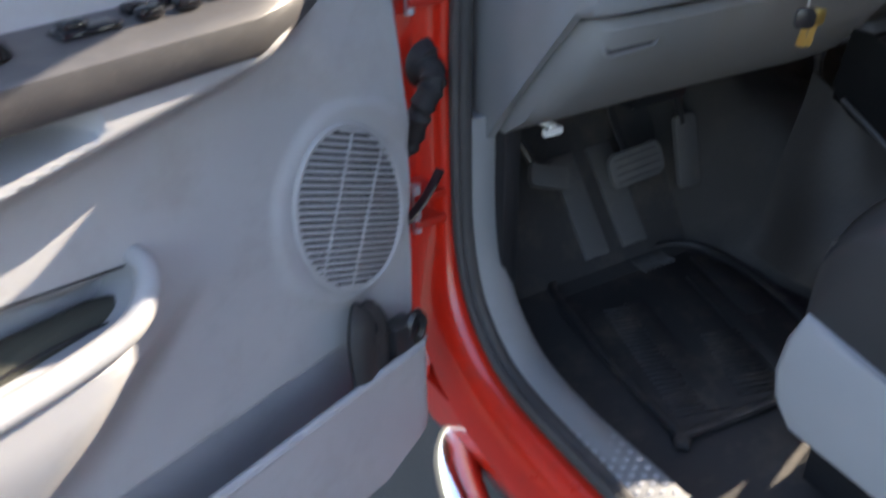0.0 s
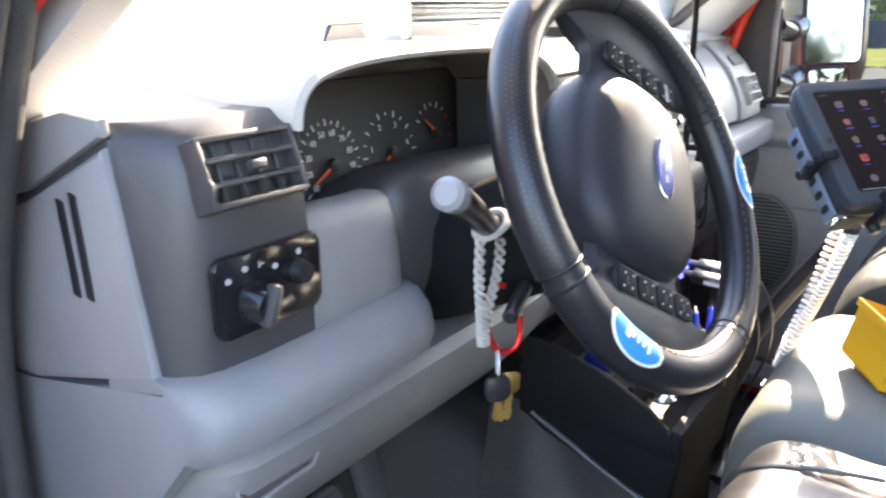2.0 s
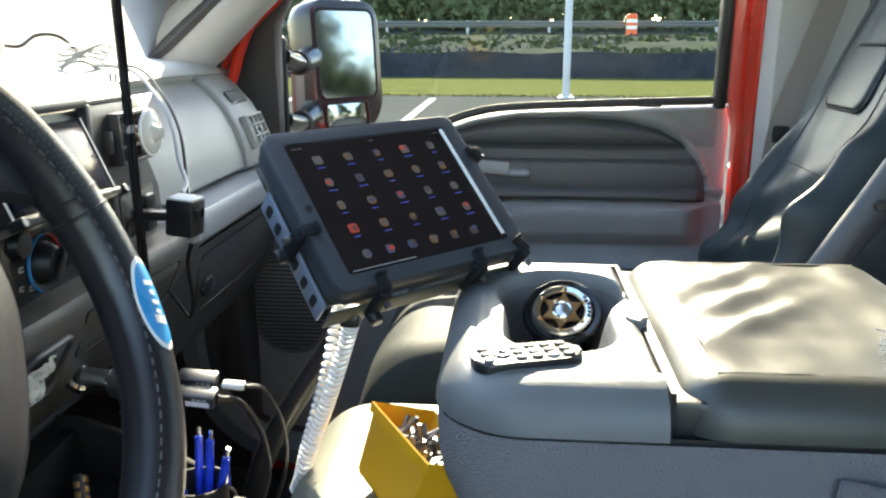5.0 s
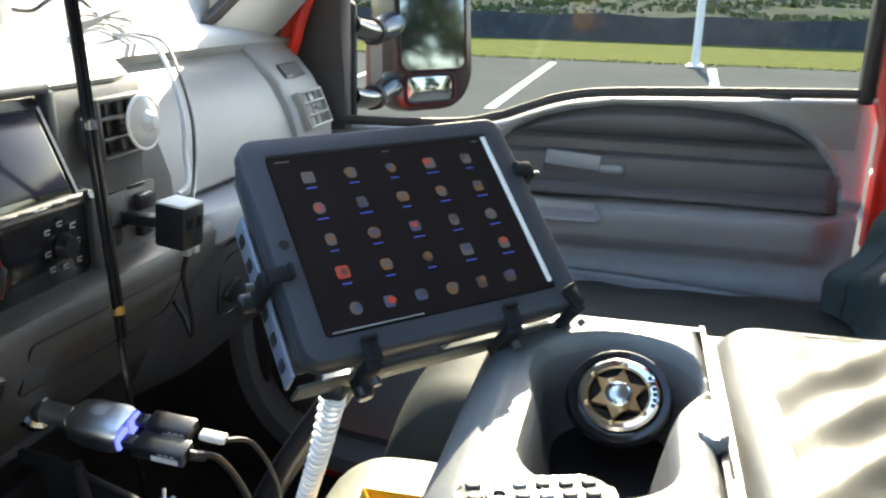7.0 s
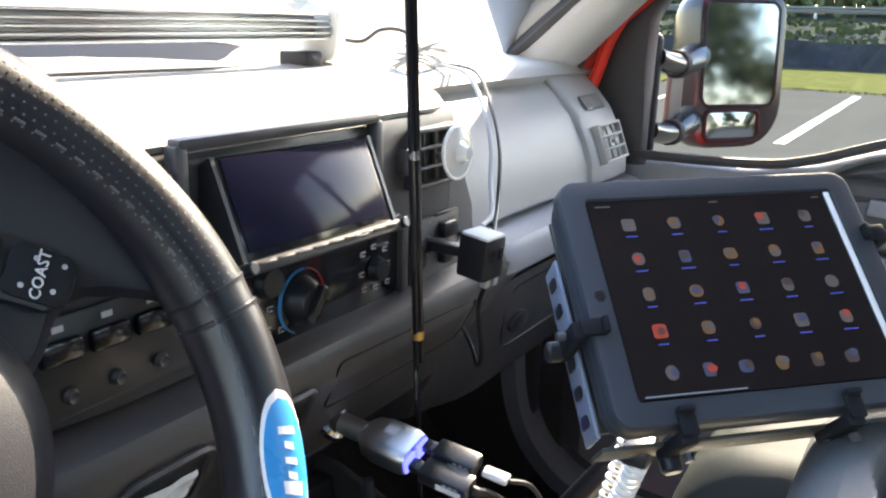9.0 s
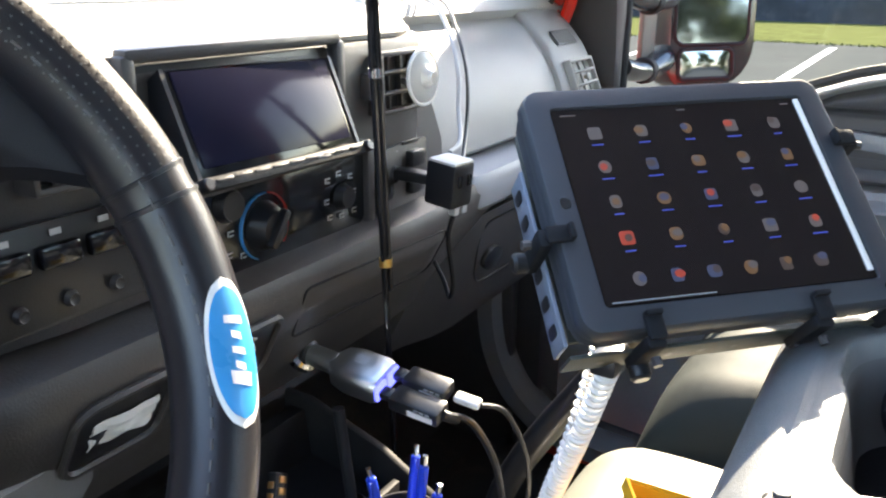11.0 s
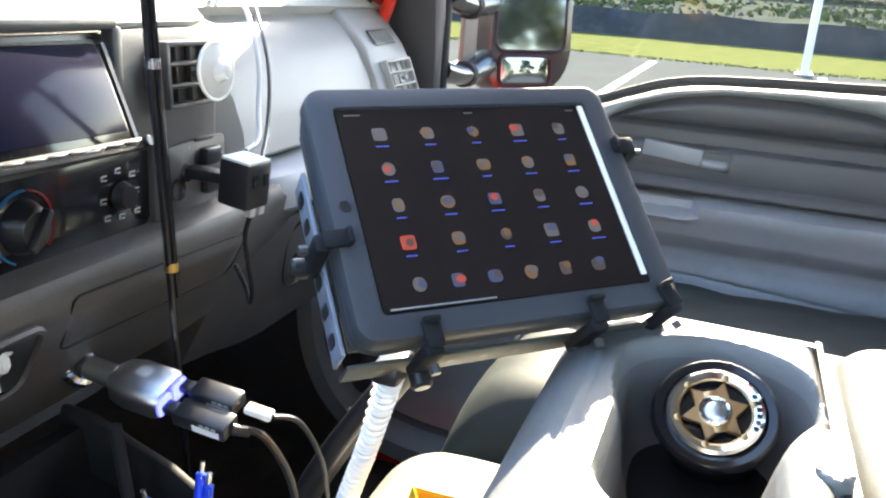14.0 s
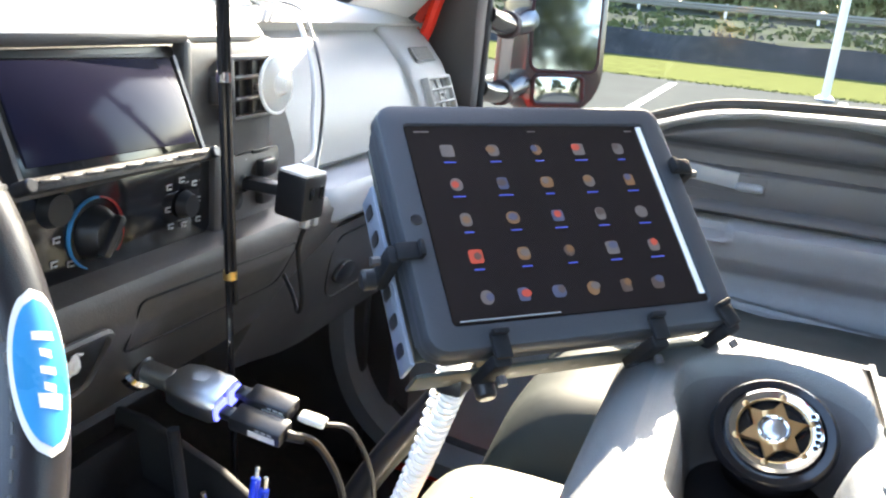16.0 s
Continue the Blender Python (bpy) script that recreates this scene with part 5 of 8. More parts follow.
# silver fascia below the gauges, and the column's dark surround
rows = []
for x, dy, dz in ((-0.690, 0.0, 0.002), (-0.67, 0.0, 0.002), (-0.62, 0.0, 0.0), (-0.59, 0.001, 0.0), (-0.575, 0.003, -0.004), (-0.566, 0.008, -0.012), (-0.560, 0.016, -0.024), (-0.557, 0.03, -0.036)):
    rows.append([(x, 0.325, 1.400 + dz), (x, 0.262 + dy, 1.420 + dz), (x, 0.236 + dy, 1.430 + dz), (x, 0.222 + dy, 1.431 + dz), (x, 0.213 + dy, 1.425 + dz), (x, 0.208 + dy, 1.412 + dz), (x, 0.204 + dy, 1.375), (x, 0.202 + dy, 1.345), (x, 0.204 + dy, 1.335), (x, 0.33, 1.335)])
part("gauge_fascia", loft(rows), ROLLM, dash, "silver-grey fascia under the gauges")
rows = []
for x, y0, zt in ((-0.556, 0.250, 1.405), (-0.550, 0.232, 1.422), (-0.535, 0.222, 1.434), (-0.50, 0.212, 1.440), (-0.46, 0.206, 1.443), (-0.40, 0.205, 1.442), (-0.34, 0.210, 1.436), (-0.30, 0.222, 1.42)):
    rows.append([(x, 0.33, zt - 0.02), (x, y0 + 0.035, zt), (x, y0 + 0.016, zt - 0.002), (x, y0 + 0.005, zt - 0.012), (x, y0, zt - 0.04), (x, y0 + 0.004, 1.34), (x, y0 + 0.03, 1.275), (x, 0.33, 1.265)])
part("column_surround", loft(rows), POD, dash, "dark plastic surround of the steering column")
# instrument hood: an arch with a dark lining under the padded top
ARCH = spline([(-0.684, 0, 1.37), (-0.685, 0, 1.44), (-0.684, 0, 1.495), (-0.676, 0, 1.518), (-0.655, 0, 1.530), (-0.61, 0, 1.537), (-0.55, 0, 1.540), (-0.46, 0, 1.540), (-0.38, 0, 1.537), (-0.31, 0, 1.526), (-0.275, 0, 1.508), (-0.262, 0, 1.48), (-0.258, 0, 1.40)], 4)
lin, out = [], []
for i, p in enumerate(ARCH):
    d = (ARCH[min(i + 1, len(ARCH) - 1)] - ARCH[max(i - 1, 0)]).normalized()
    n = Vector((-d.z, 0, d.x))
    q = p.lerp(Vector((-0.47, 0, 1.44)), 0.03)
    lin.append([(p.x, 0.2135, p.z), (p.x, 0.23, p.z - 0.001), (q.x, 0.338, q.z)])
    if p.z > 1.49:
        k = sstep(1.49, 1.53, p.z)
        out.append([(p.x, 0.216, p.z), (p.x + n.x * 0.002, 0.207, p.z + n.z * 0.002), (p.x + n.x * 0.006, 0.2045, p.z + n.z * 0.006), (p.x + n.x * 0.011, 0.208, p.z + n.z * 0.011), (p.x + n.x * 0.013, 0.222, p.z + n.z * 0.013), (p.x, 0.31, p.z + 0.012 * k), (p.x, 0.40, 1.522 + 0.012 * k), (p.x, 0.47, 1.512)])
part("hood_lining", loft(lin, caps=False, closed=False), HOODIN, dash, "dark brown-grey lining under the gauge hood")
part("gauge_hood", loft(out, caps=False, closed=False), PAD, dash, "padded hood over the gauges")
face = part("gauge_cluster", loft([[(x, 0.338, 1.515), (x, 0.322, 1.39), (x, 0.35, 1.39), (x, 0.35, 1.515)] for x in (-0.690, -0.25)]), GAUGE, dash, "dark instrument cluster")
part("cluster_wall", rbox((-0.246, 0.29, 1.45), (0.012, 0.12, 0.14), 0.004), STACK, dash)
CL = axes((-0.46, 0.3275, 1.43), (1, 0, 0), (0, 0.127, 1))
CL = CL @ Matrix.Translation((0, 0, 0.001))


def gauge(cx, cz, r, a0, a1, nticks, needle, numbers=(), red=None):
    for i in range(nticks):
        a = radians(a0 + (a1 - a0) * i / (nticks - 1))
        big = i % 2 == 0
        mm = CL @ Matrix.Translation((cx + r * math.cos(a), cz + r * math.sin(a), 0)) @ Matrix.Rotation(a, 4, "Z")
        part("tick", rbox((0, 0, 0), (0.007 if big else 0.004, 0.0016 if big else 0.001, 0.0006), 0, mm), HOTRED if red and a < radians(red) else MARK, face)
    for i, s in enumerate(numbers):
        a = radians(a0 + (a1 - a0) * i / (len(numbers) - 1))
        part("numeral", letters(s, 0.0095, CL @ Matrix.Translation((cx + (r - 0.011) * math.cos(a), cz + (r - 0.011) * math.sin(a), 0.0005))), MARK, face, smooth=0)
    a = radians(needle)
    mm = CL @ Matrix.Translation((cx, cz, 0.004)) @ Matrix.Rotation(a, 4, "Z")
    part("needle", prism([(-0.004, -0.002), (r * 0.8, -0.0008), (r * 0.8, 0.0008), (-0.004, 0.002)], 0.001, mm), NEEDLE, face)
    part("needle_hub", lathe([(0, 0.007), (0.006, 0.006), (0.008, 0.001)], 16, CL @ Matrix.Translation((cx, cz, 0.001))), BLACK, face)


gauge(-0.064, 0.002, 0.044, 215, -35, 21, 205, ("10", "20", "30", "40", "50", "60", "70", "80", "90", "100"))
gauge(0.035, 0.0, 0.044, 215, -35, 15, 203, ("0", "1", "2", "3", "4", "5"))
gauge(0.122, 0.012, 0.034, 150, -10, 9, 140, red=45)
gauge(0.134, -0.034, 0.016, 150, 30, 6, 120)
gauge(-0.150, 0.024, 0.020, 150, 30, 6, 60)
part("odometer", rbox((-0.03, -0.032, 0.001), (0.03, 0.006, 0.001), 0, CL), BLACK, face)

# steering column, stalk and wheel
WC, WT, WY = Vector((-0.457, 0.0246, 1.4387)), radians(24.7), radians(-4.8)
WM = axes(WC, (math.cos(WY), math.sin(WY), 0), (-math.sin(WY) * math.sin(WT), math.cos(WY) * math.sin(WT), math.cos(WT)))
col = thing("steering_column", (-0.468, 0.25, 1.30), "dark plastic steering column shroud with stalk", "steering column")
rows = []
for d, w, h in ((-0.055, 0.040, 0.040), (-0.075, 0.060, 0.055), (-0.12, 0.068, 0.062), (-0.20, 0.066, 0.062), (-0.30, 0.060, 0.058)):
    rows.append([WM @ Vector((x, y - 0.012, d)) for x, y in oval(w, h, 28, 3.0)])
part("shroud", loft(rows), TUB, col, "dark grey column shroud")
st = part("stalk", tube(spline([(-0.53, 0.12, 1.395), (-0.575, 0.11, 1.408), (-0.615, 0.10, 1.43), (-0.650, 0.092, 1.448), (-0.664, 0.089, 1.454)], 5), lambda u: 0.009 + 0.004 * u, 12), BLACK, col, "black turn signal stalk")
part("stalk_cap", cyl((-0.655, 0.09, 1.450), (-0.676, 0.085, 1.458), 0.0128, 20, bev=0.004), CAPGREY, st)
part("ignition_lock", join(cyl((-0.405, 0.11, 1.39), (-0.375, 0.095, 1.385), 0.016, 18, bev=0.003), rbox((-0.370, 0.092, 1.384), (0.012, 0.008, 0.024), 0.003)), CHROME, col)
part("tilt_lever", cyl((-0.53, 0.10, 1.345), (-0.585, 0.085, 1.335), 0.007, 10, bev=0.002), BLACK, col)

wheel = thing("steering_wheel", WC, "steering wheel in a black laced leather cover, turned to the side", "steering wheel")
R_W, r_W = 0.1735, 0.0185
seams = [radians(a) for a in (12, 74, 196, 285)]
bm = bmesh.new()
na, nb = 160, 18
rings = []
for i in range(na):
    a = 2 * math.pi * i / na
    pinch = sum(math.exp(-((((a - s + math.pi) % (2 * math.pi)) - math.pi) / 0.012) ** 2) for s in seams)
    r = r_W * (1 - 0.10 * pinch)
    rings.append([bm.verts.new(WM @ Vector(((R_W + r * math.cos(b)) * math.cos(a), (R_W + r * math.cos(b)) * math.sin(a), r * math.sin(b)))) for b in [2 * math.pi * j / nb for j in range(nb)]])
for i in range(na):
    for j in range(nb):
        bm.faces.new((rings[i][j], rings[(i + 1) % na][j], rings[(i + 1) % na][(j + 1) % nb], rings[i][(j + 1) % nb]))
rim = part("rim_cover", bm, LEATHER, wheel, "black leather wheel cover with laced seams")
rim.data.materials.append(PERF)
for p in rim.data.polygons:
    v = WM.inverted() @ p.center
    a = math.degrees(math.atan2(v.y, v.x)) % 360
    if 12 < a < 74 or 100 < a < 196:
        p.material_index = 1
# lacing on the inside of the rim
for k in range(120):
    a = 2 * math.pi * (k + 0.5) / 120
    c = Vector(((R_W - r_W * 0.62) * math.cos(a), (R_W - r_W * 0.62) * math.sin(a), r_W * 0.79))
    t = Vector((-math.sin(a), math.cos(a), 0))
    part("stitch", tube([WM @ (c - t * 0.0022), WM @ (c + t * 0.0022)], 0.0007, 5), PEDAL, rim)
# pricked dots in the leather grips
bm = bmesh.new()
for lo, hi in ((14, 72), (102, 194)):
    for j in range(9):
        b = radians(28 + 13 * j)
        for k in range(int((hi - lo) / 1.45)):
            a = radians(lo + 1.45 * (k + 0.5 * (j % 2)))
            o = Vector((math.cos(b) * math.cos(a), math.cos(b) * math.sin(a), math.sin(b)))
            c = Vector((R_W * math.cos(a), R_W * math.sin(a), 0)) + o * (r_W + 0.0002)
            t1 = Vector((-math.sin(a), math.cos(a), 0))
            t2 = o.cross(t1)
            bm.faces.new([bm.verts.new(WM @ (c + (t1 * math.cos(q) + t2 * math.sin(q)) * 0.0006)) for q in (0, 1.05, 2.09, 3.14, 4.19, 5.24)])
dots = part("pricked_dots", bm, PEDAL, rim, "rows of fine pricked dots")
dots["kind"] = "stuff"
for s in seams:
    for o in (-0.006, 0.006):
        pts = [WM @ Vector(((R_W + r_W * 0.96 * math.cos(b)) * math.cos(s + o / R_W), (R_W + r_W * 0.96 * math.cos(b)) * math.sin(s + o / R_W), r_W * 0.96 * math.sin(b))) for b in [2 * math.pi * j / 20 for j in range(20)]]
        part("seam_cord", tube(pts, 0.0016, 5, True), LEATHER, rim)
WR = WM @ Matrix.Rotation(radians(58), 4, "Z")
rows = []
for z, s in ((-0.055, 0.80), (-0.045, 0.95), (-0.03, 1.0), (-0.012, 0.985), (0.003, 0.93), (0.013, 0.80), (0.019, 0.55), (0.0215, 0.28), (0.022, 0.05)):
    rows.append([WR @ Vector((x * s, y * s + 0.004, z)) for x, y in oval(0.098, 0.086, 40, 2.7)])
hub = part("airbag_pad", loft(rows), HUB, wheel, "dark grey airbag cover with a blue oval badge")
part("badge_ring", prism(oval(0.031, 0.0135, 32), 0.0025, WR @ Matrix.Translation((0, 0.0, 0.0205)), 0.0008), CHROME, hub)
part("badge", prism(oval(0.0285, 0.0115, 32), 0.0035, WR @ Matrix.Translation((0, 0.0, 0.0205)), 0.0006), NAVY, hub)
for k in range(3):
    part("badge_bar", rbox((-0.012 + 0.011 * k, 0, 0.0242), (0.007, 0.0022, 0.0006), 0, WR, 1), DIMMARK, hub)
for s in (1, -1):
    sec = []
    for x, hw in ((0.070, 0.062), (0.085, 0.066), (0.099, 0.066), (0.107, 0.069), (0.112, 0.075), (0.116, 0.088), (0.120, 0.110), (0.130, 0.101), (0.140, 0.086), (0.150, 0.068), (0.160, 0.040)):
        zc = -0.018 + 0.010 * sstep(0.08, 0.16, x)
        sec.append([WR @ Vector((s * x, y, zc + z)) for y, z in ((-hw, 0), (-hw * 0.9, 0.009), (-hw * 0.5, 0.013), (hw * 0.5, 0.013), (hw * 0.9, 0.009), (hw, 0), (hw * 0.7, -0.012), (-hw * 0.7, -0.012))])
    sp = part("spoke", loft(sec), HUB, wheel)
    bt = part("button_pad", prism(rrect(0.025, 0.112, 0.009), 0.005, WR @ Matrix.Translation((s * 0.1095, -0.008, -0.0045)), 0.0015), BLACK, sp, "black cruise control buttons")
    for k in range(4):
        yk = -0.050 + 0.028 * k
        part("button", prism(rrect(0.021, 0.0255, 0.004), 0.002, WR @ Matrix.Translation((s * 0.1095, yk, 0.0002)), 0.0006), TEXBLACK, bt)
        for dx, dy in ((-0.006, 0.006), (0.006, 0.003), (-0.005, -0.006), (0.006, -0.008)):
            part("legend", prism(oval(0.0011, 0.0011, 8), 0.0005, WR @ Matrix.Translation((s * 0.1095 + dx, yk + dy, 0.0022))), DIMMARK, bt)
        if k or s < 0:
            part("legend_bar", rbox((s * 0.1095, yk, 0.0023), (0.007, 0.0012, 0.0005), 0, WR, 1), PEDAL, bt)
    if s > 0:
        part("lettering", letters("COAST", 0.0062, WR @ Matrix.Translation((0.1095, -0.050, 0.0024))), MARK, bt, smooth=0)


def rim_sticker(a_mid, spread, tilt, half):
    """An oval decal that hugs the rim."""
    def f(u, v, lift=0.0006, k=1.0):
        s, w = (u - 0.5) * 2, (v - 0.5) * 2
        rr = math.sqrt(max(0.0, 1 - s * s))
        a = radians(a_mid + spread * s * k)
        b = radians(tilt) + half * w * rr * k
        r = r_W + lift
        return WM @ Vector(((R_W + r * math.cos(b)) * math.cos(a), (R_W + r * math.cos(b)) * math.sin(a), r * math.sin(b)))
    ed = part("decal_edge", sheet(lambda u, v: f(u, v), 24, 10), WHITEP, rim, "white-edged light blue oval decal")
    part("decal_field", sheet(lambda u, v: f(u, v, 0.0009, 0.88), 24, 10), STICKER, ed)
    for q, (bw, bh) in enumerate(((0.10, 0.44), (0.055, 0.2), (0.05, 0.26), (0.055, 0.2), (0.06, 0.42))):
        part("decal_mark", sheet(lambda u, v: f(0.25 + 0.115 * q + bw * u + 0.03 * (v - 0.5), 0.5 + bh * (v - 0.5), 0.0012, 0.88), 3, 3), WHITEP, ed)


rim_sticker(-13, 10.5, 86, 0.72)
rim_sticker(221, 11.5, 92, 0.9)

# centre stack
rows = []
for x, dy in ((-0.30, 0.03), (-0.25, 0.006), (-0.20, 0), (0.0, 0), (0.20, 0.0), (0.25, 0.008), (0.285, 0.03), (0.30, 0.07)):
    rows.append([(x, 0.235 + dy, 1.503), (x, 0.222 + dy, 1.500), (x, 0.217 + dy, 1.49), (x, 0.220 + dy, 1.42), (x, 0.222 + dy, 1.328), (x, 0.28 + dy, 1.325), (x, 0.32, 1.40), (x, 0.32, 1.503)])
stack = part("centre_stack", loft(rows), STACK, dash, "charcoal centre stack")
# folded-out display
tl, tr, bl = Vector((-0.117, 0.206, 1.497)), Vector((0.071, 0.210, 1.492)), Vector((-0.121, 0.173, 1.421))
HU = axes((tl + tr) / 2 * 0.5 + (bl + tr + (bl - tl)) / 2 * 0.5, tr - tl, tl - bl)
w_hu, h_hu = (tr - tl).length, (tl - bl).length
radio = thing("display_radio", HU.translation, "double-height car radio with a large dark display", "car radio")
part("surround", join(rbox((-0.028, 0.214, 1.507), (0.235, 0.014, 0.010), 0.003), rbox((0.089, 0.214, 1.452), (0.012, 0.014, 0.105), 0.003), rbox((-0.143, 0.214, 1.455), (0.012, 0.014, 0.105), 0.003), rbox((-0.028, 0.214, 1.402), (0.235, 0.014, 0.010), 0.003)), POD, radio)
part("sleeve", rbox((-0.026, 0.224, 1.452), (0.215, 0.01, 0.095), 0.002), BLACK, radio)
disp = part("display", rbox((0, 0, -0.006), (w_hu, h_hu, 0.012), 0.003, HU), GLOSSBLACK, radio)
part("screen", rbox((0, 0.003, 0.0008), (w_hu - 0.012, h_hu - 0.012, 0.002), 0.0005, HU), HUSCREEN, disp, "dark glossy display")
for sx in (-1, 1):
    part("side_cheek", prism([(0, 0), (0.0, h_hu), (-0.035, h_hu * 0.9), (-0.01, 0.0)], 0.004, HU @ Matrix(((0, 0, 1, sx * (w_hu / 2 + 0.002)), (0, 1, 0, -h_hu / 2), (1, 0, 0, 0), (0, 0, 0, 1)))), BLACK, radio)
lip = part("button_bar", rbox((0, -h_hu / 2 - 0.003, 0.002), (w_hu + 0.006, 0.010, 0.012), 0.003, HU), RUBBER, disp, "black button strip")
for k in range(9):
    part("key", rbox((-0.08 + 0.02 * k, -h_hu / 2 - 0.0015, 0.0085), (0.0165, 0.0022, 0.0012), 0.0005, HU), POD, lip)
part("maker_label", rbox((0.035, -h_hu / 2 - 0.002, 0.0085), (0.016, 0.003, 0.0012), 0.0004, HU), DIMMARK, lip)
for sx in (-1, 1):
    part("end_knob", cyl(HU @ Vector((sx * (w_hu / 2 + 0.004), -h_hu / 2 - 0.003, -0.004)), HU @ Vector((sx * (w_hu / 2 + 0.004), -h_hu / 2 - 0.003, 0.012)), 0.005, 12, bev=0.001), BLACK, lip)
# climate panel
hv = part("climate_panel", prism(rrect(0.215, 0.074, 0.006), 0.006, axes((0.022, 0.2215, 1.362), (1, 0, 0), (0, 0, 1)), 0.002), GLOSSBLACK, dash, "black climate control panel")
part("panel_edge", join(rbox((0.136, 0.216, 1.362), (0.012, 0.014, 0.08), 0.003), rbox((0.02, 0.216, 1.405), (0.22, 0.012, 0.008), 0.003)), POD, hv)
DM = axes((-0.016, 0.215, 1.357), (1, 0, 0), (0, 0, 1))
part("dial", lathe([(0, 0.016), (0.014, 0.015), (0.018, 0.010), (0.022, 0.0)], 28, DM), BLACK, hv)
part("dial_grip", rbox((0, 0, 0.017), (0.008, 0.036, 0.010), 0.003, DM @ Matrix.Rotation(radians(-35), 4, "Z")), BLACK, hv)
part("cold_arc", tube([DM @ Vector((0.029 * math.cos(radians(a)), 0.029 * math.sin(radians(a)), 0.0015)) for a in range(85, 246, 10)], 0.0022, 6, flat=0.4), COLDBLUE, hv)
part("hot_arc", tube([DM @ Vector((0.029 * math.cos(radians(a)), 0.029 * math.sin(radians(a)), 0.0015)) for a in range(78, -50, -10)], 0.0016, 6, flat=0.4), HOTRED, hv)
for cx, cz in ((0.072, 1.378), (0.089, 1.382), (0.107, 1.376), (0.070, 1.358), (0.112, 1.360), (0.074, 1.342), (0.092, 1.340), (0.112, 1.341), (-0.055, 1.36), (-0.058, 1.342), (-0.042, 1.338)):
    m = axes((cx, 0.2145, cz), (1, 0, 0), (0, 0, 1))
    part("symbol", join(rbox((0, 0.0018, 0), (0.007, 0.0014, 0.0006), 0, m, 1), rbox((0.001, -0.002, 0), (0.004, 0.0014, 0.0006), 0, m, 1), rbox((-0.003, 0, 0), (0.0013, 0.005, 0.0006), 0, m, 1)), DIMMARK, hv)
MD = axes((0.092, 0.214, 1.359), (1, 0, 0), (0, 0, 1))
part("mode_dial", lathe([(0, 0.010), (0.010, 0.009), (0.013, 0.0)], 22, MD), BLACK, hv)
part("fan_dial", lathe([(0, 0.010), (0.012, 0.009), (0.015, 0.0)], 22, axes((-0.058, 0.2145, 1.385), (1, 0, 0), (0, 0, 1))), BLACK, hv)
# vents and small switches beside the display
air_vent((0.190, 0.214, 1.459), (1, 0.02, 0), (0, 0.05, 1), 0.088, 0.060, 2, 3, dash, -15, STACK)
part("vent_wheel", rbox((0.135, 0.213, 1.458), (0.008, 0.012, 0.026), 0.003), STACK, dash)
air_vent((-0.19, 0.214, 1.459), (1, 0, 0), (0, 0.05, 1), 0.07, 0.060, 2, 3, dash, -15, STACK)
sw = part("switch_plate", prism(rrect(0.105, 0.072, 0.006), 0.003, axes((0.203, 0.219, 1.356), (1, 0.06, 0), (0, 0, 1)), 0.001), STACK, dash)
part("airbag_switch", lathe([(0, 0.001), (0.008, 0.002), (0.010, 0.005), (0.011, 0.0)], 20, axes((0.168, 0.2155, 1.348), (1, 0, 0), (0, 0, 1))), BLACK, sw)
part("power_socket", lathe([(0, -0.004), (0.007, -0.004), (0.008, 0.004), (0.010, 0.0)], 20, axes((0.184, 0.2155, 1.362), (1, 0, 0), (0, 0, 1))), BLACK, sw)
part("legend", join(*[rbox((0.160 + 0.007 * k, 0.2155, 1.386), (0.005, 0.0006, 0.002), 0, None, 1) for k in range(5)]), DIMMARK, sw)
for z in (1.374, 1.345):
    part("rocker", rbox((0.222, 0.213, z), (0.026, 0.012, 0.018), 0.003), BLACK, sw)
part("slot", rbox((0.215, 0.2155, 1.392), (0.03, 0.002, 0.004), 0.0008), BLACK, sw)
# switch bank behind the wheel
bk = part("switch_bank", prism(rrect(0.13, 0.07, 0.006), 0.004, axes((-0.205, 0.2185, 1.375), (1, 0, 0), (0, 0, 1)), 0.001), BLACK, dash)
for i in range(3):
    part("rocker", rbox((-0.245 + 0.036 * i, 0.211, 1.388), (0.030, 0.008, 0.016), 0.003), GLOSSBLACK, bk)
    part("socket", lathe([(0, 0.001), (0.004, 0.004), (0.006, 0.0)], 12, axes((-0.24 + 0.036 * i, 0.213, 1.355), (1, 0, 0), (0, 0, 1))), STACK, bk)
    part("symbol", rbox((-0.245 + 0.036 * i, 0.2125, 1.403), (0.008, 0.001, 0.004), 0, None, 1), DIMMARK, bk)

# lower console panel with tray lid, cubbies and socket
def low_prof(x):
    d = 0.25 * max(0, x - 0.22) ** 1.3 + 0.05 * sstep(-0.27, -0.36, x)
    return [(x, 0.27, 1.327), (x, 0.208 + d, 1.325), (x, 0.190 + d, 1.318), (x, 0.183 + d, 1.304), (x, 0.188 + d, 1.280), (x, 0.204 + d, 1.250), (x, 0.224 + d, 1.222), (x, 0.240 + d, 1.198), (x, 0.254 + d, 1.170), (x, 0.272 + d, 1.156), (x, 0.31 + d, 1.155), (x, 0.36, 1.20), (x, 0.36, 1.32)]


lower = part("lower_panel", loft([low_prof(-0.36 + 0.80 * i / 40) for i in range(41)]), LOWER, dash, "worn brown-grey lower dash panel")


def low_point(x, s):
    """A point of the lower panel's face, s from 0 at its nose to 1 at its foot."""
    p = low_prof(x)[3:9]
    k = min(len(p) - 1.001, s * (len(p) - 1))
    i = int(k)
    return Vector(p[i]).lerp(Vector(p[i + 1]), k - i)


def low_frame(x, s):
    a, b = low_point(x, max(0, s - 0.05)), low_point(x, min(1, s + 0.05))
    return axes(low_point(x, s), low_point(x + 0.02, s) - low_point(x - 0.02, s), a - b)


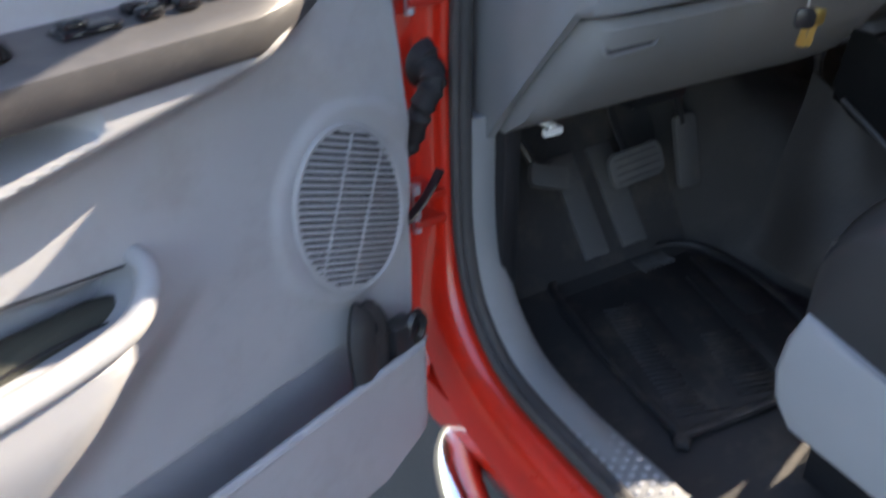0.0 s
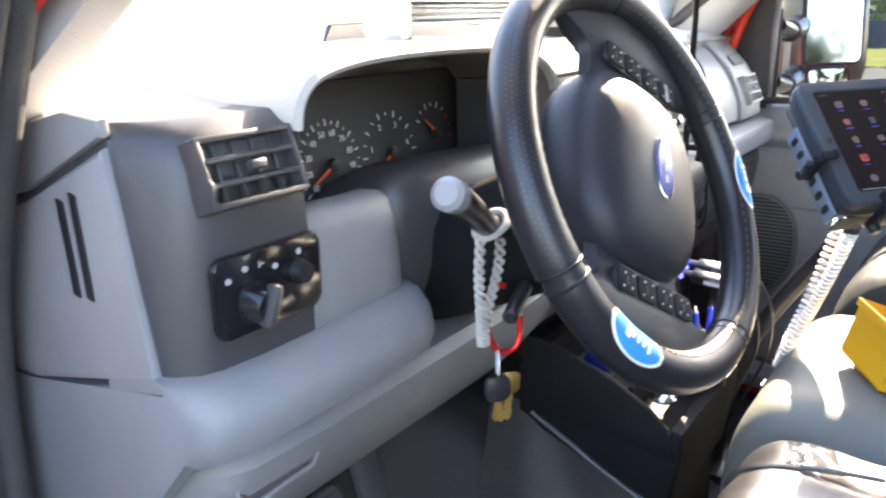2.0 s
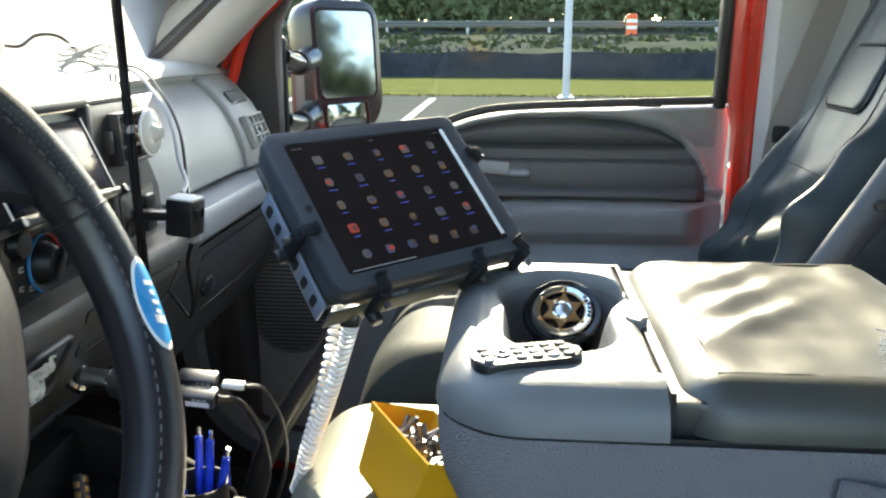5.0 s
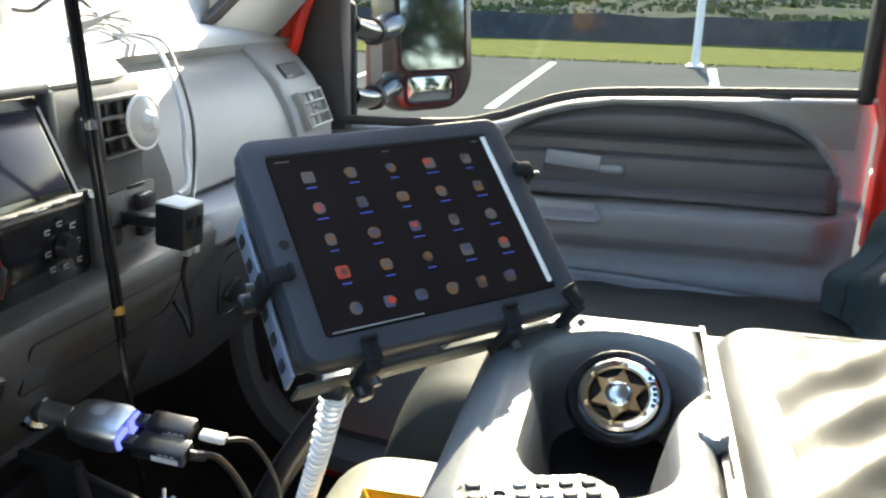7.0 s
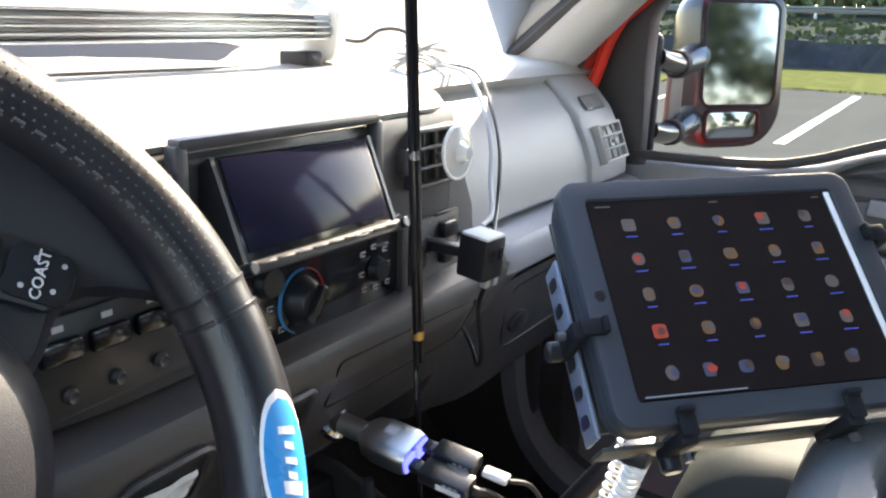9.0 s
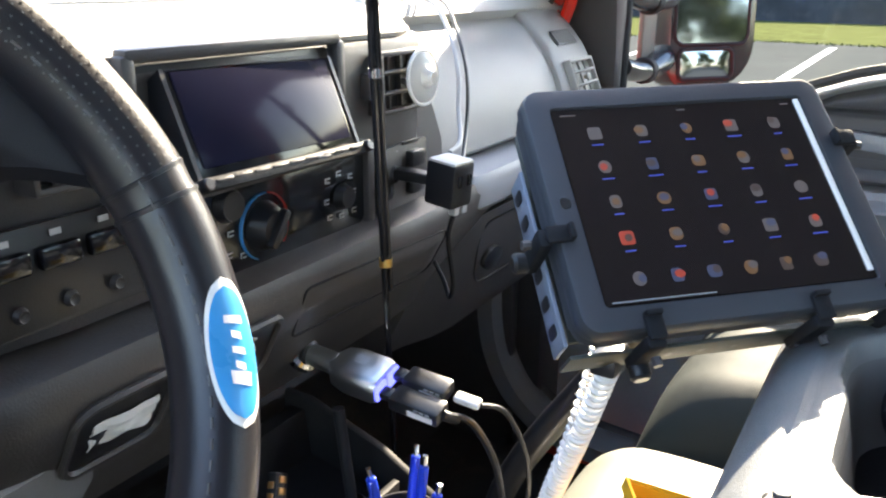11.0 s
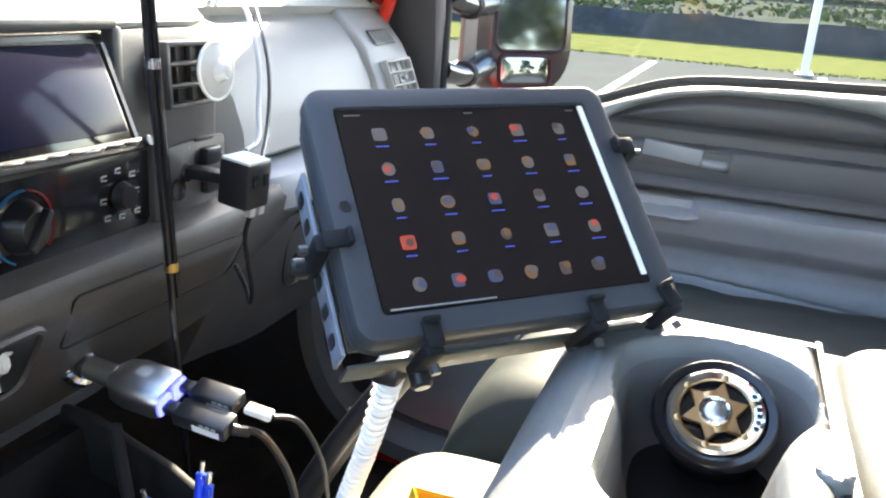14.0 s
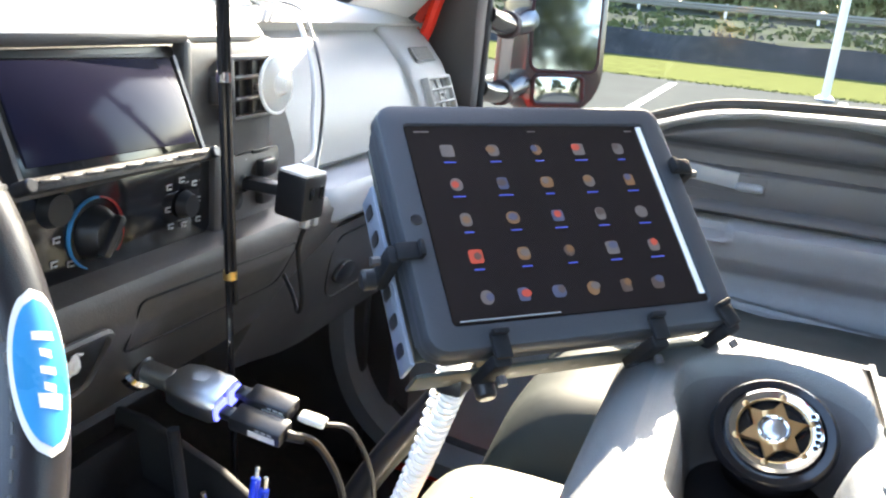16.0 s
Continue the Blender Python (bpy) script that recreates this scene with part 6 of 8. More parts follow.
def lid_at(x, k):
    """A point of the tray lid: x along it, k from -1 at its top edge to 1 at its foot."""
    return low_point(x, 0.215 + 0.35 * x + 0.185 * k)


part("tray_lid", sheet(lambda u, v: lid_at(0.0 + 0.246 * u, 1 - 2 * v) + Vector((0, -0.0024 * min(1, 14 * min(u, 1 - u), 5 * min(v, 1 - v)), 0)), 40, 14), LOWER, lower, "brown-grey tray lid")
part("tray_gap", tube([lid_at(0.123 + x, -y / 0.030) + Vector((0, -0.0004, 0)) for x, y in rrect(0.252, 0.062, 0.010, 5)], 0.0013, 6, True), TEXBLACK, lower)
for cx, wd_ in ((-0.074, 0.078), (-0.190, 0.078)):
    CF = low_frame(cx, 0.34)
    part("cubby", rbox((0, 0, -0.004), (wd_, 0.064, 0.010), 0.004, CF), BLACK, lower, "dark storage cubby")
    part("cubby_rim", tube([CF @ Vector((x, y, 0.001)) for x, y in rrect(wd_ + 0.006, 0.070, 0.016)], 0.0035, 6, True), LOWER, lower)
pap = thing("crumpled_paper", low_point(-0.088, 0.45), "crumpled white paper tucked in the dash cubby", "paper")
CF = low_frame(-0.088, 0.34)
part("wad", sheet(lambda u, v: CF @ Vector((-0.023 + 0.048 * u, -0.024 + 0.044 * v + 0.004 * u, 0.003 + 0.009 * noise.noise((u * 4, v * 4, 2)) + 0.003 * noise.noise((u * 11, v * 9, 5)))), 30, 24, 0.001), PAPER, pap, smooth=20)
pap2 = thing("receipt", low_point(-0.185, 0.45), "white receipt tucked in the dash cubby", "paper")
CF = low_frame(-0.188, 0.34)
part("leaf", sheet(lambda u, v: CF @ Vector((-0.028 + 0.055 * u, -0.012 + 0.026 * v, 0.002 + 0.006 * noise.noise((u * 3, v * 3, 7)))), 12, 8, 0.001), PAPER, pap2, smooth=20)
sk = axes((0.053, 0.236, 1.206), (1, 0, 0), (0, 0.55, 0.83))
part("socket", lathe([(0.012, -0.006), (0.012, 0.002), (0.016, 0.005), (0.020, 0.002), (0.021, -0.004)], 24, sk), CHROME, lower, "power socket ring")

# passenger side
rows = []
for i in range(27):
    x = 0.285 + 0.65 * i / 26
    d = 0.05 * (1 - sstep(0.285, 0.34, x)) + 0.10 * sstep(0.86, 0.945, x) ** 2
    rows.append([(x, 0.32 + d, 1.335), (x, 0.252 + d, 1.338), (x, 0.244 + d, 1.345), (x, 0.246 + d, 1.375), (x, 0.258 + d, 1.41), (x, 0.280 + d, 1.45), (x, 0.312 + d, 1.485), (x, 0.345 + d, 1.510), (x, 0.39 + d, 1.524), (x, 0.46, 1.526), (x, 0.46, 1.40)])
part("airbag_panel", loft(rows), AIRBAG, dash, "pale grey passenger airbag panel")
part("end_bezel", loft([[(x, 0.25 + d, 1.335), (x, 0.236 + d, 1.345), (x, 0.238 + d, 1.378), (x, 0.250 + d, 1.413), (x, 0.272 + d, 1.452), (x, 0.304 + d, 1.488), (x, 0.335 + d, 1.514), (x, 0.38 + d, 1.53), (x, 0.40 + d, 1.50), (x, 0.30 + d, 1.40)] for x, d in ((0.700, 0.012), (0.705, 0.002), (0.715, -0.002), (0.85, -0.002), (0.90, 0.02), (0.935, 0.06), (0.945, 0.10))]), AIRBAG, dash)
air_vent((0.785, 0.246, 1.402), (1, 0.03, 0), (0, 0.36, 0.92), 0.105, 0.064, 2, 3, dash, -12, AIRBAG)
part("side_demister", prism(rrect(0.085, 0.028, 0.004), 0.002, axes((0.785, 0.2815, 1.466), (1, 0.02, 0), (0, 0.66, 0.75)), 0.0006), BLACK, dash)
for k in range(7):
    part("demister_bar", rbox((-0.036 + 0.012 * k, 0, 0.003), (0.003, 0.022, 0.002), 0, axes((0.785, 0.2815, 1.466), (1, 0.02, 0), (0, 0.66, 0.75)), 1), AIRBAG, dash)
rows = []
for i in range(20):
    x = 0.265 + 0.67 * i / 19
    d = 0.045 * (1 - sstep(0.265, 0.36, x)) + 0.08 * sstep(0.86, 0.94, x) ** 2
    rows.append([(x, 0.30 + d, 1.333), (x, 0.232 + d, 1.333), (x, 0.208 + d, 1.326), (x, 0.198 + d, 1.308), (x, 0.202 + d, 1.286), (x, 0.222 + d, 1.270), (x, 0.26 + d, 1.266), (x, 0.30 + d, 1.266)])
part("ledge", loft(rows), SILVER, dash, "grey rounded dash ledge")
rows = []
for i in range(16):
    x = 0.28 + 0.64 * i / 15
    d = 0.03 * (1 - sstep(0.28, 0.40, x)) + 0.06 * sstep(0.84, 0.92, x)
    rows.append([(x, 0.32, 1.262), (x, 0.226 + d, 1.262), (x, 0.222 + d, 1.24), (x, 0.236 + d, 1.16), (x, 0.272 + d, 1.09), (x, 0.31 + d, 1.075), (x, 0.40, 1.08), (x, 0.40, 1.26)])
gb = part("glove_box", loft(rows), STACK, dash, "charcoal glove box")
GF = axes((0.60, 0.229, 1.205), (1, 0, 0), (0, -0.15, 1))
part("lid_gap", tube([GF @ Vector((x, y, 0.0)) for x, y in rrect(0.40, 0.09, 0.03)], 0.0016, 5, True), BLACK, gb)
part("latch", prism(oval(0.028, 0.016, 24), 0.008, GF @ Matrix.Translation((-0.16, -0.01, 0)), 0.003), BLACK, gb)
part("lower_cover", loft([[(x, 0.33, 1.10), (x, 0.37, 1.09), (x, 0.72, 1.12), (x, 0.76, 1.20), (x, 0.40, 1.25)] for x in (-0.80, 0.88)]), BLACK, dash)

# ---------- seats ----------
def cushion(x0, x1, y0, y1, z, r, material, parent, name="cushion", label="", crown=0.02, wr=0.0, drop=0.14, skirt=None):
    """A stuffed seat cushion with rolled edges."""
    def f(u, v):
        su, sv = u * 2 - 1, v * 2 - 1
        x = (x0 + x1) / 2 + (x1 - x0) / 2 * math.copysign(1 - (1 - abs(su)) ** 1.5, su)
        y = (y0 + y1) / 2 + (y1 - y0) / 2 * math.copysign(1 - (1 - abs(sv)) ** 1.5, sv)
        dx = min(x - x0, x1 - x)
        dy = min(y - min(y0, y1), max(y0, y1) - y)
        e = 0.0
        for d in (dx, dy):
            if d < r:
                e += r - math.sqrt(max(0, r * r - (r - d) ** 2))
        zz = z + crown * (1 - su * su) * (1 - sv * sv) - e - (drop if min(dx, dy) < 1e-6 else 0)
        zz += wr * (noise.noise((x * 9, y * 9, 0)) + 0.6 * noise.noise((x * 22, y * 14, 5)))
        return (x, y, zz)
    return part(name, sheet(f, 44, 44), material, parent, label)


dseat = thing("driver_seat", (-0.42, -0.4, 0.66), "driver seat in a black leather cover on a grey base", "truck seat", "cab seats")
cushion(-0.645, -0.195, -0.03, -0.62, 1.105, 0.06, SEATLEATHER, dseat, label="black leather cover, shiny and creased", wr=0.009, drop=0.16)
part("seam", tube(spline([(-0.33, -0.035, 1.06), (-0.32, -0.06, 1.107), (-0.31, -0.2, 1.128), (-0.31, -0.5, 1.125)], 6), 0.003, 6), SEATLEATHER, dseat)
part("base", loft([[(x, y, z) for x, y in ((-0.60, -0.06), (-0.22, -0.06), (-0.22, -0.60), (-0.60, -0.60))] for z in (0.68, 0.98)]), BLACK, dseat)
part("side_cover", prism([(-0.012, 0.86), (-0.018, 0.91), (-0.035, 0.955), (-0.16, 0.928), (-0.30, 0.90), (-0.62, 0.925), (-0.62, 0.76), (-0.30, 0.772), (-0.05, 0.785), (-0.02, 0.82)], 0.045, Matrix(((0, 0, 1, -0.656), (1, 0, 0, 0), (0, 1, 0, 0), (0, 0, 0, 1))), 0.014, 4), SILVER, dseat, "pale grey plastic seat side cover")
part("front_apron", loft([[(x, -0.035, 1.05), (x, -0.028, 0.98), (x, -0.05, 0.85), (x, -0.09, 0.85), (x, -0.09, 1.05)] for x in (-0.635, -0.205)]), SEATLEATHER, dseat)
rows = []
for i in range(9):
    u = i / 8
    zc, yc = 1.10 + 0.72 * u, -0.62 - 0.20 * u
    w, d = 0.225 * (1 - 0.35 * sstep(0.6, 1, u)), 0.06 * (1 - 0.4 * u)
    rows.append([(-0.42 + x, yc + y, zc) for x, y in oval(w, d, 24, 2.8)])
part("backrest", loft(rows), SEATLEATHER, dseat)

cseat = thing("middle_seat", (0.05, -0.3, 0.66), "grey-green vinyl centre seat cushion", "truck seat", "cab seats")
cushion(-0.205, 0.258, 0.0, -0.60, 1.112, 0.075, SEATGREY, cseat, label="grey-green vinyl cushion", crown=0.012, wr=0.0015, drop=0.2)
part("base", loft([[(x, y, z) for x, y in ((-0.16, -0.05), (0.18, -0.05), (0.18, -0.60), (-0.16, -0.60))] for z in (0.67, 1.0)]), BLACK, cseat)
for i in range(9):
    for k in (0, 1):
        part("stitch", tube([(-0.105 + 0.012 * k, -0.02 - 0.016 * i, 1.106 + 0.0012 * min(i, 5)), (-0.097 + 0.012 * k, -0.02 - 0.016 * i, 1.106 + 0.0012 * min(i, 5))], 0.0012, 5), WHITEP, cseat)

pseat = thing("passenger_seat", (0.55, -0.4, 0.66), "passenger seat in a dark grey leather cover with headrest pad", "truck seat", "cab seats")
cushion(0.232, 0.80, -0.035, -0.70, 1.152, 0.105, COVERM, pseat, label="dark creased leather cover", wr=0.007, drop=0.2)
part("base", loft([[(x, y, z) for x, y in ((0.32, -0.12), (0.78, -0.12), (0.78, -0.66), (0.32, -0.66))] for z in (0.67, 1.0)]), BLACK, pseat)
PB = Matrix.Translation((0.55, -0.60, 1.06)) @ Matrix.Rotation(radians(23), 4, "X")


def pback(u, v):
    s = u * 2 - 1
    z = 0.74 * v
    w = 0.185 - 0.015 * sstep(0.1, 0.5, v) - 0.065 * sstep(0.68, 0.97, v)
    bol = 0.034 * math.exp(-((abs(s) - 0.80) / 0.20) ** 2) * (1 - sstep(0.40, 0.62, v))
    y = 0.02 + bol - 0.085 * (max(0, abs(s) - 0.72) / 0.28) ** 2.2 - 0.05 * sstep(0.93, 1.0, v) ** 2
    # folds of the loose cover, running up towards the cab's middle
    for z0, k, h, wd_ in ((0.205, -0.30, 0.020, 0.034), (0.085, -0.26, 0.017, 0.026), (0.315, -0.34, 0.009, 0.03)):
        d = z - z0 - k * s * w * 1.6
        y += h * math.exp(-(d / wd_) ** 2)
    y += 0.006 * noise.noise((s * 1.6, v * 3, 3)) + 0.0016 * noise.noise((s * 5, v * 9, 9))
    return PB @ Vector((s * w, y, z))


bk = part("backrest", sheet(pback, 60, 90, 0.09), SEATBLUE, pseat, "dark blue-grey leather backrest")
PADM = PB @ axes((0, 0.026, 0.487), (-1, 0, 0), (0, 0.0, 1))
part("headrest_pad", loft([[PADM @ Vector((x * k, y * k, z)) for x, y in rrect(0.142, 0.100, 0.022, 6)] for z, k in ((-0.014, 1.0), (-0.004, 1.0), (-0.001, 0.985), (0.0012, 0.95), (0.002, 0.85))]), SEATBLUE, bk)
part("pad_welt", tube([PADM @ Vector((x, y, -0.0035)) for x, y in rrect(0.147, 0.105, 0.024, 6)], 0.0022, 6, True), BLACK, bk, "dark welt round the headrest pad")
for s_ in (-0.30, 0.30):
    part("seam", tube([Vector(pback(0.5 + s_, 0.05 + 0.88 * k / 30)) + Vector((0, 0.0004, 0)) for k in range(31)], 0.0011, 5), BLACK, bk)
part("seam", tube([Vector(pback(0.12 + 0.76 * k / 20, 0.45)) + Vector((0, 0.0004, 0)) for k in range(21)], 0.0011, 5), BLACK, bk)
belt2 = thing("seat_belt", (0.84, -0.74, 1.2), "beige-grey seat belt webbing hanging by the pillar", "seat belt")
part("webbing", loft([[q + Vector((0.0, 0.022, 0.004)), q + Vector((-0.006, -0.022, -0.004)), q + Vector((-0.008, -0.022, -0.004)), q + Vector((-0.002, 0.022, 0.004))] for q in spline([(0.788, -0.72, 0.95), (0.788, -0.722, 1.15), (0.786, -0.735, 1.40), (0.776, -0.775, 1.55), (0.766, -0.815, 1.70), (0.755, -0.85, 1.86)], 5)]), BELT, belt2)
part("stopper", rbox((0.782, -0.737, 1.405), (0.016, 0.030, 0.032), 0.006), BLACK, belt2)
# rear bench closes the cab behind
rb = thing("rear_bench", (0, -1.35, 0.66), "dark grey rear bench seat", "bench seat")
part("cushion", rbox((0, -1.32, 0.98), (1.5, 0.5, 0.18), 0.05, None, 4), SEATBLUE, rb)
part("backrest", rbox((0, -1.58, 1.25), (1.5, 0.16, 0.6), 0.05, None, 4), SEATBLUE, rb)
part("base", rbox((0, -1.32, 0.78), (1.45, 0.45, 0.24), 0.02), BLACK, rb)

# ---------- fold-down console between the seats ----------
con = thing("centre_console", (-0.02, -0.5, 1.12), "grey fold-down console with cup wells and leather lid", "console")
CONX0, CONX1, CONY0 = -0.212, 0.175, -0.188


def rr_sdf(x, y, x0, x1, y0, y1, r):
    qx, qy = abs(x - (x0 + x1) / 2) - (x1 - x0) / 2 + r, abs(y - (y0 + y1) / 2) - (y1 - y0) / 2 + r
    return math.hypot(max(qx, 0), max(qy, 0)) + min(max(qx, qy), 0) - r


def height_part(name, f, sdf, x0, x1, y0, y1, step, material, parent, label=""):
    """A moulded top from a height f, cut to the outline where sdf < 0."""
    bm = bmesh.new()
    nx, ny = int((x1 - x0) / step), int((y1 - y0) / step)
    g = {}
    for i in range(nx + 1):
        for j in range(ny + 1):
            x, y = x0 + (x1 - x0) * i / nx, y0 + (y1 - y0) * j / ny
            if sdf(x, y) < step * 0.9:
                g[i, j] = bm.verts.new((x, y, f(x, y)))
    for i in range(nx):
        for j in range(ny):
            q = [g.get(k) for k in ((i, j), (i + 1, j), (i + 1, j + 1), (i, j + 1))]
            if all(q):
                bm.faces.new(q)
    return part(name, bm, material, parent, label)


def roll(d, r):
    d = -d
    return 0.0 if d >= r else r - math.sqrt(max(0, r * r - (r - max(0, d)) ** 2))


def tray_sdf(x, y):
    # front corners round, back edge square
    return max(rr_sdf(x, y, CONX0, CONX1, -0.60, CONY0, 0.075), -0.366 - y)


def well_sdf(x, y):
    a = math.hypot((x - 0.050), (y + 0.302)) - 0.060
    b = rr_sdf(x, y, -0.128, 0.05, -0.336, -0.248, 0.043)
    h = max(0.0, min(1.0, 0.5 + 0.5 * (b - a) / 0.03))
    return b + (a - b) * h - 0.03 * h * (1 - h)


def tray_z(x, y):
    d = tray_sdf(x, y)
    front = rr_sdf(x, y, CONX0, CONX1, -0.60, CONY0, 0.075)
    z = 1.325 - 0.030 * sstep(-0.022, 0.0, front)
    z -= roll(-0.366 - y, 0.010)
    w = well_sdf(x, y)
    z -= 0.080 * sstep(0.007, -0.013, w)
    cup2 = math.hypot(x + 0.072, y + 0.292) - 0.036
    if w < 0:
        z -= 0.03 * sstep(0.003, -0.003, cup2)
    return z


tray = height_part("tray_top", tray_z, lambda x, y: max(tray_sdf(x, y), rr_sdf(x, y, CONX0, CONX1, -0.60, CONY0, 0.075) + 0.034), CONX0, CONX1, -0.37, CONY0 + 0.001, 0.0022, CONGREY, con, "grey plastic cup tray")
tray.data.materials.append(TUB)
for p in tray.data.polygons:
    if well_sdf(p.center.x, p.center.y) < -0.010:
        p.material_index = 1
bm = bmesh.new()
bm.from_mesh(tray.data)
bmesh.ops.delete(bm, geom=[f for f in bm.faces if well_sdf(*f.calc_center_median()[:2]) < -0.004], context="FACES")
bm.to_mesh(tray.data)
bm.free()


def well_edge(a, w):
    """Distance from the well's middle at which its outline, moved in by w, lies."""
    lo, hi = 0.0, 0.15
    for _ in range(24):
        m = (lo + hi) / 2
        lo, hi = (m, hi) if well_sdf(m * math.cos(a), -0.297 + m * math.sin(a)) < -w else (lo, m)
    return lo


def well_part(name, w0, w1, n, material, label, lift):
    def f(u, v):
        a = 2 * math.pi * u
        r0 = well_edge(a, w0) if w0 < 1 else 0.0
        r = r0 + (well_edge(a, w1) - r0) * v
        x, y = r * math.cos(a), -0.297 + r * math.sin(a)
        return (x, y, tray_z(x, y) + lift)
    return part(name, sheet(f, 120, n), material, con, label)


well_part("well_wall", 0.0125, -0.0012, 14, WELLM, "cup well wall in tray grey darkened for its shade", 0.0006)
well_part("well_floor", 9, 0.0122, 40, TUB, "black rubber floor of the cup well", 0.0008)


def lid_sdf(x, y):
    return rr_sdf(x, y, -0.208, 0.172, -0.655, -0.374, 0.03)


def lid_z(x, y):
    z = 1.331 - 0.02 * sstep(-0.02, 0.0, lid_sdf(x, y))
    for x0, h in ((-0.05, 0.007), (0.02, 0.005), (0.085, 0.004)):
        z += h * math.exp(-((y + 0.47 + 0.9 * (x - x0)) / 0.020) ** 2 - ((x - x0) / 0.06) ** 2)
    z += 0.004 * noise.noise((x * 7 + y * 4, y * 9, 2)) * sstep(0, 0.06, -lid_sdf(x, y)) + 0.0025 * noise.noise((x * 21, y * 26, 6)) * sstep(0, 0.04, -lid_sdf(x, y))
    return z - 0.006 * math.exp(-((x + 0.02) / 0.12) ** 2 - ((y + 0.5) / 0.1) ** 2)


lid = height_part("padded_lid", lid_z, lambda x, y: lid_sdf(x, y) + 0.032, -0.209, 0.173, -0.656, -0.373, 0.0035, LIDLEATHER, con, "creased grey leather lid")
def outline(x0, x1, y0, y1, r, inset, back=False):
    """Points round a rounded box, moved in by inset; open at its back edge unless back is set."""
    q = []
    for cx, cy, a0 in ((x1 - r, y0 + r, -90), (x1 - r, y1 - r, 0), (x0 + r, y1 - r, 90), (x0 + r, y0 + r, 180)):
        if not back and a0 in (-90, 180):
            q.append((x1 - inset, y0) if a0 == -90 else (x0 + inset, y0))
            continue
        q += [(cx + (r - inset) * math.cos(radians(a0 + 9 * k)), cy + (r - inset) * math.sin(radians(a0 + 9 * k))) for k in range(11)]
    return q + q[:1] if back else q


def shoulder(box, r, ra, z0, z1, back, top):
    """A rounded upper edge that follows the outline."""
    rows = []
    for k in range(11):
        a = math.pi / 2 * k / 10
        rows.append([(x, y, z0 + (z1 - z0) * math.sin(a) + (top(x, y) - z1) * (k / 10) ** 4) for x, y in outline(*box, r, ra * (1 - math.cos(a)), back)])
    rows.insert(0, [(x, y, z0 - 0.004) for x, y in outline(*box, r, 0.006, back)])
    return loft([list(c) for c in zip(*rows)], caps=False, closed=False)


part("tray_shoulder", shoulder((CONX0, CONX1, -0.3665, CONY0), 0.075, 0.040, 1.287, 1.3252, False, lambda x, y: 1.3252), CONGREY, con, "rounded grey plastic tray edge")
part("lid_shoulder", shoulder((-0.209, 0.173, -0.656, -0.373), 0.042, 0.036, 1.288, 1.3305, True, lid_z), LIDLEATHER, con, "rolled leather lid edge")
rows = []
for z, yf, dx in ((1.2845, -0.190, 0.0), (1.270, -0.190, 0.0), (1.245, -0.191, 0.0), (1.225, -0.195, 0.001), (1.205, -0.204, 0.002), (1.188, -0.217, 0.004), (1.172, -0.237, 0.007), (1.158, -0.266, 0.012), (1.146, -0.306, 0.018), (1.134, -0.38, 0.028)):
    rows.append([(x, y, z) for x, y in outline(CONX0 + 0.001 + dx, CONX1 - 0.001 - dx, -0.90, yf, 0.072, 0.0, False)])
part("body", loft(rows, caps=False), CLOTH, con, "grey woven console side")
part("rim_seam", loft([[(x, y, z) for x, y in outline(CONX0 + 0.004, CONX1 - 0.004, -0.90, -0.194, 0.07, 0.0, False)] for z in (1.280, 1.2885)], caps=False), BLACK, con)
# Unseen black filler added so no sunlit inside shows below the lid.
part("lid_light_block", rbox((-0.018, -0.507, 1.288), (0.36, 0.274, 0.05), 0.004), BLACK, con)
# Black slab: shade between tray and lid, put in as colour.
part("gap_shade", rbox((-0.018, -0.370, 1.29), (0.36, 0.004, 0.06), 0), BLACK, con)
part("lid_latch", prism(rrect(0.055, 0.020, 0.008), 0.012, Matrix.Translation((-0.028, -0.364, 1.316)), 0.004, 3), CONGREY, con, "grey latch tab")
part("rear_hinge", rbox((-0.018, -0.76, 1.24), (0.36, 0.2, 0.16), 0.03), CLOTH, con)
# elastic pocket on the console's side
part("side_pocket", sheet(lambda u, v: (-0.222 - 0.02 * math.sin(math.pi * u) - 0.006 * noise.noise((u * 5, v * 5, 0)), -0.485 - 0.25 * u, 1.15 + 0.115 * v), 16, 10, 0.006), CLOTH, con, "sagging cloth pocket")
arm2 = thing("hinge_bar", (0.33, -0.66, 1.12), "grey plastic hinge bar beside the console", "hinge bar")
part("bar", tube(spline([(0.335, -0.60, 1.13), (0.33, -0.655, 1.25), (0.33, -0.72, 1.36), (0.33, -0.80, 1.50)], 6), 0.024, 12, flat=0.8), POD, arm2)
part("bolt", cyl((0.312, -0.722, 1.366), (0.304, -0.720, 1.366), 0.008, 12, bev=0.002), BLACK, arm2)
rag = thing("denim_rag", (-0.12, -0.56, 1.345), "frayed dark denim scrap lying on the lid", "denim cloth")
part("cloth", sheet(lambda u, v: (-0.228 + 0.075 * u + 0.03 * v, -0.520 - 0.15 * v - 0.02 * u, 1.346 + 0.02 * abs(noise.noise((u * 4, v * 4, 3))) + 0.014 * math.sin(u * 9 + v * 4) ** 2), 26, 22, 0.003), DENIM, rag)
bm = bmesh.new()
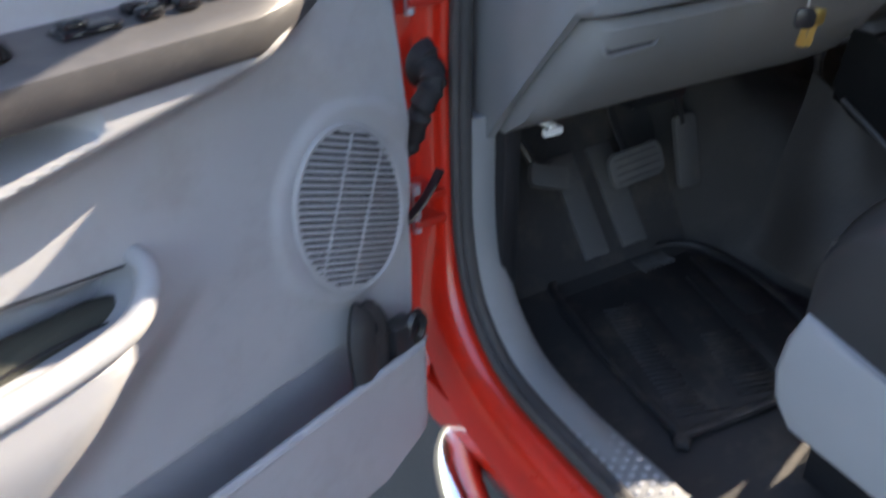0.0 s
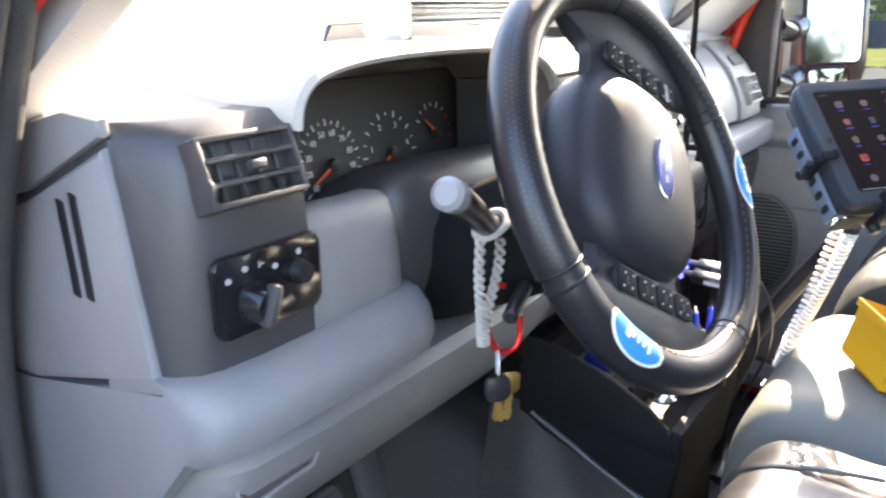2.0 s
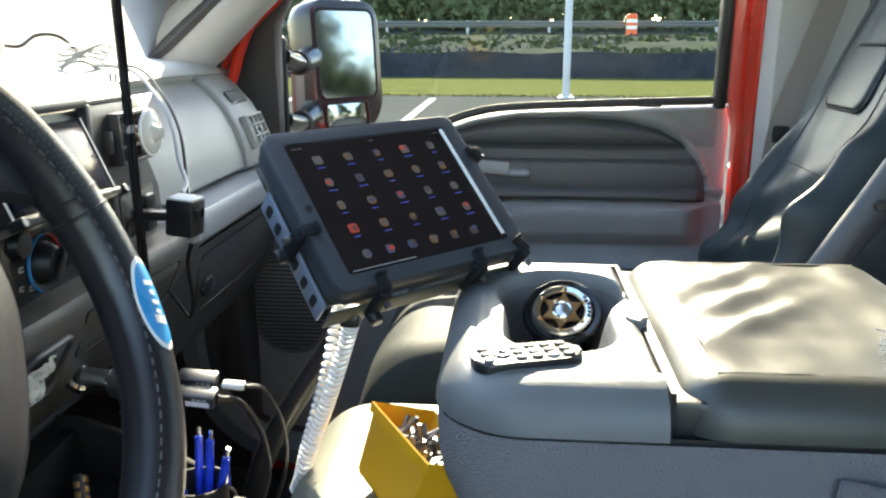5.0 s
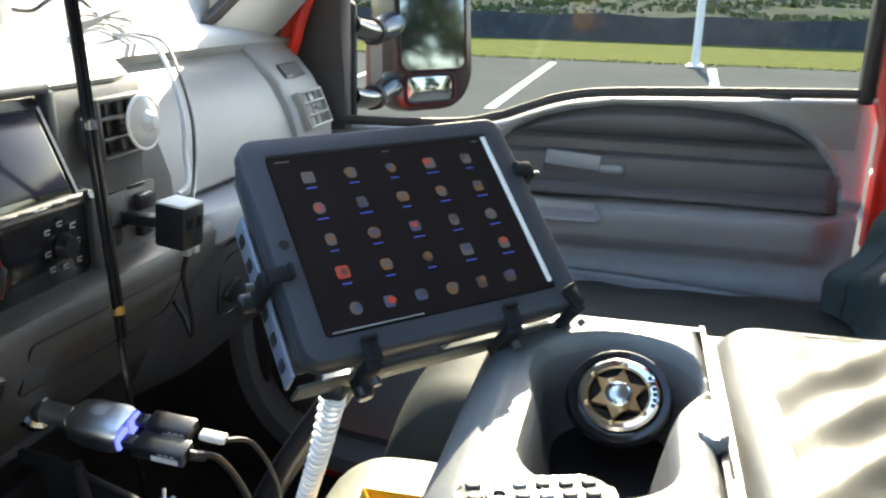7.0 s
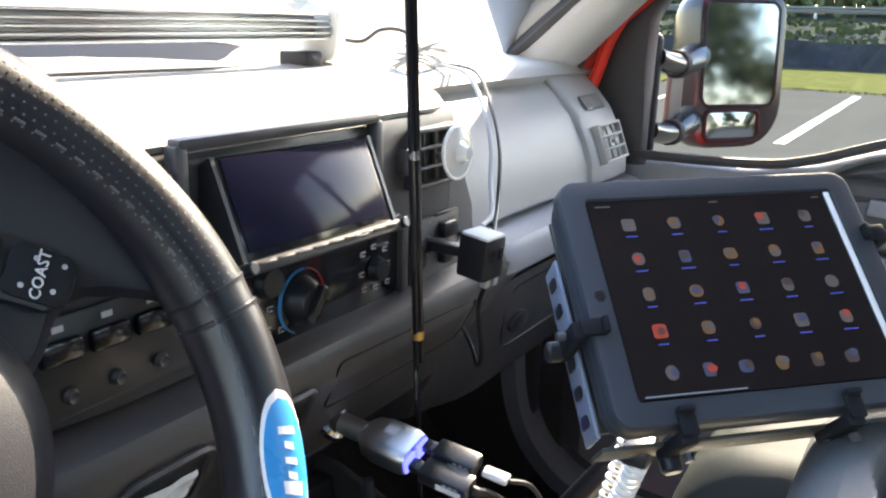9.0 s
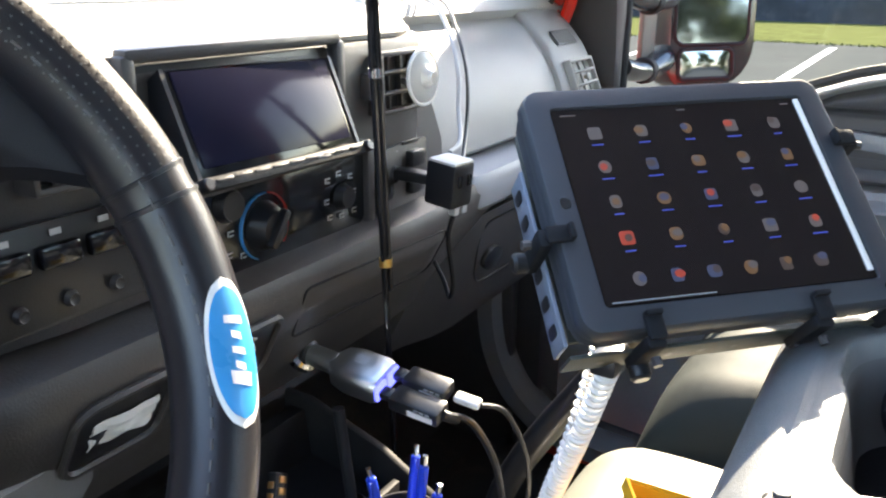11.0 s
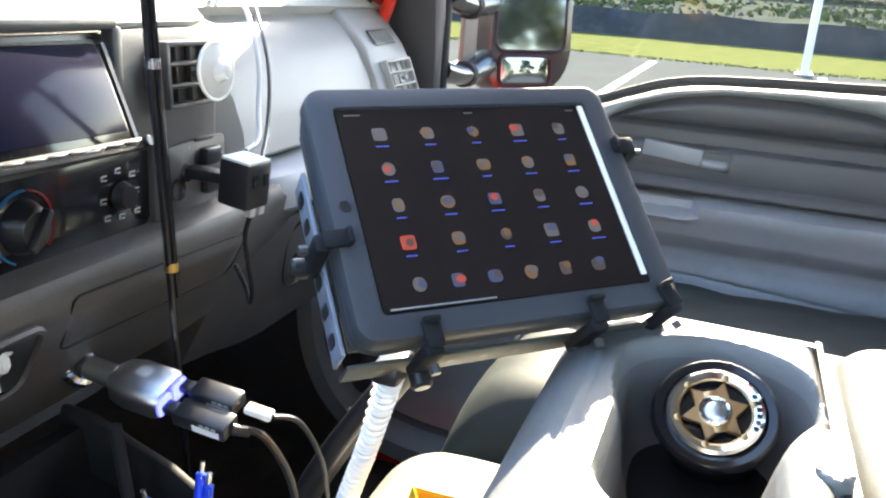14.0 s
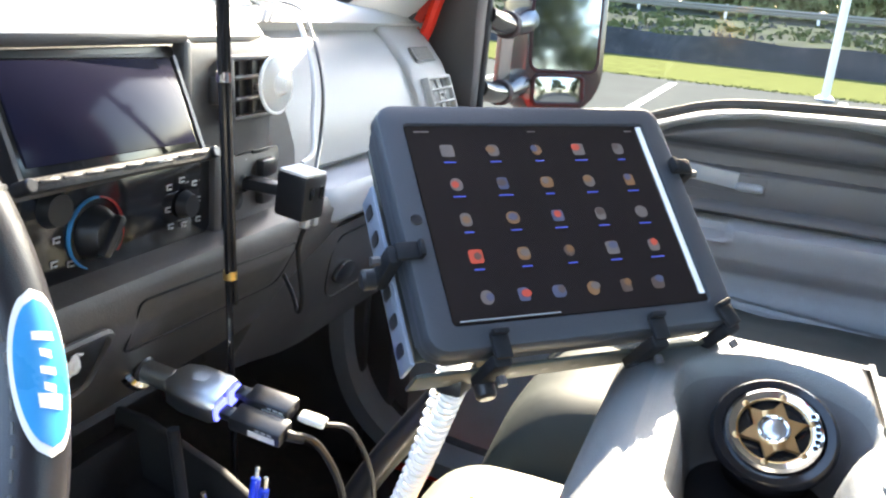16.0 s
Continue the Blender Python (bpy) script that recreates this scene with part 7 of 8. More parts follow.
for k in range(70):
    u = random.random()
    p = Vector((-0.228 + 0.075 * u, -0.520 - 0.02 * u, 1.348 + 0.01 * random.random()))
    q = p + Vector((random.uniform(-0.008, 0.008), random.uniform(0.003, 0.012), random.uniform(-0.006, 0.003)))
    b = tube([p, q], 0.0007, 4)
    me = bpy.data.meshes.new("t")
    b.to_mesh(me)
    bm.from_mesh(me)
    bpy.data.meshes.remove(me)
    b.free()
part("fringe", bm, FRAY, rag, "white frayed threads")

# tumbler with a pierced star on its lid
cup = thing("star_tumbler", (0.052, -0.302, 1.263), "black tumbler with chrome ring and gold star on its lid", "tumbler")
CM = axes(Vector((0.046, -0.304, 1.302)) - Vector((-0.60, 0.04, 0.80)) * 0.040, (0.80, 0.05, 0.60), (0.05, 0.99, -0.05)) @ Matrix.Scale(0.84, 4)
part("body", lathe([(0, -0.05), (0.034, -0.05), (0.036, -0.046), (0.041, 0.026), (0.047, 0.032), (0.050, 0.038), (0.049, 0.043), (0.046, 0.0455), (0.040, 0.044), (0.038, 0.040), (0, 0.038)], 36, CM), GLOSSBLACK, cup)
part("ring", lathe([(0.037, 0.040), (0.037, 0.047), (0.0345, 0.049), (0.029, 0.047), (0.028, 0.041)], 40, CM), CHROME, cup, "chrome ring")
star = []
for k in range(12):
    a = radians(90 + 30 * k) + 0.35
    r = 0.0285 if k % 2 == 0 else 0.0140
    star.append((r * math.cos(a), r * math.sin(a)))
part("star", prism(star, 0.004, CM @ Matrix.Translation((0, 0, 0.043)), 0.0012), GOLD, cup, "gold six-pointed star")
for k in range(6):
    a = radians(90 + 60 * k) + 0.35
    part("star_ball", lathe([(0.0032, 0), (0.0028, 0.0022), (0, 0.0034)], 10, CM @ Matrix.Translation((0.030 * math.cos(a), 0.030 * math.sin(a), 0.046))), GOLD, cup)
part("star_ring", tube([CM @ Vector((0.0285 * math.cos(a), 0.0285 * math.sin(a), 0.046)) for a in [k * math.pi / 18 for k in range(36)]], 0.0011, 6, True), GOLD, cup)
part("star_band", rbox((0, 0, 0.0462), (0.036, 0.010, 0.002), 0.0006, CM @ Matrix.Rotation(0.35, 4, "Z")), GOLD, cup)
part("seal_ring", lathe([(0.0125, 0.046), (0.0125, 0.049), (0.011, 0.050), (0.0095, 0.049)], 24, CM), CHROME, cup)
part("seal", lathe([(0, 0.0505), (0.007, 0.0495), (0.0095, 0.0475)], 20, CM), ALU, cup)
for k in range(6):
    a = radians(250 + 10 * k)
    part("ring_letter", rbox((0.0325 * math.cos(a), 0.0325 * math.sin(a), 0.0492), (0.003, 0.0036, 0.0006), 0, CM, 1), BLACK, cup)

# remote on the tray
RM = Matrix.Translation((-0.150, -0.262, 1.3185)) @ Matrix.Rotation(radians(-72), 4, "Z")
rem = thing("remote_control", (-0.150, -0.262, 1.319), "small black remote control with pale rubber buttons", "remote control")
part("case", prism(rrect(0.090, 0.038, 0.014), 0.012, RM, 0.0035, 3), BLACK, rem)
for i in range(6):
    for j in range(3):
        if i == 1:
            continue
        part("button", prism(rrect(0.0085, 0.0062, 0.002), 0.0022, RM @ Matrix.Translation((-0.034 + 0.0132 * i, -0.011 + 0.011 * j, 0.0118)), 0.0006, 1), PEDAL if (i + j) % 4 else DIMMARK, rem)
part("ring_button", lathe([(0.003, 0), (0.004, 0.002), (0.007, 0.002), (0.008, 0)], 18, RM @ Matrix.Translation((-0.021, 0, 0.0118))), BLACK, rem)

# yellow parts bin full of bolts
BM_ = axes((-0.035, -0.148, 1.121), (-0.833, -0.546, -0.089), (0.538, -0.764, -0.356)) @ Matrix.Diagonal((0.78, 0.9, 0.67, 1))
bin_ = thing("parts_bin", (-0.085, -0.17, 1.13), "yellow plastic parts bin filled with bolts", "parts bin")
outer = [(-0.078, -0.042), (0.078, -0.042), (0.078, 0.042), (-0.078, 0.042)]


def bin_ring(k, z, g=0.0):
    return [BM_ @ Vector((x * k + math.copysign(g, x), y * k + math.copysign(g, y), z)) for x, y in outer]


part("shell", loft([bin_ring(0.84, 0.003, -0.003), bin_ring(0.84, 0.0), bin_ring(0.97, 0.094), bin_ring(1.04, 0.096), bin_ring(1.05, 0.110), bin_ring(1.02, 0.112), bin_ring(0.98, 0.108), bin_ring(0.82, 0.006, -0.003)], caps=False), YELLOW, bin_, "bright yellow plastic shell", smooth=30)
part("bottom", loft([bin_ring(0.83, 0.004), bin_ring(0.83, 0.012)]), YELLOW, bin_)
rnd = random.Random(3)
bm = bmesh.new()
for k in range(90):
    c = BM_ @ Vector((rnd.uniform(-0.048, 0.048), rnd.uniform(-0.020, 0.020), 0.062 + rnd.uniform(0, 0.03)))
    d = Vector((rnd.gauss(0, 1), rnd.gauss(0, 1), rnd.gauss(0, 0.5))).normalized()
    b = join(cyl(c, c + d * 0.022, 0.0025, 6), cyl(c, c + d * 0.004, 0.0055, 6))
    me = bpy.data.meshes.new("t")
    b.to_mesh(me)
    bm.from_mesh(me)
    bpy.data.meshes.remove(me)
    b.free()
st_ = part("bolts", bm, BOLTM, bin_, "heap of loose bolts")
st_["kind"] = "stuff"

# ---------- tablet on its clamp mount ----------
tab = thing("tablet", (0.075, -0.10, 1.33), "tablet in a slate rubber case showing an icon screen", "tablet")
TM = axes((0.0705, -0.131, 1.4145), (0.166, -0.171, 0.006), (0.086, 0.0995, 0.129))
TW, TH = 0.246, 0.193
R0 = 0.015
part("case", prism(rrect(TW - 0.004, TH - 0.004, R0, 8), -0.022, TM @ Matrix.Translation((0, 0, -0.003)), 0.004, 4), TABCASE, tab, "slate grey rubber case")
part("bezel", loft([[TM @ Vector((x, y, z)) for x, y in rrect(w, h, r, 8)] for w, h, r, z in ((TW - 0.003, TH - 0.003, R0, -0.012), (TW, TH, R0, -0.009), (TW - 0.001, TH - 0.001, R0, 0.0005), (TW - 0.004, TH - 0.004, R0 - 0.002, 0.0035), (TW - 0.008, TH - 0.008, R0 - 0.004, 0.0042), (0.207, 0.158, 0.004, 0.0042), (0.205, 0.156, 0.003, 0.0015))], caps=False), TABCASE, tab)
scr = part("screen", rbox((0, 0, 0.0015), (0.204, 0.155, 0.002), 0, TM), SCREENM, tab, "lit tablet screen with rows of icons")
part("edge_strip", rbox((0.0985, 0.002, 0.0032), (0.0045, 0.148, 0.0016), 0.0006, TM), WHITEP, tab, "pale strip along the screen's edge")
part("lower_strip", rbox((-0.06, -0.0755, 0.0030), (0.075, 0.0012, 0.001), 0.0004, TM), CAPGREY, tab)
rnd = random.Random(9)
for r_i in range(5):
    n = 5 if r_i < 4 else 6
    for c_i in range(n):
        if r_i < 4:
            x, y = -0.0735 + 0.0365 * c_i, 0.056 - 0.0285 * r_i
        else:
            x, y = -0.0735 + 0.0275 * c_i, -0.060
        mt = ICON[{(3, 0): 3, (1, 2): 1, (2, 1): 1, (0, 2): 1, (1, 1): 2, (2, 2): 2, (1, 4): 1, (3, 1): 1, (4, 1): 2, (4, 2): 2, (4, 3): 1, (3, 2): 4, (4, 4): 4, (4, 5): 4}.get((r_i, c_i), 0)]
        m = TM @ Matrix.Translation((x, y, 0.0026))
        ic = part("icon", prism(rrect(0.0105 - 0.001 * ((r_i + c_i) % 3), 0.0105 - 0.0006 * (c_i % 3), 0.0022 + 0.0012 * ((r_i * 2 + c_i) % 3), 4), 0.0003, m), mt, scr)
        part("icon_mark", prism(oval(0.003 + 0.001 * (c_i % 2), 0.003, 8), 0.0002, m @ Matrix.Translation((0.001 * (r_i - 2), 0.0006 * c_i, 0.0003))), ICON[(r_i * 3 + c_i) % 5], ic)
        if r_i < 4:
            part("caption", rbox((0, -0.0098, 0), (0.007 + 0.005 * rnd.random(), 0.0010, 0.0003), 0, m, 1), ICONTEXT, scr)
for sx, sw in ((-0.09, 0.012), (0.0, 0.007), (0.088, 0.007)):
    part("status_bar", rbox((sx, 0.0725, 0.0027), (sw, 0.001, 0.0003), 0, TM, 1), ICON[0], scr)
part("home_button", lathe([(0.0045, 0), (0.004, 0.0006), (0, 0.0004)], 18, TM @ Matrix.Translation((-0.111, 0.0, 0.0044))), BLACK, tab)

mount = thing("tablet_mount", (0.075, -0.05, 1.0), "slotted steel tablet mount with black clamps on a post", "tablet mount")
rail_m = TM @ Matrix.Translation((-0.1255, -0.024, -0.036))
pl_ = part("slotted_rail", rbox((0, 0, 0), (0.003, 0.136, 0.026), 0.0008, rail_m), RAILM, mount, "slotted zinc-plated rail")
for k in range(6):
    part("slot", prism(rrect(0.015, 0.009, 0.003, 3), 0.0006, rail_m @ Matrix.Translation((-0.0018, -0.053 + 0.0212 * k, 0)) @ Matrix.Rotation(radians(-90), 4, "Y")), BLACK, pl_)
rail_b = TM @ Matrix.Translation((0.0, -0.1, -0.036))
pb_ = part("bottom_rail", rbox((0, 0, 0), (0.250, 0.003, 0.026), 0.0008, rail_b), DARKRAIL, mount, "perforated dark steel bottom rail")
for k in range(9):
    part("hole", lathe([(0, 0.0003), (0.003, 0.0003)], 10, rail_b @ Matrix.Translation((-0.10 + 0.025 * k, -0.0018, 0)) @ Matrix.Rotation(radians(90), 4, "X")), BLACK, pb_)
part("back_plate", rbox((0, 0, -0.040), (0.235, 0.17, 0.004), 0.001, TM), DARKRAIL, mount)


def clamp(x, y, ang):
    m = TM @ Matrix.Translation((x, y, 0)) @ Matrix.Rotation(radians(ang), 4, "Z")
    c = part("clamp", join(rbox((0, -0.004, -0.018), (0.014, 0.010, 0.044), 0.003, m), rbox((0, 0.005, 0.0065), (0.013, 0.019, 0.0045), 0.002, m), rbox((0, 0.013, 0.009), (0.012, 0.004, 0.008), 0.0015, m)), TEXBLACK, mount, "black spring clamp")
    part("knob", cyl(m @ Vector((0, -0.006, -0.034)), m @ Vector((0, -0.018, -0.034)), 0.0075, 12, bev=0.002), BLACK, c)
    part("screw", cyl(m @ Vector((0, -0.012, -0.006)), m @ Vector((0, -0.018, -0.006)), 0.0035, 8), POD, c)


clamp(-0.075, -0.1, 0)
clamp(0.048, -0.1, 0)
clamp(0.112, -0.096, 18)
clamp(0.127, 0.036, 90)
clamp(-0.127, -0.024, -90)
part("ball_joint", lathe([(0, -0.022), (0.016, -0.016), (0.022, 0), (0.016, 0.016), (0, 0.022)], 18, Matrix.Translation(TM @ Vector((0, -0.02, -0.066)))), BLACK, mount)
part("ball_stem", cyl(TM @ Vector((0, -0.02, -0.042)), TM @ Vector((0, -0.02, -0.07)), 0.012, 12), BLACK, mount)
bj = TM @ Vector((0, -0.02, -0.066))
part("post", tube(spline([bj, bj + Vector((0.03, 0.05, -0.10)), (0.15, 0.06, 1.05), (0.16, 0.10, 0.83)], 8), 0.014, 12), BLACK, mount)
part("foot", rbox((0.16, 0.10, 0.825), (0.12, 0.12, 0.02), 0.004), BLACK, mount)


def coil_cord(path, r, wire, turns, parent, name="coil"):
    pts = spline(path, 10)
    n = len(pts)
    total = turns * 12
    out = []
    for i in range(total + 1):
        k = i / total * (n - 1)
        j = min(int(k), n - 2)
        c = pts[j].lerp(pts[j + 1], k - j)
        d = (pts[j + 1] - pts[j]).normalized()
        a1 = d.cross(Vector((0.3, 1, 0.1))).normalized()
        a2 = d.cross(a1)
        t = 2 * math.pi * i / 12
        out.append(c + a1 * r * math.cos(t) + a2 * r * math.sin(t))
    return part(name, tube(out, wire, 6), WHITEP, parent)


cord = thing("coiled_cord", (0.07, -0.02, 1.03), "white coiled charging cord hanging from the tablet", "coiled cord")
coil_cord([(-0.005, -0.092, 1.300), (0.012, -0.069, 1.23), (0.037, -0.039, 1.15), (0.078, -0.004, 1.06)], 0.0066, 0.0023, 36, cord)
coil_cord([(0.050, -0.070, 1.300), (0.072, -0.045, 1.20), (0.090, -0.015, 1.105), (0.11, 0.0, 1.05)], 0.0072, 0.0024, 33, cord)
part("plug", rbox((-0.004, -0.092, 1.306), (0.034, 0.02, 0.016), 0.004), BLACK, cord)

# ---------- things on and round the dash ----------
chg = thing("car_charger", (0.053, 0.237, 1.206), "silver two-port car charger glowing blue, with plugs in it", "car charger")
A0, A1 = Vector((0.053, 0.236, 1.206)), Vector((0.058, 0.098, 1.192))
ax_ = (A1 - A0).normalized()
CHM = axes(A0, ax_, (1, 0, 0.25))
part("barrel", cyl(A0 - ax_ * 0.01, A0 + ax_ * 0.042, 0.0110, 18, bev=0.002), ALU, chg)
part("collar", cyl(A0 + ax_ * 0.002, A0 + ax_ * 0.010, 0.0135, 18, bev=0.002), BLACK, chg)
part("head", loft([[CHM @ Vector((d, y, z)) for y, z in rrect(w, h, min(w, h) * 0.35, 4)] for d, w, h in ((0.036, 0.018, 0.016), (0.046, 0.040, 0.026), (0.06, 0.047, 0.029), (0.090, 0.047, 0.029), (0.096, 0.042, 0.025))]), ALU, chg, "brushed silver charger head")
part("glow_ring", join(rbox((0.0975, 0.011, 0), (0.003, 0.017, 0.016), 0.002, CHM), rbox((0.0975, -0.011, 0), (0.003, 0.017, 0.016), 0.002, CHM)), LEDBLUE, chg, "blue light ring")
part("crest", prism(rrect(0.014, 0.012, 0.003), 0.0006, CHM @ Matrix.Translation((0.068, 0.004, 0.0143))), STEEL, chg)
for k, (dy, L, dz) in enumerate(((-0.012, 0.052, 0.0), (0.013, 0.045, 0.003))):
    pm = CHM @ Matrix.Translation((0.100, dy, dz))
    pg = part("usb_plug", join(rbox((0.006, 0, 0), (0.014, 0.013, 0.008), 0.002, pm), rbox((0.012 + L / 2, 0, 0), (L, 0.023, 0.015), 0.003, pm)), BLACK, chg, "black plug")
    part("plug_label", rbox((0.02 + L / 2, -0.0118, -0.001), (L * 0.5, 0.0008, 0.006), 0, pm, 1), WHITEP, pg)
    for q in range(3):
        part("plug_mark", rbox((0.016 + L / 2 + 0.006 * q, -0.0117, 0.0045), (0.004, 0.0006, 0.002), 0, pm, 1), DIMMARK, pg)
    e = pm @ Vector((0.012 + L, 0, 0))
    if k == 1:
        part("white_connector", rbox((0.03 + L, 0.002, -0.003), (0.026, 0.012, 0.007), 0.0025, pm), WHITEP, chg)
        e = pm @ Vector((0.043 + L, 0.002, -0.003))
    d = Vector((0.03 + 0.006 * k, -0.035 + 0.008 * k, -0.02 - 0.004 * k))
    part("cable", tube(spline([e, e + d * 0.6, e + d * 1.15 + Vector((0, 0, -0.045)), e + d * 1.2 + Vector((0.01, 0.01, -0.12)), e + Vector((0.02 + 0.04 * k, 0.03, -0.28))], 8), 0.0035 - 0.001 * k, 8), BLACK, chg, "black cable")
    if k == 0:
        part("strain_relief", cyl(e, e + d.normalized() * 0.016, 0.0052, 10, 0.004), BLACK, chg)

rod = thing("hanging_cable", (0.155, 0.19, 0.86), "thin black cable running from the headliner to the floor", "cable")
rd = Vector((0.164, 0.065, -0.984)) / 0.984
rp = Vector((0.085, 0.162, 1.322))
part("cable", tube([rp + rd * (-0.61), rp + rd * (-0.3), rp + rd * 0.0, rp + rd * 0.2, rp + rd * 0.46], 0.0032, 8), GLOSSBLACK, rod)
part("second_strand", tube([rp + rd * (-0.61) + Vector((0.007, 0, 0)), rp + rd * (-0.16) + Vector((0.006, -0.002, 0)), rp + rd * 0.05 + Vector((0.004, -0.003, 0))], 0.003, 8), GLOSSBLACK, rod)
for o in (0.02, -0.16):
    part("tie", cyl(rp + rd * o + Vector((0.003, 0, 0.004)), rp + rd * o + Vector((0.003, 0, -0.004)), 0.0065, 10), BRASS if o > 0 else CHROME, rod)

bx = thing("control_box", (0.187, 0.16, 1.34), "small black control box stuck below the vents", "control box")
XM = axes((0.187, 0.150, 1.362), (1, -0.1, 0.0), (0.0, -0.10, 1))
part("case", rbox((0, 0, 0), (0.036, 0.046, 0.036), 0.004, XM), BLACK, bx)
# Pale plate puts sunlight on the box's black top into colour.
part("sunlit_top", rbox((0, 0.0235, 0), (0.033, 0.003, 0.033), 0.001, XM), PAPER, bx, "pale cream plate coloured as sunlight on the box top")
for k in range(2):
    part("toggle", rbox((-0.008 + 0.016 * k, 0.006, 0.0185), (0.006, 0.012, 0.003), 0.001, XM), GLOSSBLACK, bx)
    part("jack", rbox((-0.004 + 0.014 * k, -0.026, 0.012), (0.008, 0.010, 0.008), 0.001, XM), STEEL, bx)
part("lead", tube(spline([XM @ Vector((0.0, -0.03, 0.01)), (0.195, 0.155, 1.30), (0.215, 0.16, 1.245), (0.235, 0.175, 1.215), (0.262, 0.20, 1.225), (0.27, 0.23, 1.26)], 8), 0.0026, 6), TEXBLACK, bx)
part("mount_tab", rbox((0.192, 0.195, 1.362), (0.02, 0.06, 0.012), 0.003), BLACK, bx)

wire = thing("wire_hank", (0.41, 0.38, 1.528), "hank of thin pale wire lying on the dash top", "wire")
for k in range(4):
    rr_, ph = 0.032 + 0.004 * k, 0.8 * k
    part("loop", tube([(0.41 + rr_ * 1.3 * math.cos(a + ph) + 0.006 * k, 0.385 + rr_ * 0.7 * math.sin(a + ph), 1.534 + 0.008 * k + 0.008 * math.sin(2 * a + k)) for a in [j * math.pi / 10 for j in range(20)]], 0.002, 6, True), DIMMARK, wire)
part("lead", tube(spline([(0.44, 0.38, 1.535), (0.40, 0.30, 1.528), (0.335, 0.235, 1.49), (0.30, 0.205, 1.455), (0.275, 0.190, 1.42), (0.235, 0.165, 1.395), (0.205, 0.16, 1.388)], 8), 0.0028, 7), DIMMARK, wire, "pale lead over the dash edge")
part("lead", tube(spline([(0.455, 0.375, 1.535), (0.415, 0.295, 1.530), (0.345, 0.230, 1.49), (0.312, 0.200, 1.45), (0.285, 0.185, 1.40), (0.24, 0.165, 1.37)], 8), 0.0022, 7), BLACK, wire)
cupm = thing("suction_cup", (0.205, 0.20, 1.462), "clear plastic suction cup in front of the vent", "suction cup")
SM = axes((0.204, 0.192, 1.462), (1.0, -0.10, 0), (0, 0.05, 1)) @ Matrix.Diagonal((1.0, 1.12, 1.0, 1))
part("disc", lathe([(0, 0.004), (0.010, 0.005), (0.020, 0.003), (0.025, 0.0), (0.024, -0.003), (0.02, -0.002), (0, -0.003)], 32, SM), FROST, cupm)
part("hub", lathe([(0, 0.016), (0.006, 0.015), (0.008, 0.008), (0.012, 0.003)], 18, SM), FROST, cupm)
part("rim", tube([SM @ Vector((0.0245 * math.cos(a), 0.0245 * math.sin(a), 0)) for a in [j * math.pi / 14 for j in range(28)]], 0.0018, 6, True), WHITEP, cupm)

lb = thing("light_bar", (0.07, 0.50, 1.52), "finned aluminium light bar resting on the dash top", "light bar")
part("core", rbox((0.065, 0.505, 1.580), (0.53, 0.03, 0.034), 0.004), ALU, lb)
for k in range(5):
    part("fin", rbox((0.065, 0.478, 1.566 + 0.0075 * k), (0.53, 0.026, 0.0028), 0.0008), ALU, lb)
for x in (0.345, -0.205):
    part("end_plate", prism(rrect(0.07, 0.075, 0.02), 0.018, Matrix(((0, 0, 1, x - 0.009), (1, 0, 0, 0.495), (0, 1, 0, 1.574), (0, 0, 0, 1))), 0.004), WHITEP if x > 0 else ALU, lb)
    part("screw", cyl((x - 0.01, 0.47, 1.575), (x + 0.01, 0.47, 1.575), 0.006, 10), STEEL, lb)
    part("foot", rbox((x * 0.9, 0.50, 1.535), (0.03, 0.05, 0.03), 0.004), BLACK, lb)
part("lead", tube(spline([(0.355, 0.49, 1.57), (0.385, 0.46, 1.562), (0.42, 0.45, 1.578), (0.45, 0.43, 1.575), (0.45, 0.40, 1.545)], 6), 0.003, 6), POD, lb)

# cord, carabiner and keys on the stalk
key = thing("key_bunch", (-0.56, 0.12, 1.24), "keys on a red carabiner hung from a braided cord", "keys")
for k, (x0, x1) in enumerate(((-0.588, -0.584), (-0.556, -0.574))):
    pts = spline([(x0 + 0.004, 0.112, 1.415), (x0, 0.112, 1.37), (x1, 0.113, 1.33), (x1 + 0.003 - 0.006 * k, 0.114, 1.303)], 10)
    part("braided_cord", join(*[tube([p + Vector((0.0030 * math.cos(i * 0.62 + h * math.pi), 0.0030 * math.sin(i * 0.62 + h * math.pi), 0)) for i, p in enumerate(spline(pts, 3))], 0.0021, 6) for h in (0, 1)]), CORD, key, "pale braided cord")
part("neck_loop", tube([(-0.572 + 0.015 * math.cos(a), 0.110 + 0.013 * math.sin(a), 1.409 + 0.008 * math.cos(a)) for a in [j * math.pi / 8 for j in range(16)]], 0.0035, 6, True), CORD, key)
KM = axes((-0.548, 0.112, 1.317), (0.75, -0.62, 0.1), (0.12, 0, 1))
cpts = [KM @ Vector((x, y, 0)) for x, y in oval(0.0155, 0.031, 30, 2.4)]
part("carabiner", tube(cpts[6:] + cpts[:1], 0.0028, 8), REDANO, key, "red aluminium carabiner")
part("gate", tube([KM @ Vector((0.0155, -0.004, 0)), KM @ Vector((0.0148, 0.02, 0))], 0.0024, 8), CHROME, key)
part("gate", tube([KM @ Vector((0.0155, -0.018, 0)), KM @ Vector((0.0155, 0.008, 0))], 0.0026, 8), ALU, key)
part("split_ring", tube([(-0.553 + 0.011 * math.cos(a), 0.115 + 0.008 * math.cos(a), 1.277 + 0.013 * math.sin(a)) for a in [j * math.pi / 9 for j in range(18)]], 0.0012, 5, True), STEEL, key)
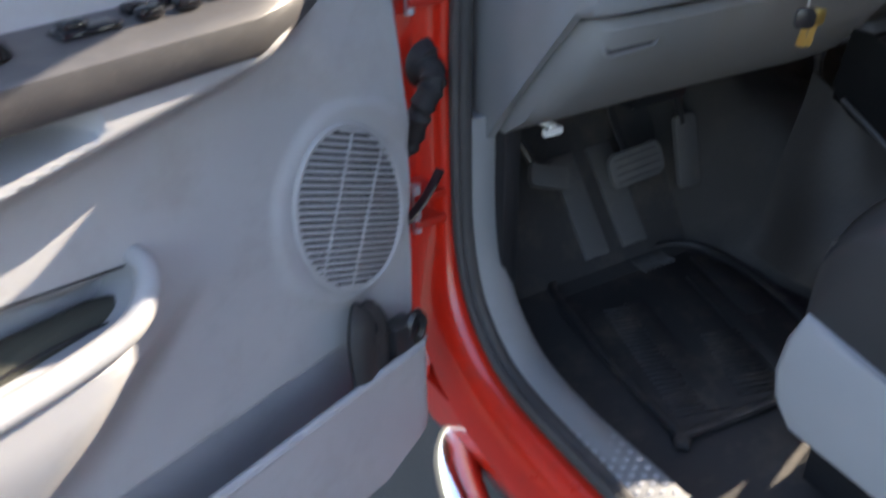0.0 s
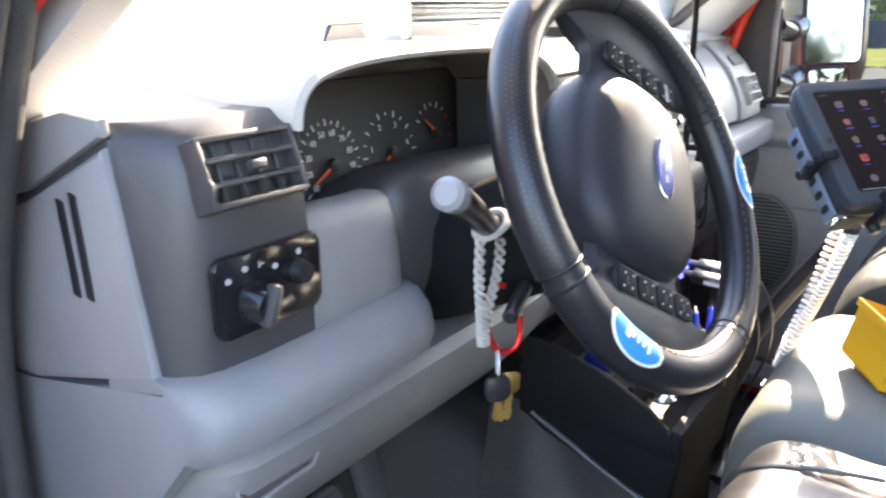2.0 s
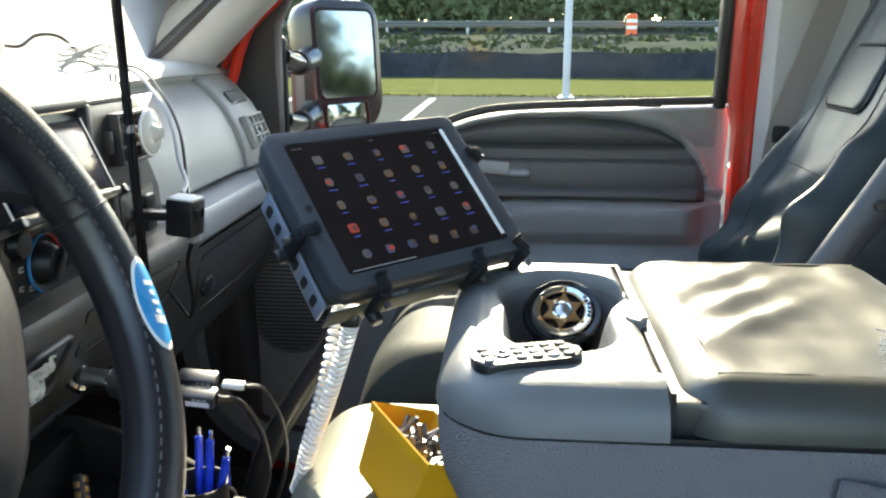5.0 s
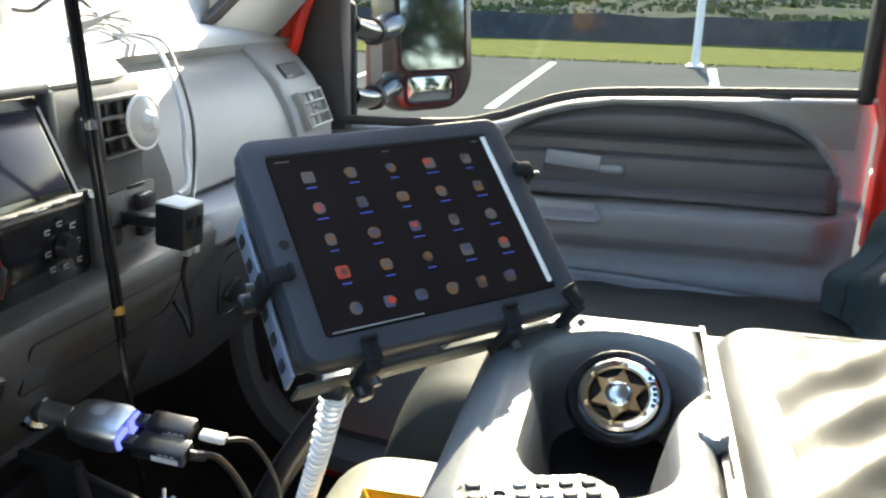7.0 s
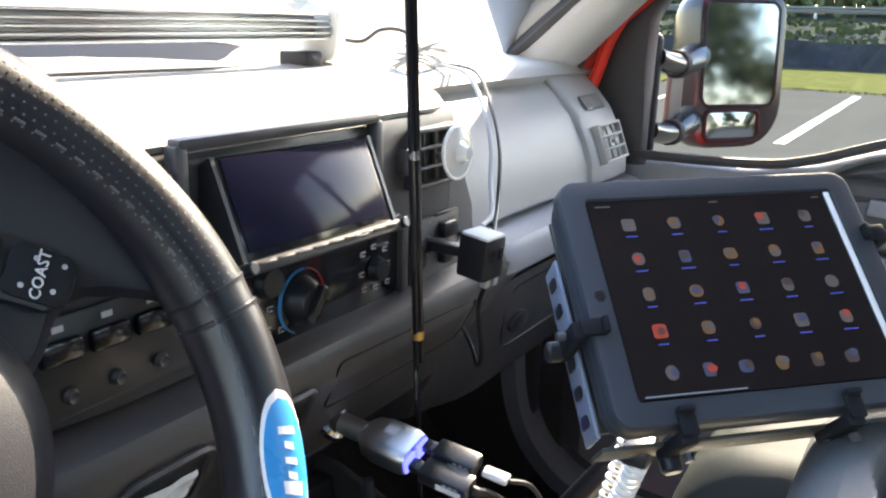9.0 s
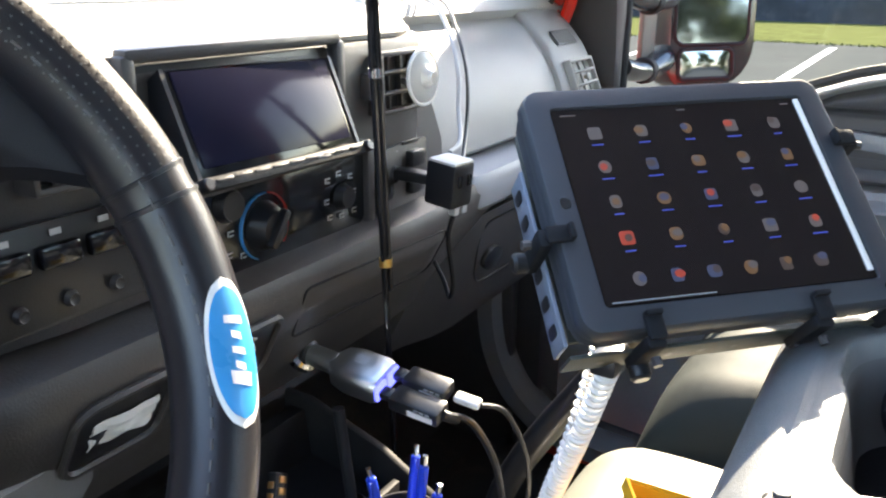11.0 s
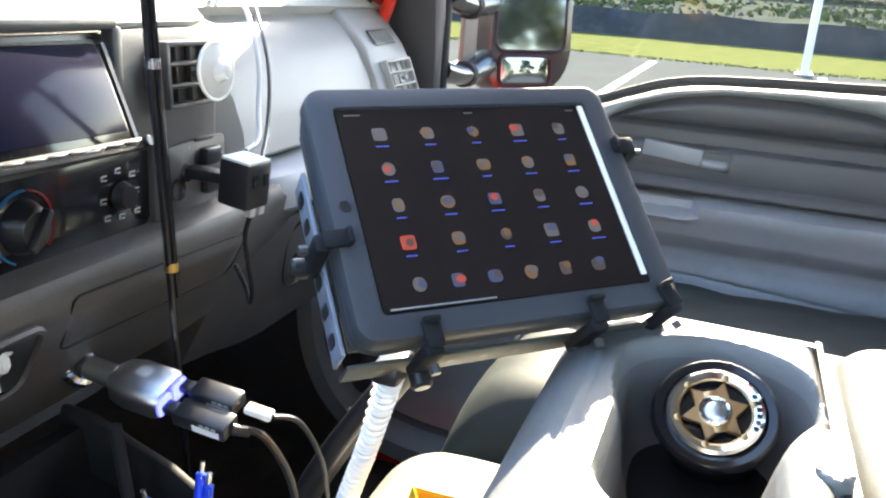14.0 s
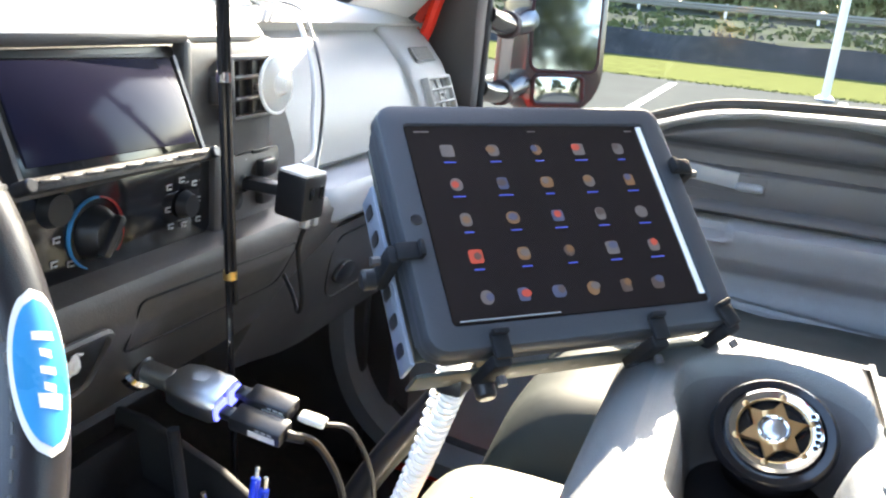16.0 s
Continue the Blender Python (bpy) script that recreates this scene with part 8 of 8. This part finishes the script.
for k, (dx, rot, mt) in enumerate(((-0.006, 8, POD), (0.003, -10, BRASS), (0.008, -4, BRASS))):
    m = axes((-0.553 + dx, 0.115 - 0.004 * k, 1.266), (0.8, -0.6, 0), (0.02, 0, 1)) @ Matrix.Rotation(radians(rot), 4, "Z")
    part("key", join(prism(rrect(0.020, 0.020, 0.005), 0.002 + 0.002 * (k == 0), m @ Matrix.Translation((0, -0.010, 0)), 0.0006), prism([(-0.004, -0.019), (0.004, -0.019), (0.004, -0.026), (0.0028, -0.028), (0.004, -0.031), (0.0028, -0.034), (0.004, -0.037), (0.003, -0.044), (0, -0.047), (-0.004, -0.044)], 0.0018, m)), mt if k else BRASS, key)
part("key_head", prism(rrect(0.023, 0.024, 0.006), 0.006, axes((-0.560, 0.112, 1.256), (0.8, -0.6, 0), (0.02, 0, 1)), 0.002), BLACK, key)

# ---------- footwell ----------
fm = thing("floor_mat", (-0.46, 0.3, 0.66), "dusty black rubber floor mat with ribs", "floor mat")
FMP = [(-0.672, 0.098), (-0.665, 0.088), (-0.43, 0.072), (-0.30, 0.15), (-0.24, 0.38), (-0.29, 0.50), (-0.55, 0.52), (-0.615, 0.43)]
part("sheet", prism(FMP, 0.006, Matrix.Translation((0, 0, 0.661)), 0.002), MATM, fm)
part("rim", tube(spline([(x, y, 0.674) for x, y in FMP], 5, True), 0.0095, 8, True, 0.75), MATM, fm)
rib_m = to_mesh("rib", rbox((0, 0, 0), (0.070, 0.0045, 0.005), 0.001, None, 1), MATM)
for (xa, ya), (xb, yb), n in (((-0.612, 0.115), (-0.525, 0.385), 26), ((-0.494, 0.100), (-0.432, 0.240), 14)):
    for k in range(n):
        rib = new("rib", rib_m)
        rib.parent = fm
        rib.matrix_parent_inverse = Matrix.Translation(-fm.location)
        rib.matrix_basis = pose(xa + (xb - xa) * k / (n - 1), ya + (yb - ya) * k / (n - 1), 0.6695, 0, 0, -17)
for (x, y), L, a in (((-0.535, 0.245), 0.30, -17), ((-0.375, 0.25), 0.30, -17), ((-0.302, 0.345), 0.20, -17)):
    part("bar", rbox((0, 0, 0), (0.040, L, 0.006), 0.002, pose(x, y, 0.6685, 0, 0, a)), MATM, fm)
for k in range(7):
    part("drain_rib", rbox((-0.40 + 0.012 * k, 0.475, 0.669), (0.004, 0.05, 0.005), 0.001, None, 1), PEDAL, fm)
TB = axes((-0.5, 0.60, 0.785), (1, 0, 0), (0, 0.22, 0.26))
for x, w in ((-0.470, 0.058), (-0.375, 0.062)):
    part_ob = solid("heel_strip", rbox((x + 0.5, -0.02, 0.006), (w, 0.21, 0.010), 0.003, TB), PEDAL, "grey ribbed rubber strip on the toe board", "rubber strip", "toe board strips")
pedals = thing("brake_pedal", (-0.355, 0.54, 0.86), "worn grey rubber brake pedal on a steel arm", "pedal", "pedals")
BP = axes((-0.388, 0.530, 0.862), (1, -0.05, 0.1), (0, 0.35, 0.93))
part("pad", loft([[BP @ Vector((x * s, y * s, z)) for x, y in rrect(0.125, 0.066, 0.020)] for z, s in ((0, 0.97), (0.006, 1.0), (0.012, 0.97), (0.014, 0.9))]), PEDAL, pedals)
for k in range(4):
    part("groove", rbox((0, -0.021 + 0.014 * k, 0.0145), (0.10, 0.003, 0.002), 0.0008, BP, 1), MATM, pedals)
part("arm", tube(spline([(-0.39, 0.55, 0.88), (-0.392, 0.60, 0.95), (-0.395, 0.64, 1.08)], 6), 0.009, 8, flat=0.7), BLACK, pedals)
acc = thing("accelerator_pedal", (-0.235, 0.56, 0.80), "grey rubber accelerator pedal", "pedal", "pedals")
AP = axes((-0.235, 0.55, 0.845), (1, 0, -0.08), (-0.10, 0.35, 0.93))
part("pad", prism(rrect(0.055, 0.145, 0.010), 0.012, AP, 0.003), PEDAL, acc)
part("arm", tube([(-0.24, 0.56, 0.90), (-0.25, 0.62, 1.05)], 0.008, 8), BLACK, acc)
pkb = thing("parking_brake_pedal", (-0.56, 0.54, 0.87), "grey parking brake pedal", "pedal", "pedals")
PP = axes((-0.590, 0.535, 0.885), (1, -0.1, -0.35), (0, 0.5, 0.85))
part("pad", prism(rrect(0.085, 0.04, 0.008), 0.012, PP, 0.003), PEDAL, pkb)
part("arm", tube([(-0.605, 0.545, 0.895), (-0.645, 0.60, 1.0), (-0.66, 0.63, 1.08)], 0.008, 8), BLACK, pkb)
lat = thing("bonnet_release", (-0.70, 0.40, 1.05), "bonnet release handle under the dash", "release handle")
part("handle", join(rbox((-0.715, 0.372, 1.058), (0.032, 0.012, 0.012), 0.003), rbox((-0.715, 0.39, 1.065), (0.012, 0.04, 0.010), 0.002)), WHITEP, lat)
part("bracket", rbox((-0.715, 0.41, 1.075), (0.05, 0.03, 0.012), 0.003), BLACK, lat)
wr_ = thing("under_dash_module", (-0.45, 0.45, 1.05), "black module and bracket under the dash", "electronic module")
part("case", rbox((-0.45, 0.46, 1.045), (0.12, 0.07, 0.035), 0.005), BLACK, wr_)
part("bright_clip", rbox((-0.42, 0.425, 1.05), (0.07, 0.003, 0.006), 0.001), STEEL, wr_)
for side in (-1, 1):
    solid("kick_panel", rbox((side * (0.792 if side < 0 else 0.815), 0.58, 0.98), (0.03, 0.44, 0.66), 0.006), BLACK if side < 0 else STACK, "dark side panel in the footwell", "side panel", kind="structure")
solid("hinge_post_cover", rbox((0.885, 0.37, 1.0), (0.11, 0.12, 0.74), 0.01), STACK, "dark cover of the passenger hinge post", "post cover", kind="structure")
tr_ = thing("transfer_lever", (0.0, 0.33, 0.9), "black transfer lever with a red light at its foot", "lever")
part("lever", tube(spline([(-0.112, 0.345, 0.86), (-0.12, 0.36, 0.95), (-0.125, 0.375, 1.06)], 5), 0.007, 8), BLACK, tr_)
part("red_light", rbox((-0.108, 0.324, 0.913), (0.008, 0.004, 0.008), 0.001), LEDRED, tr_)
part("cap", lathe([(0, 0.02), (0.008, 0.018), (0.011, 0.008), (0.008, 0)], 14, Matrix.Translation((-0.125, 0.375, 1.06))), POD, tr_)

# black floor console with its clutter
fc = thing("floor_console", (-0.08, 0.15, 0.80), "black plastic floor console with open tray", "floor console")
prof = [(0.285, 1.03), (0.285, 1.10), (0.262, 1.136), (0.245, 1.136), (0.240, 1.085), (0.07, 1.045), (0.064, 1.060), (0.050, 1.058), (0.050, 1.03), (0.062, 0.935), (0.146, 0.972), (0.244, 1.022)]
part("tub", prism(prof, 0.27, Matrix(((0, 0, 1, -0.205), (1, 0, 0, 0), (0, 1, 0, 0), (0, 0, 0, 1))), 0.012, 3), TUB, fc)
for x in (-0.2095, 0.0605):
    part("side_wall", prism([(0.285, 1.05), (0.272, 1.150), (0.24, 1.148), (0.15, 1.118), (0.09, 1.084), (0.066, 1.062), (0.056, 1.02)], 0.010, Matrix(((0, 0, 1, x), (1, 0, 0, 0), (0, 1, 0, 0), (0, 0, 0, 1))), 0.003), TUB, fc)
part("mould_line", tube(spline([(-0.207, 0.262, 1.036), (-0.207, 0.20, 1.004), (-0.207, 0.146, 0.975), (-0.207, 0.064, 0.938)], 5), 0.004, 6), POD, fc)


def drape(u, v):
    y = 0.335 - 0.30 * u
    top = interp(y, [(0.03, 0.945), (0.146, 0.985), (0.335, 1.06)])
    z = top + (0.74 - top) * v
    return (-0.196 - 0.10 * v ** 1.6 - 0.014 * noise.noise((y * 11, v * 2.2, 5)) - 0.012 * math.sin(v * 7 + y * 16) * v, y, z)


part("vinyl_skirt", sheet(drape, 30, 24, 0.006), TUNNELM, fc, "charcoal vinyl draped from the console's foot")
part("core", rbox((-0.07, 0.17, 0.87), (0.22, 0.20, 0.20), 0.01), TUB, fc)
part("divider", rbox((-0.07, 0.125, 1.080), (0.24, 0.008, 0.04), 0.002), TUB, fc)
bb = thing("blue_tape_measure", (-0.13, 0.19, 1.085), "blue plastic tape dispenser in the tray", "dispenser")
part("body", rbox((-0.125, 0.195, 1.098), (0.046, 0.04, 0.03), 0.009), DEEPBLUE, bb)
part("face", lathe([(0, 0.003), (0.015, 0.002), (0.017, 0)], 20, axes((-0.125, 0.1745, 1.098), (1, 0, 0), (0, 0, 1))), CAPGREY, bb)
bs = thing("battery_strip", (-0.07, 0.17, 1.08), "black strip of gold contacts in the tray", "connector strip")
SMx = axes((-0.065, 0.175, 1.118), (0.5, 0.3, 0.75), (0, 1, 0))
part("body", rbox((0, 0, 0), (0.062, 0.010, 0.018), 0.002, SMx), BLACK, bs)
for k in range(6):
    part("contact", rbox((-0.025 + 0.01 * k, -0.0055, 0), (0.006, 0.002, 0.010), 0.0006, SMx), GOLD, bs)
for k in range(5):
    part("contact", rbox((-0.02 + 0.01 * k, 0, 0.0095), (0.006, 0.006, 0.002), 0.0006, SMx), GOLD, bs)
kn2 = thing("chrome_fob", (-0.14, 0.085, 1.075), "chrome fob lying in the tray", "fob")
part("body", lathe([(0, 0.012), (0.012, 0.010), (0.018, 0.004), (0.016, 0)], 18, Matrix.Translation((-0.145, 0.095, 1.072))), CHROME, kn2)
part("ring", tube([(-0.12 + 0.012 * math.cos(a), 0.092 + 0.012 * math.sin(a), 1.078) for a in [j * math.pi / 8 for j in range(16)]], 0.0018, 6, True), CHROME, kn2)
pc = thing("pen_cup", (-0.005, 0.075, 1.06), "dark cup holding blue pens", "pen cup")
part("cup", lathe([(0, 0), (0.026, 0), (0.031, 0.07), (0.029, 0.07), (0.024, 0.004)], 24, Matrix.Translation((-0.012, 0.075, 1.05))), BLACK, pc)
for k, (dx, dy, tx, ty) in enumerate(((-0.008, 0.004, -0.02, 0.012), (0.006, -0.002, 0.012, -0.006), (0.012, 0.008, 0.024, 0.004), (0.0, -0.01, 0.004, -0.02))):
    p, q = Vector((-0.012 + dx, 0.075 + dy, 1.055)), Vector((-0.012 + dx + tx, 0.075 + dy + ty, 1.165 - 0.006 * k))
    pen = thing("pen", p, "blue ballpoint pen standing in a cup", "pen", "pens in the cup")
    part("barrel", cyl(p, q, 0.0045, 10, bev=0.001), BLUEP, pen)
    part("clicker", cyl(q, q + (q - p).normalized() * 0.010, 0.0022, 8), CHROME, pen)
    part("clip", rbox((0, 0, 0), (0.002, 0.002, 0.03), 0.0006, Matrix.Translation(q + Vector((-0.005, -0.003, -0.016)))), BLUEP, pen)
lev = thing("shift_lever", (0.0, 0.15, 1.03), "thin black lever standing in the floor console", "lever")
part("rod", cyl((0.016, 0.15, 1.06), (0.010, 0.162, 1.185), 0.0055, 10), TEXBLACK, lev)
part("boot", lathe([(0.03, 0), (0.022, 0.012), (0.012, 0.03), (0.008, 0.034)], 18, Matrix.Translation((0.016, 0.15, 1.056))), RUBBER, lev)
